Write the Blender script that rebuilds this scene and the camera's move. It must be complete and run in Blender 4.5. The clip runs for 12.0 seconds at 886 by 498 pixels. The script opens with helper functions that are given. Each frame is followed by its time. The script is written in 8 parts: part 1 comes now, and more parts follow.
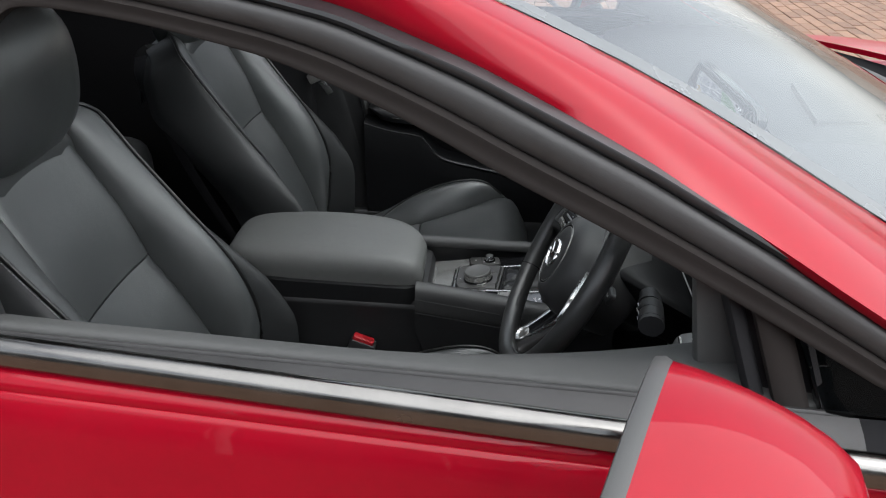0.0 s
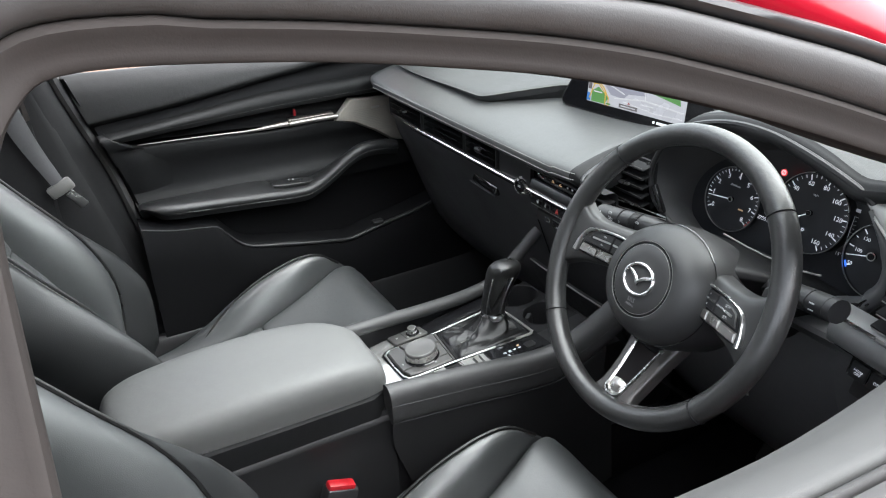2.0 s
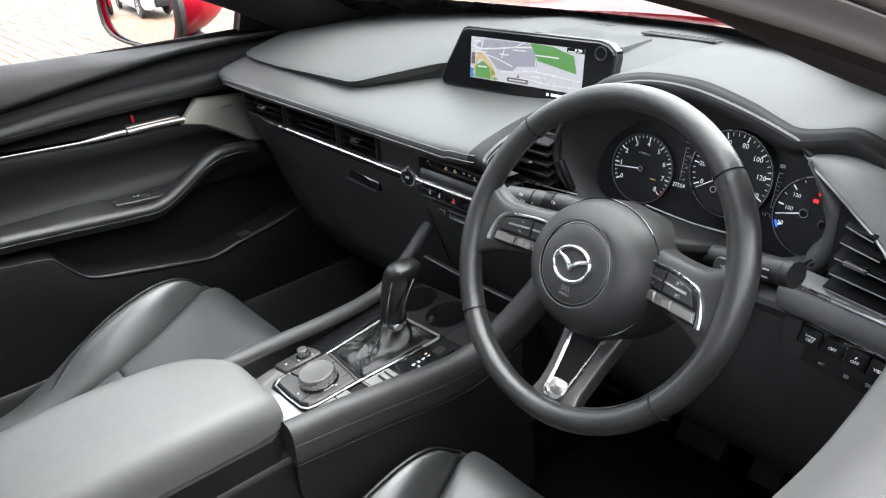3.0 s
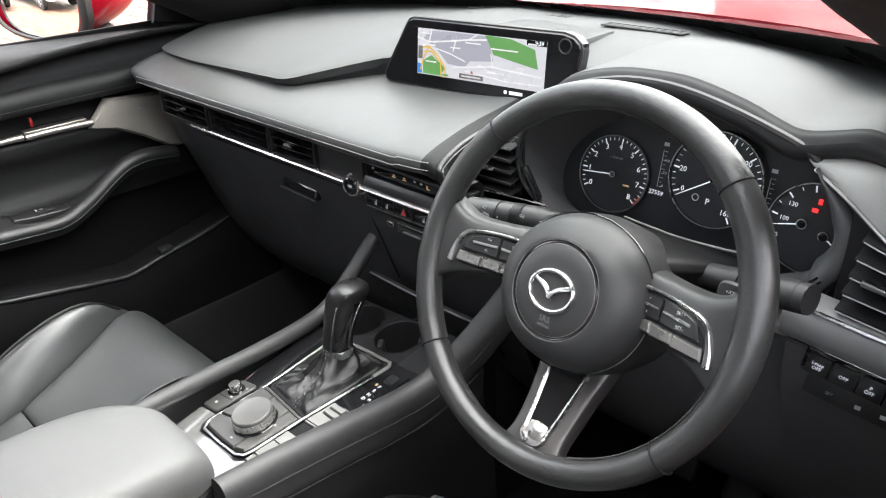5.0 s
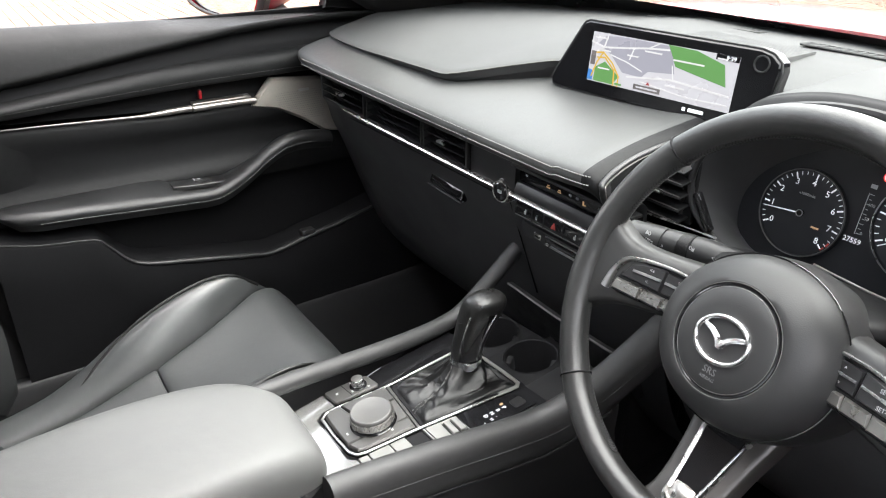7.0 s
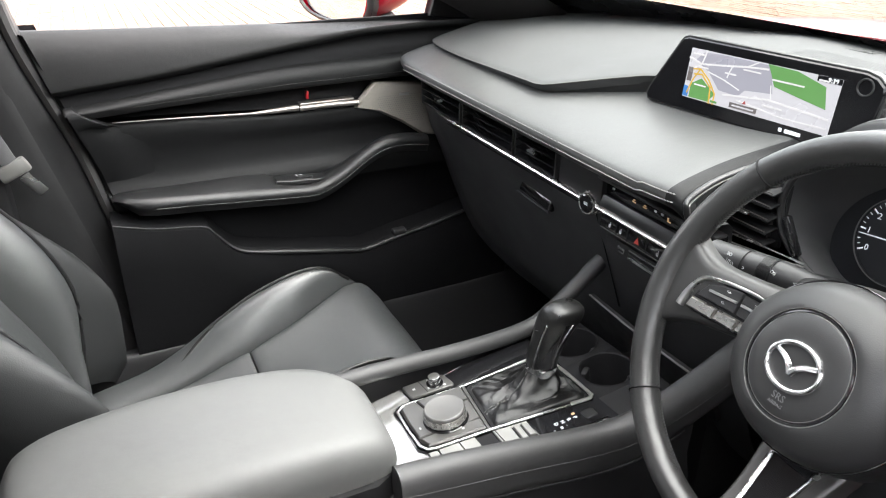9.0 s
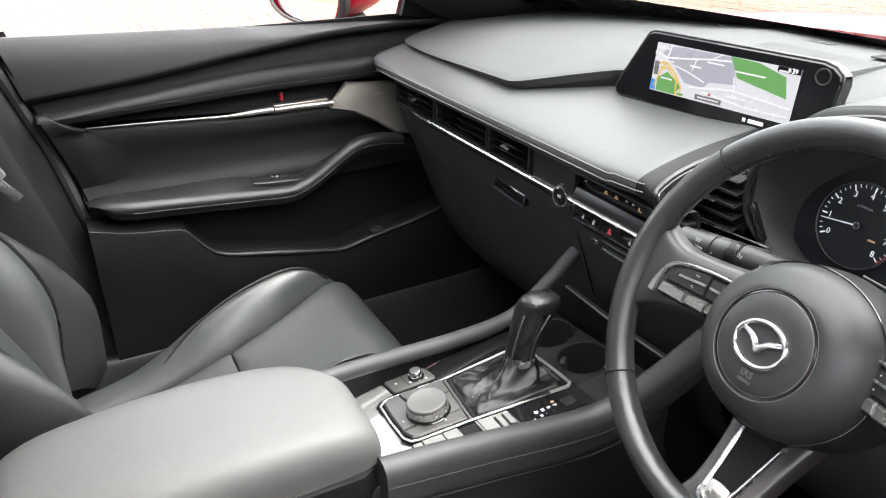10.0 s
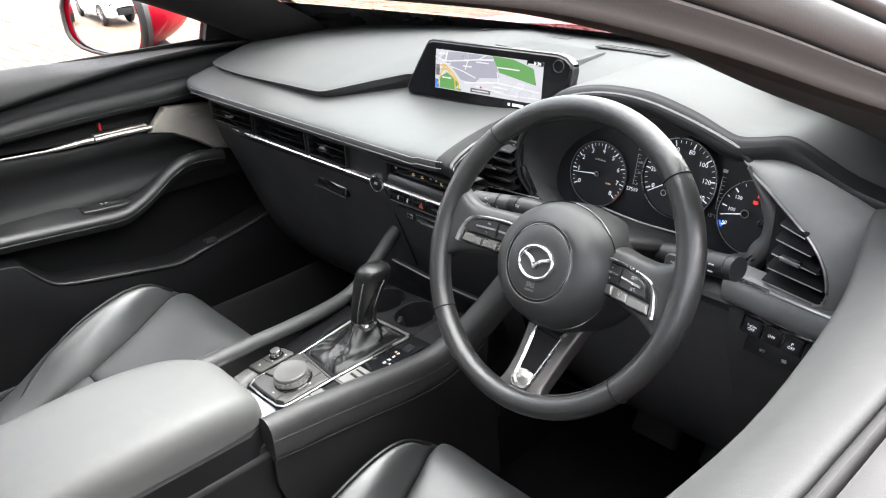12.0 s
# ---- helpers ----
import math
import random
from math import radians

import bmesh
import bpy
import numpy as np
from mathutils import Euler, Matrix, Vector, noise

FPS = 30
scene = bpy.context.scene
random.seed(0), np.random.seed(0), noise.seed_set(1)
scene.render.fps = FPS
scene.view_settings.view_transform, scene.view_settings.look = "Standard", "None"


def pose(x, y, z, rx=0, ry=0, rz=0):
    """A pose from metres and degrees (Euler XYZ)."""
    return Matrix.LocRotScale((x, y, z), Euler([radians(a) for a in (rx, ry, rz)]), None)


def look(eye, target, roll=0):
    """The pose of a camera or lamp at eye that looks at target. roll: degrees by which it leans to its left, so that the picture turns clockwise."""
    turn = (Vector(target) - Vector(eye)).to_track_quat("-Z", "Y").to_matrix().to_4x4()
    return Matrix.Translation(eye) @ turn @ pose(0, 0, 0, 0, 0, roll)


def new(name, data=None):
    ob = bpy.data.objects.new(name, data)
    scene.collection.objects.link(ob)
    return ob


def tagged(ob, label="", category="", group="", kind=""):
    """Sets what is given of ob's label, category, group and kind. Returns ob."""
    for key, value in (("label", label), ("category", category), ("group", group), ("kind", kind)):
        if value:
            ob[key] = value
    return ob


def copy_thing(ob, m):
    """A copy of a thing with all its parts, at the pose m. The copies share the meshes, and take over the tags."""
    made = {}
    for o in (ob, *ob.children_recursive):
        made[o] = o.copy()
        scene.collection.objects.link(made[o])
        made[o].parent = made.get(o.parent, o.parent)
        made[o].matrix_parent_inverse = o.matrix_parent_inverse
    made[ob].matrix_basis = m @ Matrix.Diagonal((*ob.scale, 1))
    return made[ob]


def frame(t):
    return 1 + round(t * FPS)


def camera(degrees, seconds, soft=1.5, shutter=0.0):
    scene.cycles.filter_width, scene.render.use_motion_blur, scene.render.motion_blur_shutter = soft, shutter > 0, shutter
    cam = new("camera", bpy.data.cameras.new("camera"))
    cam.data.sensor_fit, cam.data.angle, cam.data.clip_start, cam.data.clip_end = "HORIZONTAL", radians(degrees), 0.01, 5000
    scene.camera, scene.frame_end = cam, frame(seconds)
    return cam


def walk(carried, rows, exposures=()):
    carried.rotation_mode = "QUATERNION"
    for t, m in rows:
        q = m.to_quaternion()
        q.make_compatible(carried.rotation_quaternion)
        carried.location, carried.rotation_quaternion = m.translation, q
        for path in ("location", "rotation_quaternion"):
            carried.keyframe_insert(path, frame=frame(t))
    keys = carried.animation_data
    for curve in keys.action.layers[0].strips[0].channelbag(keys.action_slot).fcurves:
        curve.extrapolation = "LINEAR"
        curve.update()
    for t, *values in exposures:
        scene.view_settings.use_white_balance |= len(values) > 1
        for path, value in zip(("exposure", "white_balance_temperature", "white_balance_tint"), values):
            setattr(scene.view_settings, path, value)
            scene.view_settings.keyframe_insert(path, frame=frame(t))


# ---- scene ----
# ---- camera and walk ----
cam = camera(62.07, 12.0, 1.1)
ROWS = [
    (0.0, 1.2480, -0.1094, 1.3648, 59.72, -1.20, 94.77),
    (0.5, 1.1660, -0.2695, 1.3066, 61.91, -0.22, 87.66),
    (1.0, 1.0731, -0.3972, 1.2932, 63.09, 0.46, 78.64),
    (1.5, 0.9997, -0.4843, 1.2822, 63.80, 1.46, 69.99),
    (2.0, 0.9252, -0.5647, 1.2696, 63.88, 2.25, 61.43),
    (2.5, 0.8582, -0.5775, 1.2404, 63.82, 2.72, 54.31),
    (3.0, 0.7934, -0.5416, 1.2081, 63.53, 2.94, 48.99),
    (3.2, 0.7784, -0.5292, 1.1981, 63.66, 3.00, 47.61),
    (4.8, 0.7049, -0.4866, 1.1846, 62.95, 2.11, 43.51),
    (5.0, 0.6919, -0.4807, 1.1820, 63.01, 1.97, 43.80),
    (5.5, 0.6595, -0.4708, 1.1711, 63.08, 1.55, 45.24),
    (6.0, 0.6430, -0.4641, 1.1683, 63.19, 1.02, 48.10),
    (6.5, 0.6390, -0.4607, 1.1649, 63.39, 0.43, 51.98),
    (7.0, 0.6377, -0.4604, 1.1658, 63.50, -0.15, 56.04),
    (7.5, 0.6438, -0.4634, 1.1685, 63.60, -0.44, 59.80),
    (7.7, 0.6469, -0.4652, 1.1711, 63.68, -0.57, 61.00),
    (9.3, 0.6701, -0.4553, 1.1764, 63.86, -0.16, 64.45),
    (9.5, 0.6742, -0.4548, 1.1736, 63.89, 0.00, 64.11),
    (10.0, 0.6808, -0.4661, 1.1774, 63.90, 0.39, 62.10),
    (10.5, 0.6809, -0.4846, 1.1799, 63.90, 0.75, 58.83),
    (11.0, 0.6954, -0.4973, 1.1802, 63.94, 1.28, 55.06),
    (11.5, 0.7348, -0.5186, 1.1930, 63.92, 1.69, 50.55),
    (12.0, 0.8198, -0.5876, 1.2260, 63.93, 1.98, 45.70),
]
EXPOSURES = [(0.0, 1.86, 6200, 10), (0.5, 2.36, 6200, 10), (1.0, 2.95, 6200, 10), (2.0, 3.38, 6220, 10), (3.0, 3.56, 6270, 11), (4.0, 3.64, 6400, 12), (5.0, 3.72, 6500, 12), (7.0, 3.75, 6550, 12), (9.5, 3.8, 6550, 12), (11.0, 3.85, 6480, 12), (12.0, 3.84, 6450, 12)]
walk(cam, [(t, pose(x, y, z, rx, ry, rz)) for t, x, y, z, rx, ry, rz in ROWS], EXPOSURES)

# ---- world, sun ----
world = bpy.data.worlds.new("sky_world")
scene.world = world
world.use_nodes = True
_nt = world.node_tree
_sky = _nt.nodes.new("ShaderNodeTexSky")
_sky.sky_type = "NISHITA"
_sky.sun_disc = False
_sky.sun_elevation = radians(62)
_sky.sun_rotation = radians(25)
_sky.air_density = 1.6
_sky.dust_density = 2.0
_hsv = _nt.nodes.new("ShaderNodeHueSaturation")
_hsv.inputs["Saturation"].default_value = 0.22
_bg = _nt.nodes["Background"]
_bg.inputs["Strength"].default_value = 0.10
_nt.links.new(_sky.outputs[0], _hsv.inputs["Color"])
_nt.links.new(_hsv.outputs[0], _bg.inputs["Color"])

sun = new("sun", bpy.data.lights.new("sun", "SUN"))
sun.data.energy = 1.5
sun.data.angle = radians(112)
sun.data.color = (1.0, 0.96, 0.9)
sun.matrix_world = look((1.4, 3.0, 6.8), (0, 0, 0.5))


# ---- materials ----
def material(name, base, rough=0.5, metal=0.0, grain=0.0, grain_size=0.002, vary=0.12, vary_size=0.08, coat=0.0, rvary=0.08,
             cells=False, emit=None, emit_strength=1.0, spec=0.5, per_object=0.0):
    """A surface with colour variation at two scales, uneven gloss and a fine relief."""
    m = bpy.data.materials.new(name)
    m.use_nodes = True
    nt = m.node_tree
    p = nt.nodes["Principled BSDF"]
    p.inputs["Metallic"].default_value = metal
    p.inputs["Specular IOR Level"].default_value = spec
    p.inputs["Coat Weight"].default_value = coat
    p.inputs["Coat Roughness"].default_value = 0.03
    co = nt.nodes.new("ShaderNodeTexCoord")
    n1 = nt.nodes.new("ShaderNodeTexNoise")
    n1.inputs["Scale"].default_value = 1 / vary_size
    n1.inputs["Detail"].default_value = 5
    nt.links.new(co.outputs["Object"], n1.inputs["Vector"])
    n2 = nt.nodes.new("ShaderNodeTexNoise")
    n2.inputs["Scale"].default_value = 8 / vary_size
    n2.inputs["Detail"].default_value = 3
    nt.links.new(co.outputs["Object"], n2.inputs["Vector"])
    add = nt.nodes.new("ShaderNodeMath")
    add.operation = "MULTIPLY_ADD"
    add.inputs[1].default_value = 0.35
    nt.links.new(n2.outputs["Fac"], add.inputs[0])
    nt.links.new(n1.outputs["Fac"], add.inputs[2])
    ramp = nt.nodes.new("ShaderNodeMapRange")
    ramp.inputs["From Min"].default_value = 0.4
    ramp.inputs["From Max"].default_value = 0.95
    ramp.inputs["To Min"].default_value = 1 - vary
    ramp.inputs["To Max"].default_value = 1 + vary
    nt.links.new(add.outputs[0], ramp.inputs["Value"])
    fac = ramp.outputs[0]
    if per_object:
        oi = nt.nodes.new("ShaderNodeObjectInfo")
        mo = nt.nodes.new("ShaderNodeMapRange")
        mo.inputs["To Min"].default_value = 1 - per_object
        mo.inputs["To Max"].default_value = 1 + per_object
        geo = nt.nodes.new("ShaderNodeNewGeometry")
        s = nt.nodes.new("ShaderNodeMath")
        s.operation = "ADD"
        nt.links.new(oi.outputs["Random"], s.inputs[0])
        nt.links.new(geo.outputs["Random Per Island"], s.inputs[1])
        f = nt.nodes.new("ShaderNodeMath")
        f.operation = "FRACT"
        nt.links.new(s.outputs[0], f.inputs[0])
        nt.links.new(f.outputs[0], mo.inputs["Value"])
        mu = nt.nodes.new("ShaderNodeMath")
        mu.operation = "MULTIPLY"
        nt.links.new(mo.outputs[0], mu.inputs[0])
        nt.links.new(fac, mu.inputs[1])
        fac = mu.outputs[0]
    mix = nt.nodes.new("ShaderNodeVectorMath")
    mix.operation = "SCALE"
    mix.inputs[0].default_value = base
    nt.links.new(fac, mix.inputs["Scale"])
    nt.links.new(mix.outputs[0], p.inputs["Base Color"])
    rr = nt.nodes.new("ShaderNodeMapRange")
    rr.inputs["From Min"].default_value = 0.3
    rr.inputs["From Max"].default_value = 0.7
    rr.inputs["To Min"].default_value = max(0.0, rough - rvary)
    rr.inputs["To Max"].default_value = min(1.0, rough + rvary)
    nt.links.new(n1.outputs["Fac"], rr.inputs["Value"])
    nt.links.new(rr.outputs[0], p.inputs["Roughness"])
    if grain:
        if cells:
            g = nt.nodes.new("ShaderNodeTexVoronoi")
            g.feature = "DISTANCE_TO_EDGE"
            out = g.outputs["Distance"]
        else:
            g = nt.nodes.new("ShaderNodeTexNoise")
            g.inputs["Detail"].default_value = 4
            out = g.outputs["Fac"]
        g.inputs["Scale"].default_value = 1 / grain_size
        nt.links.new(co.outputs["Object"], g.inputs["Vector"])
        b = nt.nodes.new("ShaderNodeBump")
        b.inputs["Strength"].default_value = grain
        b.inputs["Distance"].default_value = grain_size * 0.4
        nt.links.new(out, b.inputs["Height"])
        nt.links.new(b.outputs[0], p.inputs["Normal"])
        if cells:
            b2 = nt.nodes.new("ShaderNodeBump")
            b2.inputs["Strength"].default_value = 0.14
            b2.inputs["Distance"].default_value = 0.003
            nt.links.new(n2.outputs["Fac"], b2.inputs["Height"])
            nt.links.new(b2.outputs[0], b.inputs["Normal"])
    if emit:
        p.inputs["Emission Color"].default_value = (*emit, 1)
        p.inputs["Emission Strength"].default_value = emit_strength
    return m


def glass(name, tint=(1, 1, 1), ior=1.45):
    """A thin pane: clear, with the gloss of glass."""
    m = bpy.data.materials.new(name)
    m.use_nodes = True
    nt = m.node_tree
    nt.nodes.remove(nt.nodes["Principled BSDF"])
    tr = nt.nodes.new("ShaderNodeBsdfTransparent")
    tr.inputs["Color"].default_value = (*tint, 1)
    gl = nt.nodes.new("ShaderNodeBsdfGlossy")
    gl.inputs["Roughness"].default_value = 0.0
    lw = nt.nodes.new("ShaderNodeLayerWeight")
    lw.inputs["Blend"].default_value = 0.5
    pw = nt.nodes.new("ShaderNodeMath")
    pw.operation = "POWER"
    pw.inputs[1].default_value = 5.0
    nt.links.new(lw.outputs["Facing"], pw.inputs[0])
    f0 = 2 * ((ior - 1) / (ior + 1)) ** 2
    fr = nt.nodes.new("ShaderNodeMapRange")
    fr.inputs["To Min"].default_value = f0
    fr.inputs["To Max"].default_value = 1.0
    nt.links.new(pw.outputs[0], fr.inputs["Value"])
    mx = nt.nodes.new("ShaderNodeMixShader")
    nt.links.new(fr.outputs[0], mx.inputs[0])
    nt.links.new(tr.outputs[0], mx.inputs[1])
    nt.links.new(gl.outputs[0], mx.inputs[2])
    nt.links.new(mx.outputs[0], nt.nodes["Material Output"].inputs["Surface"])
    return m


LEATHER = material("black_leather", (0.0360, 0.0384, 0.0392), 0.43, spec=1.0, grain=0.3, grain_size=0.0016, cells=True, vary=0.15, vary_size=0.12)
LEATHER_RIM = material("rim_leather", (0.021, 0.021, 0.021), 0.35, spec=0.7, grain=0.22, grain_size=0.0012, cells=True, vary=0.2, vary_size=0.05)
RAIL = material("rail_leather", (0.036, 0.036, 0.0365), 0.50, spec=0.5, grain=0.35, grain_size=0.0013, cells=True, vary=0.12, vary_size=0.1)
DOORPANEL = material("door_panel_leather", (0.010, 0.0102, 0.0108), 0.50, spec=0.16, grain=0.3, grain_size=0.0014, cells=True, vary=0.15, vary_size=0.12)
ARMLEATHER = material("door_armrest_leather", (0.014, 0.0143, 0.015), 0.42, spec=0.55, grain=0.3, grain_size=0.0014, cells=True, vary=0.15, vary_size=0.12)
DIMTHREAD = material("dark_grey_thread", (0.055, 0.055, 0.056), 0.8, vary=0.1, vary_size=0.01)
# Black plastic lightened: side window light on the vent shelf is in the colour.
PANEL_LIT = material("lightened_panel_plastic", (0.16, 0.16, 0.161), 0.5, grain=0.3, grain_size=0.001, vary=0.12, vary_size=0.1)
GAITER = material("gaiter_leather", (0.0055, 0.0055, 0.0056), 0.36, spec=0.5, grain=0.4, grain_size=0.0012, cells=True, vary=0.2, vary_size=0.03)
SWITCH = material("switch_black", (0.016, 0.016, 0.017), 0.38, vary=0.1, vary_size=0.02)
DARKSATIN = material("dark_satin_metal", (0.30, 0.295, 0.285), 0.36, 0.8, vary=0.06, vary_size=0.03)
# Darker counterpart of DOORTOP: the passenger side's shade is in the colour.
DOORTOP_SHADED = material("shaded_door_top", (0.0125, 0.0128, 0.0132), 0.52, spec=0.18, grain=0.4, grain_size=0.0012, cells=True, vary=0.1, vary_size=0.1)
FLAP = material("silver_flap", (0.22, 0.217, 0.21), 0.36, 0.35, vary=0.05, vary_size=0.03)
SOFT = material("soft_dash_plastic", (0.055, 0.056, 0.056), 0.70, spec=0.26, grain=0.4, grain_size=0.0011, cells=True, vary=0.1, vary_size=0.2)
PAD = material("stitched_dash_leather", (0.049, 0.050, 0.0495), 0.53, spec=0.5, grain=0.35, grain_size=0.0013, cells=True, vary=0.1, vary_size=0.15)
# Hard black plastic raised in tone to make up for missing window light.
KNEE = material("lightened_knee_plastic", (0.085, 0.085, 0.088), 0.5, spec=0.4, grain=0.3, grain_size=0.001, vary=0.15, vary_size=0.1)
PANELDARK = material("sill_plastic", (0.016, 0.016, 0.017), 0.5, spec=0.4, grain=0.3, grain_size=0.001, vary=0.15, vary_size=0.1)
DARKTRIM = material("pillar_trim_plastic", (0.020, 0.0185, 0.019), 0.7, spec=0.3, grain=0.3, grain_size=0.001, vary=0.12, vary_size=0.08)
HARD = material("hard_black_plastic", (0.020, 0.020, 0.021), 0.46, spec=0.38, grain=0.3, grain_size=0.0009, vary=0.15, vary_size=0.1)
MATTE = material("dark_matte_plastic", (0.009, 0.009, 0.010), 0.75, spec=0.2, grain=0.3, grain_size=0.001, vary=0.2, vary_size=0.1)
# Darker than MATTE so the pocket's colour holds the shade below the armrest.
POCKET = material("darkened_pocket_plastic", (0.0055, 0.0055, 0.0062), 0.7, spec=0.12, grain=0.3, grain_size=0.001, vary=0.2, vary_size=0.1)
FASCIA = material("fascia_plastic", (0.042, 0.042, 0.0435), 0.46, spec=0.42, grain=0.3, grain_size=0.0009, vary=0.12, vary_size=0.1)
CARPET = material("black_carpet", (0.009, 0.009, 0.010), 0.95, spec=0.1, grain=0.9, grain_size=0.003, vary=0.35, vary_size=0.05)
SHROUD = material("shroud_plastic", (0.068, 0.068, 0.070), 0.42, grain=0.25, grain_size=0.001, vary=0.1, vary_size=0.1)
BRIGHT = material("polished_trim_metal", (0.72, 0.69, 0.66), 0.24, 0.9, vary=0.05, vary_size=0.03, rvary=0.05)
GLOSS = material("piano_black", (0.010, 0.010, 0.011), 0.08, coat=0.6, vary=0.1, vary_size=0.05, rvary=0.03)
STRIP = material("brushed_window_strip", (0.16, 0.157, 0.15), 0.20, 1.0, grain=0.04, grain_size=0.0008, vary=0.1, vary_size=0.05)
CHROME = material("bright_chrome", (0.75, 0.76, 0.77), 0.10, 1.0, vary=0.05, vary_size=0.03, rvary=0.05)
SATIN = material("satin_metal", (0.55, 0.55, 0.545), 0.28, 1.0, grain=0.1, grain_size=0.0007, vary=0.08, vary_size=0.04)
SMOKE = material("smoked_metal", (0.44, 0.415, 0.37), 0.36, 0.5, grain=0.1, grain_size=0.0006, vary=0.1, vary_size=0.04)
RED = material("red_metallic_paint", (0.22, 0.0006, 0.0085), 0.42, 0.12, grain=0.04, grain_size=0.0006, coat=0.42, spec=0.05, vary=0.08, vary_size=0.15, rvary=0.04)
RUBBER = material("door_seal_rubber", (0.0150, 0.0125, 0.0115), 0.8, spec=0.18, grain=0.15, grain_size=0.0012, vary=0.18, vary_size=0.06)
RUBBER_DARK = material("dark_seal_rubber", (0.025, 0.0243, 0.0243), 0.6, grain=0.3, grain_size=0.001, vary=0.18, vary_size=0.06)
DOORTOP = material("grey_door_top_plastic", (0.053, 0.054, 0.053), 0.72, spec=0.3, grain=0.5, grain_size=0.0012, cells=True, vary=0.1, vary_size=0.1)
THREAD = material("grey_thread", (0.17, 0.168, 0.165), 0.8, vary=0.1, vary_size=0.01)
DIALFACE = material("dial_face", (0.014, 0.015, 0.018), 0.4, vary=0.1, vary_size=0.05)
WHITE_MARK = material("white_marking", (0.75, 0.75, 0.76), 0.5, vary=0.04, emit=(0.85, 0.9, 1.0), emit_strength=0.04)
GREY_MARK = material("grey_marking", (0.45, 0.45, 0.46), 0.5, vary=0.04)
DIM_MARK = material("moulded_marking", (0.12, 0.12, 0.122), 0.5, vary=0.04)
RED_MARK = material("red_lamp", (0.6, 0.02, 0.02), 0.5, emit=(1.0, 0.03, 0.03), emit_strength=0.12)
AMBER_MARK = material("amber_lamp", (0.5, 0.32, 0.17), 0.5, emit=(1.0, 0.60, 0.30), emit_strength=0.018)
BLUE_MARK = material("blue_lamp", (0.03, 0.08, 0.6), 0.5, emit=(0.05, 0.2, 1.0), emit_strength=0.12)
HAZARD = material("hazard_red_print", (0.42, 0.045, 0.035), 0.5, vary=0.06, vary_size=0.01)
SPOKE = material("spoke_plastic", (0.022, 0.022, 0.022), 0.44, spec=0.5, grain=0.12, grain_size=0.0009, vary=0.12, vary_size=0.05)
GUNMETAL = material("gunmetal_trim", (0.075, 0.072, 0.070), 0.38, 0.7, vary=0.08, vary_size=0.04)
BUTTONMETAL = material("satin_button_metal", (0.34, 0.33, 0.315), 0.30, 0.9, vary=0.06, vary_size=0.02)
RED_PLASTIC = material("red_plastic", (0.33, 0.008, 0.014), 0.4, vary=0.08, vary_size=0.02)
BELT = material("grey_belt_webbing", (0.10, 0.10, 0.105), 0.8, grain=0.6, grain_size=0.0012, vary=0.12, vary_size=0.03)
HEADLINER = material("grey_headliner", (0.45, 0.44, 0.43), 0.9, grain=0.4, grain_size=0.002, vary=0.08)
WINDSCREEN = glass("windscreen_glass", (0.88, 0.92, 0.90), 2.05)
PRIVACY = glass("privacy_glass", (0.30, 0.31, 0.31), 1.5)
TINTED = glass("tinted_side_glass", (0.10, 0.105, 0.105), 1.25)
MIRROR = material("mirror_glass", (0.9, 0.91, 0.92), 0.01, 1.0, vary=0.01, rvary=0.005)
TYRE = material("tyre_rubber", (0.02, 0.02, 0.02), 0.8, vary=0.2)
WHITE_PAINT = material("white_car_paint", (0.78, 0.79, 0.80), 0.3, coat=1.0, vary=0.03, vary_size=0.2)
DARK_GLASS = material("dark_car_glass", (0.015, 0.017, 0.02), 0.05, vary=0.1, spec=0.6)
SCREEN_BLACK = material("screen_bezel", (0.006, 0.006, 0.007), 0.12, vary=0.05, rvary=0.04)
PAVER = material("brick_paver", (0.150, 0.086, 0.055), 0.85, grain=0.6, grain_size=0.006, vary=0.2, vary_size=0.12, per_object=0.22)
JOINT = material("paver_joint_sand", (0.15, 0.115, 0.088), 0.95, grain=0.8, grain_size=0.01, vary=0.25, vary_size=0.5)


def screen_mat(name, colour, strength=0.048):
    return material(name, tuple(c * 0.2 for c in colour), 0.25, emit=colour, emit_strength=strength, vary=0.02)


MAP_GROUND = screen_mat("map_ground", (0.78, 0.78, 0.82))
MAP_TOWN = screen_mat("map_town", (0.47, 0.47, 0.54))
MAP_PARK = screen_mat("map_park", (0.17, 0.42, 0.13))
MAP_ROAD = screen_mat("map_road", (0.95, 0.95, 0.95))
MAP_YELLOW = screen_mat("map_main_road", (0.85, 0.55, 0.10))
MAP_BLUE = screen_mat("map_water", (0.08, 0.30, 0.75))
MAP_BAR = screen_mat("map_label_bar", (0.12, 0.11, 0.11), 0.1)
MAP_RED = screen_mat("map_marker", (0.45, 0.03, 0.03))


# ---- building helpers ----
V = Vector


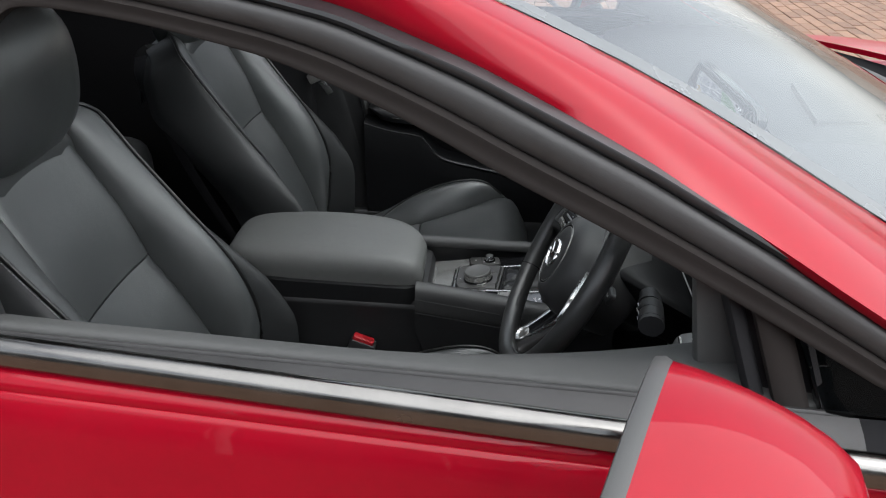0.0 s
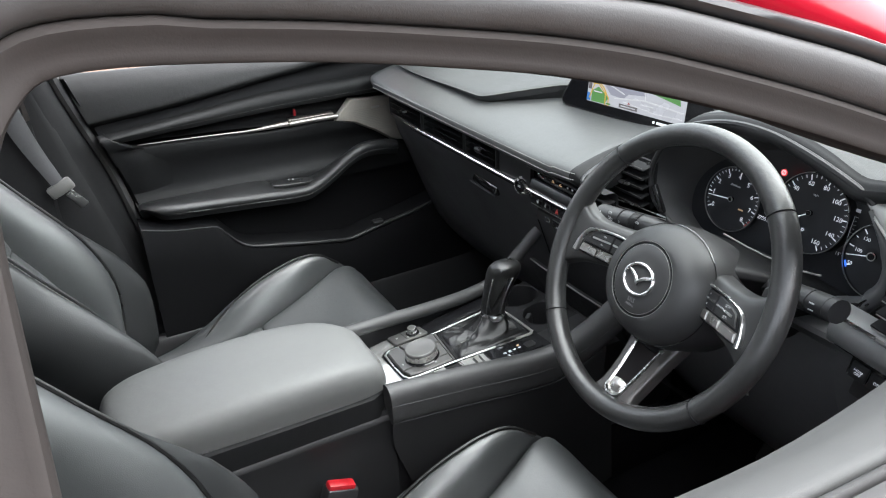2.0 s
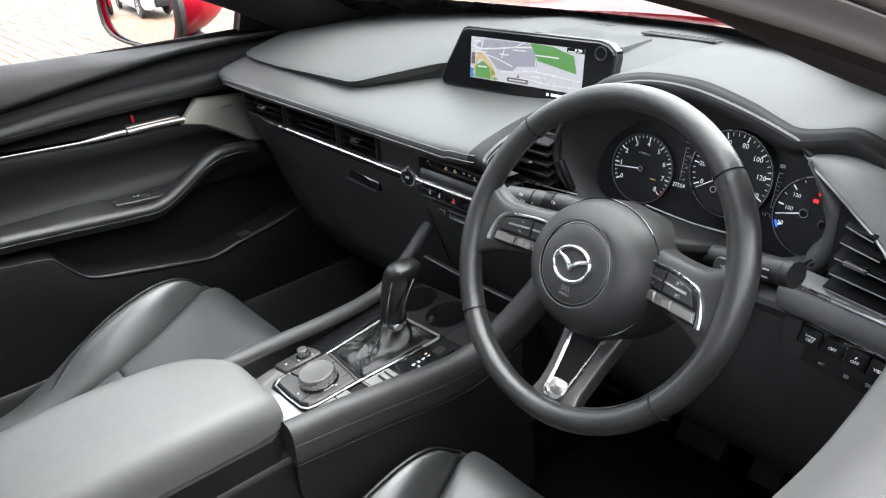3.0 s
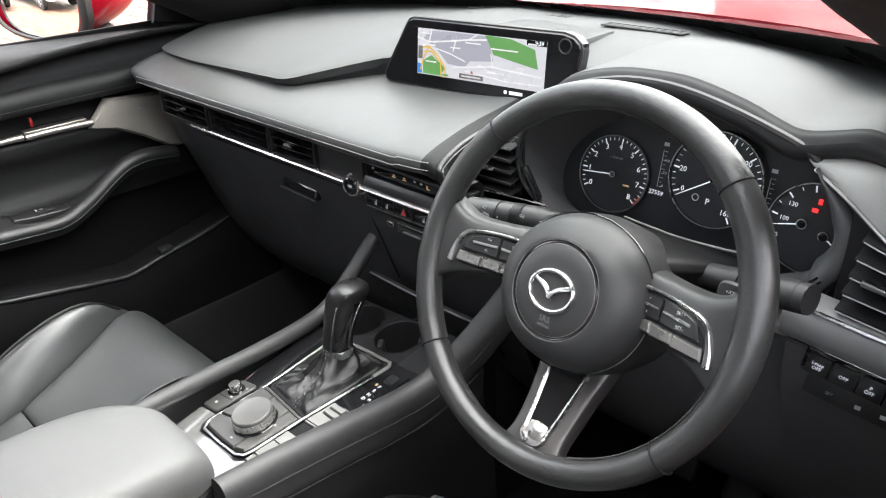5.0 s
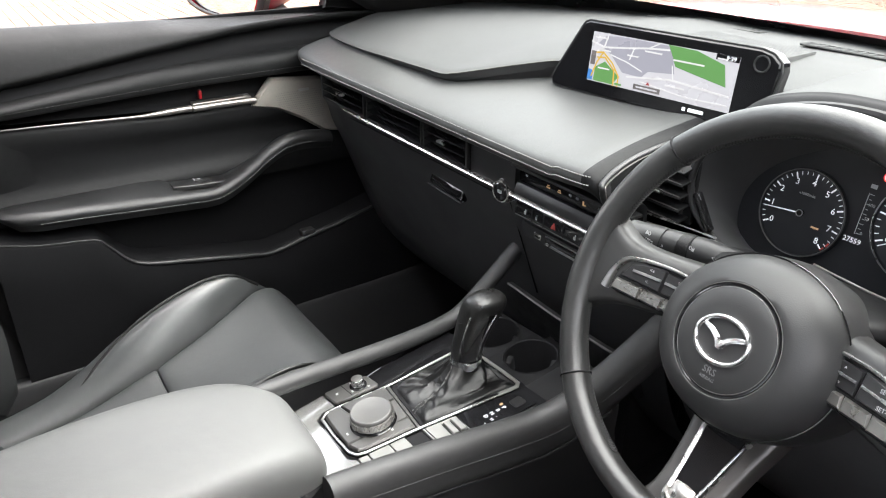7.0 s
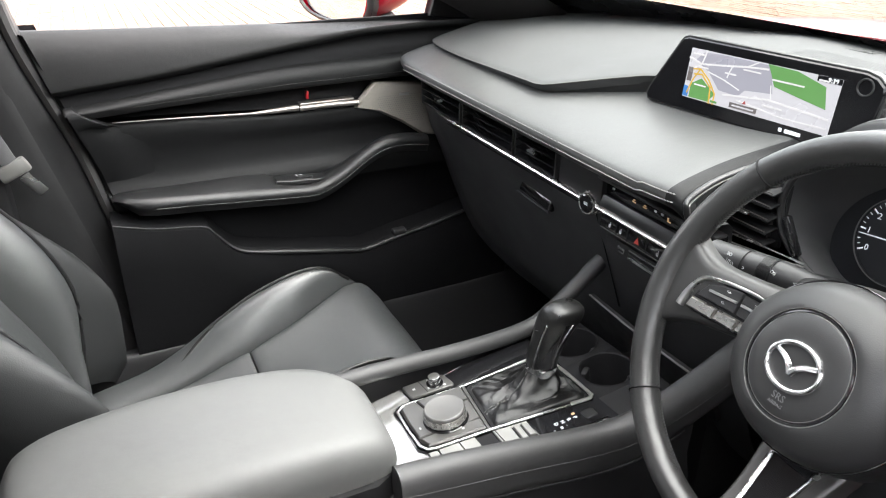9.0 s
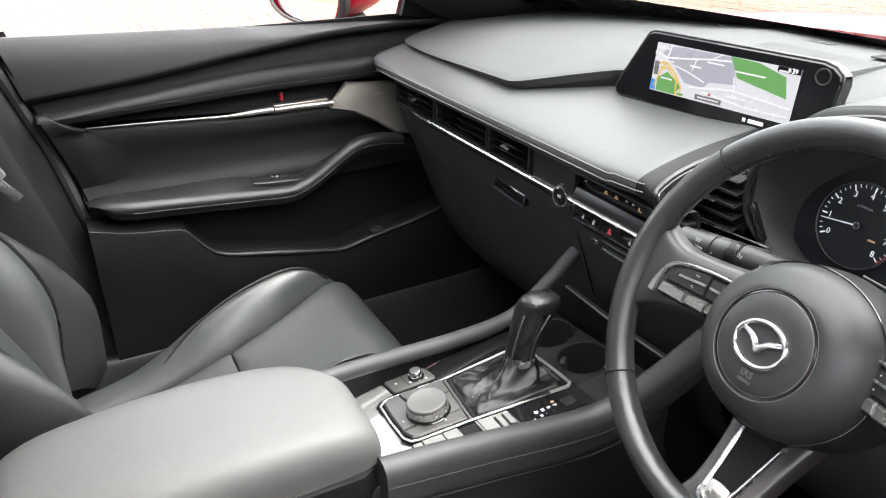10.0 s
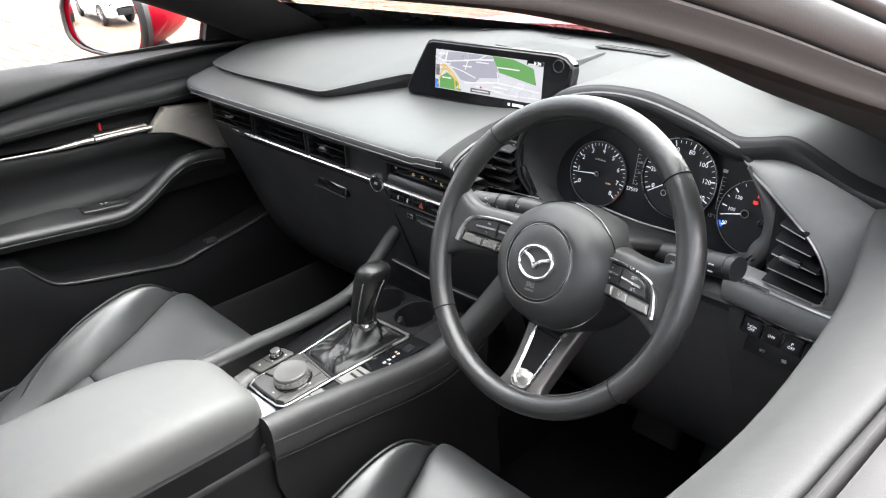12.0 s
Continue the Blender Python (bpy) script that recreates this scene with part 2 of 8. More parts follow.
class Geo:
    """Vertices and faces collected for one mesh."""

    def __init__(self):
        self.v, self.f = [], []

    def add(self, verts, faces):
        k = len(self.v)
        self.v += [tuple(p) for p in verts]
        self.f += [tuple(i + k for i in q) for q in faces]
        return self

    def grid(self, rows, close_u=False, close_v=False, cap=False, flip=False):
        n, m = len(rows), len(rows[0])
        faces = []
        for i in range(n if close_u else n - 1):
            for j in range(m if close_v else m - 1):
                a, b = i * m + j, i * m + (j + 1) % m
                c, d = ((i + 1) % n) * m + (j + 1) % m, ((i + 1) % n) * m + j
                faces.append((a, d, c, b) if flip else (a, b, c, d))
        if cap:
            faces.append(tuple(range(m))[::-1 if not flip else 1])
            faces.append(tuple(range((n - 1) * m, n * m))[::1 if not flip else -1])
        return self.add([p for r in rows for p in r], faces)

    def moved(self, m):
        self.v = [tuple(m @ V(p)) for p in self.v]
        return self


def spline(pts, n=6):
    """Points along a smooth curve through pts, n to a span."""
    p = [V(q) for q in pts]
    p = [p[0] * 2 - p[1]] + p + [p[-1] * 2 - p[-2]]
    out = []
    for i in range(1, len(p) - 2):
        a, b, c, d = p[i - 1:i + 3]
        for k in range(n):
            t = k / n
            out.append(0.5 * ((2 * b) + (c - a) * t + (2 * a - 5 * b + 4 * c - d) * t * t + (3 * b - a - 3 * c + d) * t ** 3))
    out.append(p[-2])
    return out


def curve_at(table, x):
    """Linear look-up in a table of (x, value)."""
    return float(np.interp(x, [a for a, _ in table], [b for _, b in table]))


def patch(ctrl, nu=4, nv=4):
    """Rows of points of a smooth sheet through the control rows."""
    rows = [spline(r, nv) for r in ctrl]
    cols = [spline([r[j] for r in rows], nu) for j in range(len(rows[0]))]
    return [[c[i] for c in cols] for i in range(len(cols[0]))]


def shell(geo, rows, off, flip=False):
    """A sheet with thickness: the rows, their copy moved by off, and the rim between."""
    off = V(off)
    low = [[V(p) + off for p in r] for r in rows]
    geo.grid(rows, flip=flip)
    geo.grid(low, flip=not flip)
    for a, b in ((rows[0], low[0]), (low[-1], rows[-1])):
        geo.grid([a, b], flip=not flip)
    geo.grid([[r[0] for r in low], [r[0] for r in rows]], flip=not flip)
    geo.grid([[r[-1] for r in rows], [r[-1] for r in low]], flip=not flip)
    return geo


def tube(geo, path, r, n=12, cap=True, flat=1.0, up=(0, 0, 1), close=False):
    """A round bar along path. r: one radius or one for each point; flat: height over width; up: the way of the height."""
    path = [V(p) for p in path]
    rows = []
    for i, p in enumerate(path):
        a = path[i - 1] if (i or close) else path[i]
        b = path[(i + 1) % len(path)] if (i < len(path) - 1 or close) else path[i]
        t = (b - a).normalized()
        s = t.cross(V(up))
        s = s.normalized() if s.length > 1e-6 else t.orthogonal().normalized()
        u = s.cross(t)
        rr = r[i] if isinstance(r, (list, tuple)) else r
        rows.append([p + rr * (math.cos(2 * math.pi * k / n) * s + flat * math.sin(2 * math.pi * k / n) * u) for k in range(n)])
    return geo.grid(rows, close_u=close, close_v=True, cap=cap and not close)


def box(geo, c, s, r=0.003, rot=None, seg=2):
    """A box of size s round c with rounded edges, turned by rot."""
    bm = bmesh.new()
    bmesh.ops.create_cube(bm, size=1.0)
    bmesh.ops.scale(bm, vec=s, verts=bm.verts)
    if r:
        bmesh.ops.bevel(bm, geom=bm.edges[:], offset=min(r, min(s) * 0.49), segments=seg, affect="EDGES", profile=0.5)
    m = Matrix.Translation(c) @ (rot.to_4x4() if rot else Matrix.Identity(4))
    bm.verts.index_update()
    geo.add([m @ v.co for v in bm.verts], [[v.index for v in f.verts] for f in bm.faces])
    bm.free()
    return geo


def lathe(geo, profile, n=32, m=None):
    """A turned body: profile of (radius, height) about z."""
    m = m or Matrix.Identity(4)
    rows = [[m @ V((r * math.cos(2 * math.pi * k / n), r * math.sin(2 * math.pi * k / n), h)) for k in range(n)] for r, h in profile]
    return geo.grid(rows, close_v=True, cap=True)


def plate(geo, outline, h0, h1, m=None, bevel=0.0):
    """A flat plate: a closed outline in x and y, from height h0 to h1, its upper rim drawn in by bevel."""
    m = m or Matrix.Identity(4)
    o = [V((x, y)) for x, y in outline]
    n = len(o)
    area = sum(o[i - 1].x * o[i].y - o[i].x * o[i - 1].y for i in range(n))
    if area < 0:
        o.reverse()
    ins = []
    for i in range(n):
        e1, e2 = (o[i] - o[i - 1]).normalized(), (o[(i + 1) % n] - o[i]).normalized()
        k = V((-e1.y - e2.y, e1.x + e2.x))
        ins.append(o[i] + (k.normalized() * bevel if k.length > 1e-6 else k))
    rings = [[m @ V((*p, h0)) for p in o]]
    if bevel:
        rings.append([m @ V((*p, h1 - bevel * (1 if h1 > h0 else -1))) for p in o])
        rings.append([m @ V((*p, h1)) for p in ins])
    else:
        rings.append([m @ V((*p, h1)) for p in o])
    return geo.grid(rings, close_v=True, cap=True)


def round_rect(w, h, r, n=4, cx=0.0, cy=0.0):
    pts = []
    for sx, sy, a0 in ((1, 1, 0), (-1, 1, 90), (-1, -1, 180), (1, -1, 270)):
        for k in range(n + 1):
            a = radians(a0 + 90 * k / n)
            pts.append((cx + sx * (w / 2 - r) + r * math.cos(a), cy + sy * (h / 2 - r) + r * math.sin(a)))
    return pts


def ring(geo, r0, r1, h, m=None, n=48, h0=0.0):
    """A flat ring with a rounded crown."""
    return_m = m or Matrix.Identity(4)
    prof = [(r1, h0), (r1, h0 + h * 0.6), ((r0 + r1) / 2 + (r1 - r0) * 0.25, h0 + h), ((r0 + r1) / 2 - (r1 - r0) * 0.25, h0 + h), (r0, h0 + h * 0.6), (r0, h0)]
    rows = [[return_m @ V((r * math.cos(2 * math.pi * k / n), r * math.sin(2 * math.pi * k / n), q)) for k in range(n)] for r, q in prof]
    return geo.grid(rows, close_u=True, close_v=True)


def dashes(geo, path, length=0.004, gap=0.002, r=0.0006, lift=(0, 0, 0)):
    """Stitches: short rounded bars laid along a path."""
    path = [V(p) + V(lift) for p in path]
    d = 0.0
    for a, b in zip(path, path[1:]):
        seg = (b - a).length
        if seg < 1e-9:
            continue
        while d < seg:
            e = min(d + length, seg)
            p, q = a + (b - a) * (d / seg), a + (b - a) * (e / seg)
            if (q - p).length > 1e-4:
                tube(geo, [p, q], r, 4)
            d += length + gap
        d -= seg
    return geo


BASE = {}


def thing(name, at, label, category, group="", m=None):
    """An empty at the base of a thing."""
    ob = new(name)
    ob.empty_display_size = 0.05
    ob.matrix_world = m if m is not None else Matrix.Translation(at)
    BASE[ob.name] = (V((0, 0, 0)) if m is not None else V(at))
    return tagged(ob, label, category, group)


def part(name, geo, mat, parent, label="", sharp=38):
    """One mesh under a thing or under one of its parts; geo in the thing's own axes if it was given a pose, else in the world's."""
    base = BASE[parent.name] if parent is not None else V((0, 0, 0))
    me = bpy.data.meshes.new(name)
    me.from_pydata([tuple(V(p) - base) for p in geo.v], [], geo.f)
    me.validate()
    bm = bmesh.new()
    bm.from_mesh(me)
    bmesh.ops.remove_doubles(bm, verts=bm.verts, dist=0.00002)
    bmesh.ops.recalc_face_normals(bm, faces=bm.faces)
    bm.to_mesh(me)
    bm.free()
    for f in me.polygons:
        f.use_smooth = True
    me.set_sharp_from_angle(angle=radians(sharp))
    me.materials.append(mat)
    ob = new(name, me)
    if parent is not None:
        ob.parent = parent
        BASE[ob.name] = base
    if label:
        ob["label"] = label
    return ob


def text(words, size, m, mat, parent, name="marking", align="CENTER"):
    """Raised lettering: m lays it down (x along the line, z out of the surface)."""
    cu = bpy.data.curves.new(name, "FONT")
    cu.body, cu.size, cu.extrude, cu.align_x, cu.align_y = words, size, 0.0002, align, "CENTER"
    cu.resolution_u = 2
    tmp = new("tmp_text", cu)
    me = bpy.data.meshes.new_from_object(tmp.evaluated_get(bpy.context.evaluated_depsgraph_get()))
    bpy.data.objects.remove(tmp)
    bpy.data.curves.remove(cu)
    base = BASE[parent.name]
    me.transform(Matrix.Translation(-base) @ m)
    me.materials.clear()
    me.materials.append(mat)
    ob = new(name, me)
    ob.parent = parent
    BASE[ob.name] = base
    return ob


def structure(name, geo, mat, label, sharp=38):
    ob = part(name, geo, mat, None, label, sharp)
    return tagged(ob, kind="structure")


# ---- ground and surroundings ----
g = Geo()
g.add([(-400, -400, -0.009), (400, -400, -0.009), (400, 400, -0.009), (-400, 400, -0.009)], [(0, 1, 2, 3)])
ground = structure("ground", g, JOINT, "brick-paved forecourt ground reaching the distance")

# ---- car body shell ----
# Outline tables along the car (y): the inner rim of the front door window, the start of the red roof rail, the windscreen edge.
RIM_Z = [(-0.62, 1.212), (-0.57, 1.206), (-0.46, 1.197), (-0.38, 1.185), (-0.30, 1.169), (-0.20, 1.138), (-0.10, 1.100), (0.0, 1.064), (0.10, 1.026), (0.20, 0.985), (0.30, 0.94)]
RED_Z = [(-1.6, 1.30), (-0.9, 1.285), (-0.5, 1.252), (-0.27, 1.223), (-0.15, 1.190), (0.0, 1.132), (0.10, 1.088), (0.19, 1.045), (0.35, 0.97), (0.55, 0.875)]
RED_X = [(-1.6, 0.50), (-0.9, 0.52), (-0.5, 0.540), (-0.27, 0.578), (-0.15, 0.613), (0.0, 0.674), (0.10, 0.719), (0.19, 0.763), (0.35, 0.80), (0.55, 0.83)]
GLASS_Z = [(-0.30, 1.295), (-0.118, 1.224), (0.0, 1.173), (0.118, 1.116), (0.245, 1.046), (0.40, 0.965), (0.55, 0.885)]
GLASS_X = [(-0.30, 0.56), (-0.118, 0.553), (0.0, 0.547), (0.118, 0.548), (0.245, 0.556), (0.40, 0.585), (0.55, 0.62)]


def rim_x(y, z):
    return 0.846 - 0.9 * (z - 0.9)


SILL = [(-0.62, 0.638), (-0.59, 0.644), (-0.4, 0.661), (-0.3, 0.671), (-0.2, 0.679), (-0.1, 0.676), (0.0, 0.666), (0.1, 0.646), (0.2, 0.622), (0.32, 0.59)]
SEAM = [(-0.62, 0.722), (-0.3, 0.736), (0.0, 0.748), (0.32, 0.76)]

car = thing("car", (0, 0, 0), "red hatchback with its driver's window lowered, parked on paving", "car")

# roof
ys = [-1.6, -1.2, -0.8, -0.5, -0.33]
rows = []
for y in ys:
    zr, xr = curve_at(RED_Z, y) + 0.03, curve_at(RED_X, y) - 0.02
    rows.append([(-xr, y, zr), (-xr * 0.7, y, zr + 0.045), (0, y, zr + 0.065), (xr * 0.7, y, zr + 0.045), (xr, y, zr)])
g = Geo()
shell(g, patch(rows, 3, 4), (0, 0, -0.012))
roof = part("roof", g, RED, car, "glossy red painted roof")
g = Geo()
g.grid(patch([[(x * 0.98, y, z - 0.03) for x, y, z in r] for r in rows], 3, 4))
part("headliner", g, HEADLINER, car, "grey fabric headliner")

# roof rails and windscreen pillars, both sides
for s, nm in ((1, "roof_rail"), (-1, "roof_rail")):
    rows = []
    for y in [-1.6, -1.2, -0.9, -0.6, -0.45, -0.3, -0.2, -0.1, 0.0, 0.1, 0.2, 0.3, 0.42, 0.55]:
        a = V((curve_at(RED_X, y), y, curve_at(RED_Z, y)))
        if y < -0.3:
            b = V((curve_at(RED_X, y) - 0.03, y, curve_at(RED_Z, y) + 0.036))
        else:
            b = V((curve_at(GLASS_X, y), y, curve_at(GLASS_Z, y)))
        c = (a + b) / 2 + V((0.012, 0, 0.016))
        lo = a + V((-0.012, 0, -0.012))
        inn = b + V((0.002, 0, -0.006))
        sec = [lo, a, a * 0.72 + b * 0.28 + V((0.010, 0, 0.013)), c, a * 0.25 + b * 0.75 + V((0.006, 0, 0.009)), b, inn]
        rows.append([(s * p.x, p.y, p.z) for p in sec])
    g = Geo()
    g.grid(patch(rows, 3, 2))
    part("roof_rail", g, RED, car, "glossy red pillar beside the windscreen", 60)
    # inner trim of the pillar, from the door seal round to the glass
    rows = []
    for y in [-0.6, -0.45, -0.3, -0.2, -0.1, 0.0, 0.1, 0.2, 0.3, 0.40]:
        z = curve_at(RIM_Z, y)
        a = V((rim_x(y, z) - 0.018, y, z + 0.006))
        b = V((curve_at(GLASS_X, y) - 0.020, y, curve_at(GLASS_Z, y) - 0.004))
        k = min(1.0, max(0.15, (y + 0.42) / 0.25))
        c = (a + b) / 2 + V((0.009, 0, -0.053 * k))
        rows.append([(s * p.x, p.y, p.z) for p in (a + V((0.006, 0, 0.012)), a, a * 0.5 + c * 0.5 + V((0.004, 0, -0.008 * k)), c, b * 0.5 + c * 0.5 + V((-0.012, 0, -0.006)), b)])
    g = Geo()
    g.grid(patch(rows, 3, 3))
    part("pillar_trim", g, DARKTRIM, car, "black plastic trim inside the windscreen pillar", 60)

# windscreen, bulged forward in the middle, with its dark ceramic border
def screen_row(y, f):
    x, z = curve_at(GLASS_X, y), curve_at(GLASS_Z, y)
    r = []
    for k in range(-6, 7):
        u = k / 6
        b = 1 - u * u
        r.append(V((u * x * f, y + 0.20 * b * (0.6 + 0.4 * (y + 0.3) / 0.85), z + 0.012 * b)))
    return r


wrows = [screen_row(y, 1.0) for y in np.linspace(-0.3, 0.55, 12)]
g = Geo()
g.grid(wrows)
ob = part("windscreen", g, WINDSCREEN, car, "clear curved windscreen reflecting a pale cloudy sky", 80)
for sgn in (1, -1):
    g = Geo()
    g.grid([[V((sgn * p.x, p.y, p.z + 0.002)) for p in (r[12], r[12] * 0.93 + r[11] * 0.07, r[12] * 0.75 + r[11] * 0.25)] for r in wrows])
    part("windscreen_border", g, material("ceramic_border", (0.10, 0.105, 0.105), 0.25, vary=0.05), car, "grey ceramic border along the windscreen edge")

# dark band along the foot of the windscreen
rows = []
for f in np.linspace(0, 1, 6):
    r = []
    for k in range(-10, 11):
        u = k / 10
        y = (0.381 - 0.11 * u * u) * (1 - f) + 0.56 * f
        b = 1 - u * u
        r.append((u * curve_at(GLASS_X, y), y + 0.20 * b * (0.6 + 0.4 * (y + 0.3) / 0.85), curve_at(GLASS_Z, y) + 0.012 * b - 0.003))
    rows.append(r)
g = Geo()
g.grid(rows)
part("windscreen_foot", g, material("black_ceramic_band", (0.018, 0.018, 0.019), 0.3, vary=0.1), car, "black band along the foot of the windscreen", 60)
# cowl, bonnet
g = Geo()
g.grid(patch([[(-0.66, 0.50, 0.905), (-0.35, 0.68, 0.90), (0, 0.75, 0.895), (0.35, 0.68, 0.90), (0.66, 0.50, 0.905)],
              [(-0.70, 0.58, 0.88), (-0.37, 0.77, 0.875), (0, 0.84, 0.875), (0.37, 0.77, 0.875), (0.70, 0.58, 0.88)],
              [(-0.72, 0.62, 0.90), (-0.38, 0.83, 0.90), (0, 0.90, 0.90), (0.38, 0.83, 0.90), (0.72, 0.62, 0.90)]], 3, 4))
part("cowl", g, MATTE, car, "matt black cowl panel below the windscreen")
g = Geo()
shell(g, patch([[(-0.76, 0.60, 0.905), (-0.40, 0.80, 0.930), (0, 0.87, 0.935), (0.40, 0.80, 0.930), (0.76, 0.60, 0.905)],
                [(-0.78, 0.90, 0.885), (-0.45, 1.05, 0.925), (0, 1.10, 0.930), (0.45, 1.05, 0.925), (0.78, 0.90, 0.885)],
                [(-0.76, 1.25, 0.835), (-0.45, 1.38, 0.885), (0, 1.42, 0.892), (0.45, 1.38, 0.885), (0.76, 1.25, 0.835)],
                [(-0.66, 1.60, 0.72), (-0.40, 1.72, 0.78), (0, 1.78, 0.79), (0.40, 1.72, 0.78), (0.66, 1.60, 0.72)]], 5, 5), (0, 0, -0.012))
part("bonnet", g, RED, car, "glossy red painted bonnet", 60)
g = Geo()
box(g, (0, 1.66, 0.45), (1.55, 0.3, 0.55), 0.12, seg=4)
for s in (1, -1):
    box(g, (s * 0.80, 1.05, 0.62), (0.14, 1.0, 0.42), 0.06, seg=3)
part("front_wing", g, RED, car, "red front bumper and wings", 60)
# rear of the cabin, floor, wheels
g = Geo()
box(g, (0, -0.45, 0.19), (1.50, 2.6, 0.04), 0.01)
box(g, (0, -0.02, 0.27), (0.20, 1.9, 0.16), 0.04)
part("cabin_floor", g, CARPET, car, "black carpeted floor with a centre tunnel")
part("rear_wall", box(Geo(), (0, -1.68, 0.60), (1.34, 0.05, 0.75), 0.02), MATTE, car, "dark trim of the tailgate")
for s in (1, -1):
    part("side_trim", box(Geo(), (s * 0.70, -1.16, 0.60), (0.06, 1.10, 0.75), 0.02), MATTE, car, "dark rear side trim")
    part("rear_pillar", box(Geo(), (s * 0.60, -1.66, 1.12), (0.12, 0.10, 0.34), 0.02), MATTE, car)
    part("pillar_top", box(Geo(), (s * 0.655, -0.74, 1.10), (0.035, 0.14, 0.34), 0.012), MATTE, car)
    part("door_jamb", box(Geo(), (s * 0.742, -0.55, 0.55), (0.010, 0.60, 0.68), 0.004), MATTE, car, "dark door jamb")
    part("kick_panel", box(Geo(), (s * 0.715, 0.45, 0.56), (0.02, 0.36, 0.74), 0.006), MATTE, car, "dark footwell side")
    part("sill_board", box(Geo(), (s * 0.735, -0.10, 0.25), (0.05, 1.7, 0.18), 0.02), HARD, car, "black door sill board")
for s in (1, -1):
    g = Geo()
    plate(g, [(-1.60, 0.97), (-0.80, 0.97), (-0.80, 1.26), (-1.45, 1.26)], 0, 0.004, Matrix(((0, 0, 1, s * 0.655), (1, 0, 0, 0), (0, 1, 0, 0), (0, 0, 0, 1))))
    part("rear_side_window", g, PRIVACY, car, "dark-tinted rear side window")
g = Geo()
box(g, (0, 0.62, 0.55), (1.42, 0.04, 0.70), 0.01)
part("bulkhead", g, MATTE, car, "dark bulkhead behind the dashboard")
g = Geo()
box(g, (0, -1.30, 0.50), (1.22, 0.50, 0.20), 0.06, seg=3)
box(g, (0, -1.52, 0.80), (1.22, 0.16, 0.60), 0.06, Euler((radians(-18), 0, 0)).to_matrix(), 3)
part("rear_bench", g, LEATHER, car, "black leather rear bench")
for s in (1, -1):
    for y in (1.05, -1.65):
        g = Geo()
        m = pose(s * 0.765, y, 0.32, 0, 90, 0)
        lathe(g, [(0.20, -0.10), (0.31, -0.10), (0.32, -0.07), (0.32, 0.07), (0.31, 0.10), (0.20, 0.10)], 32, m)
        w = part("wheel", g, TYRE, car, "black tyre")
        g = Geo()
        lathe(g, [(0.03, 0.105 * s), (0.19, 0.09 * s), (0.205, 0.102 * s), (0.205, 0.05 * s), (0.03, 0.05 * s)], 24, m)
        part("rim", g, SATIN, w)

# rear doors, quarter panels, tailgate and bumper
for s in (1, -1):
    rows = []
    for y, f, dz in ((-0.724, 1.0, 0.0), (-1.0, 1.0, 0.012), (-1.3, 1.005, 0.03), (-1.6, 0.995, 0.05), (-1.85, 0.95, 0.06), (-2.02, 0.86, 0.055), (-2.10, 0.70, 0.03)):
        x0, zt = 0.788 + 0.03 * (max(y, -1.2) + 0.3), 0.938 - 0.035 * (max(y, -1.2) + 0.3) + dz
        rows.append([(s * f * x, y, z) for x, z in ((x0 - 0.09, zt + 0.03), (x0 - 0.02, zt + 0.01), (x0 + 0.006, zt - 0.014), (x0 + 0.026, zt - 0.06), (x0 + 0.052, zt - 0.16), (x0 + 0.072, zt - 0.30), (x0 + 0.06, zt - 0.42), (x0 + 0.05, zt - 0.55), (x0 + 0.02, zt - 0.68))])
    g = Geo()
    shell(g, patch(rows, 4, 2), (-s * 0.008, 0, 0))
    side = part("rear_quarter", g, RED, car, "glossy red rear door and quarter panel", 60)
    g = Geo()
    m = pose(s * 0.80, -1.65, 0.32, 0, 90, 0)
    ring(g, 0.325, 0.375, 0.085 * s, m, 40)
    part("wheel_arch", g, MATTE, side, "dark wheel arch")
    g = Geo()
    tube(g, spline([(s * 0.812, -1.16, 0.93), (s * 0.846, -1.15, 0.80), (s * 0.858, -1.14, 0.62), (s * 0.84, -1.12, 0.34)], 5), 0.003, 6)
    part("door_gap", g, MATTE, side, "dark gap behind the rear door")
    g = Geo()
    box(g, (s * 0.853, -0.98, 0.80), (0.02, 0.20, 0.028), 0.008)
    part("door_handle", g, RED, side, "red door handle")
    g = Geo()
    shell(g, patch([[(s * 0.60, -1.45, 1.31), (s * 0.64, -1.55, 1.16), (s * 0.70, -1.66, 1.02)], [(s * 0.58, -1.66, 1.31), (s * 0.62, -1.80, 1.16), (s * 0.66, -1.95, 1.03)]], 4, 4), (-s * 0.01, 0, 0))
    part("rear_roof_pillar", g, RED, car, "red rear roof pillar")
    g = Geo()
    box(g, (s * 0.60, -2.045, 0.88), (0.26, 0.09, 0.09), 0.03, Euler((0, 0, radians(s * 24))).to_matrix(), 3)
    part("tail_light", g, RED_PLASTIC, car, "red tail light")
g = Geo()
shell(g, patch([[(-0.64, -1.92, 1.03), (-0.3, -1.99, 1.045), (0.3, -1.99, 1.045), (0.64, -1.92, 1.03)], [(-0.60, -2.07, 0.90), (-0.3, -2.12, 0.91), (0.3, -2.12, 0.91), (0.60, -2.07, 0.90)], [(-0.58, -2.08, 0.66), (-0.3, -2.13, 0.66), (0.3, -2.13, 0.66), (0.58, -2.08, 0.66)], [(-0.58, -2.06, 0.36), (-0.3, -2.10, 0.36), (0.3, -2.10, 0.36), (0.58, -2.06, 0.36)]], 4, 4), (0, 0.012, 0))
part("tailgate", g, RED, car, "red tailgate and bumper", 60)
g = Geo()
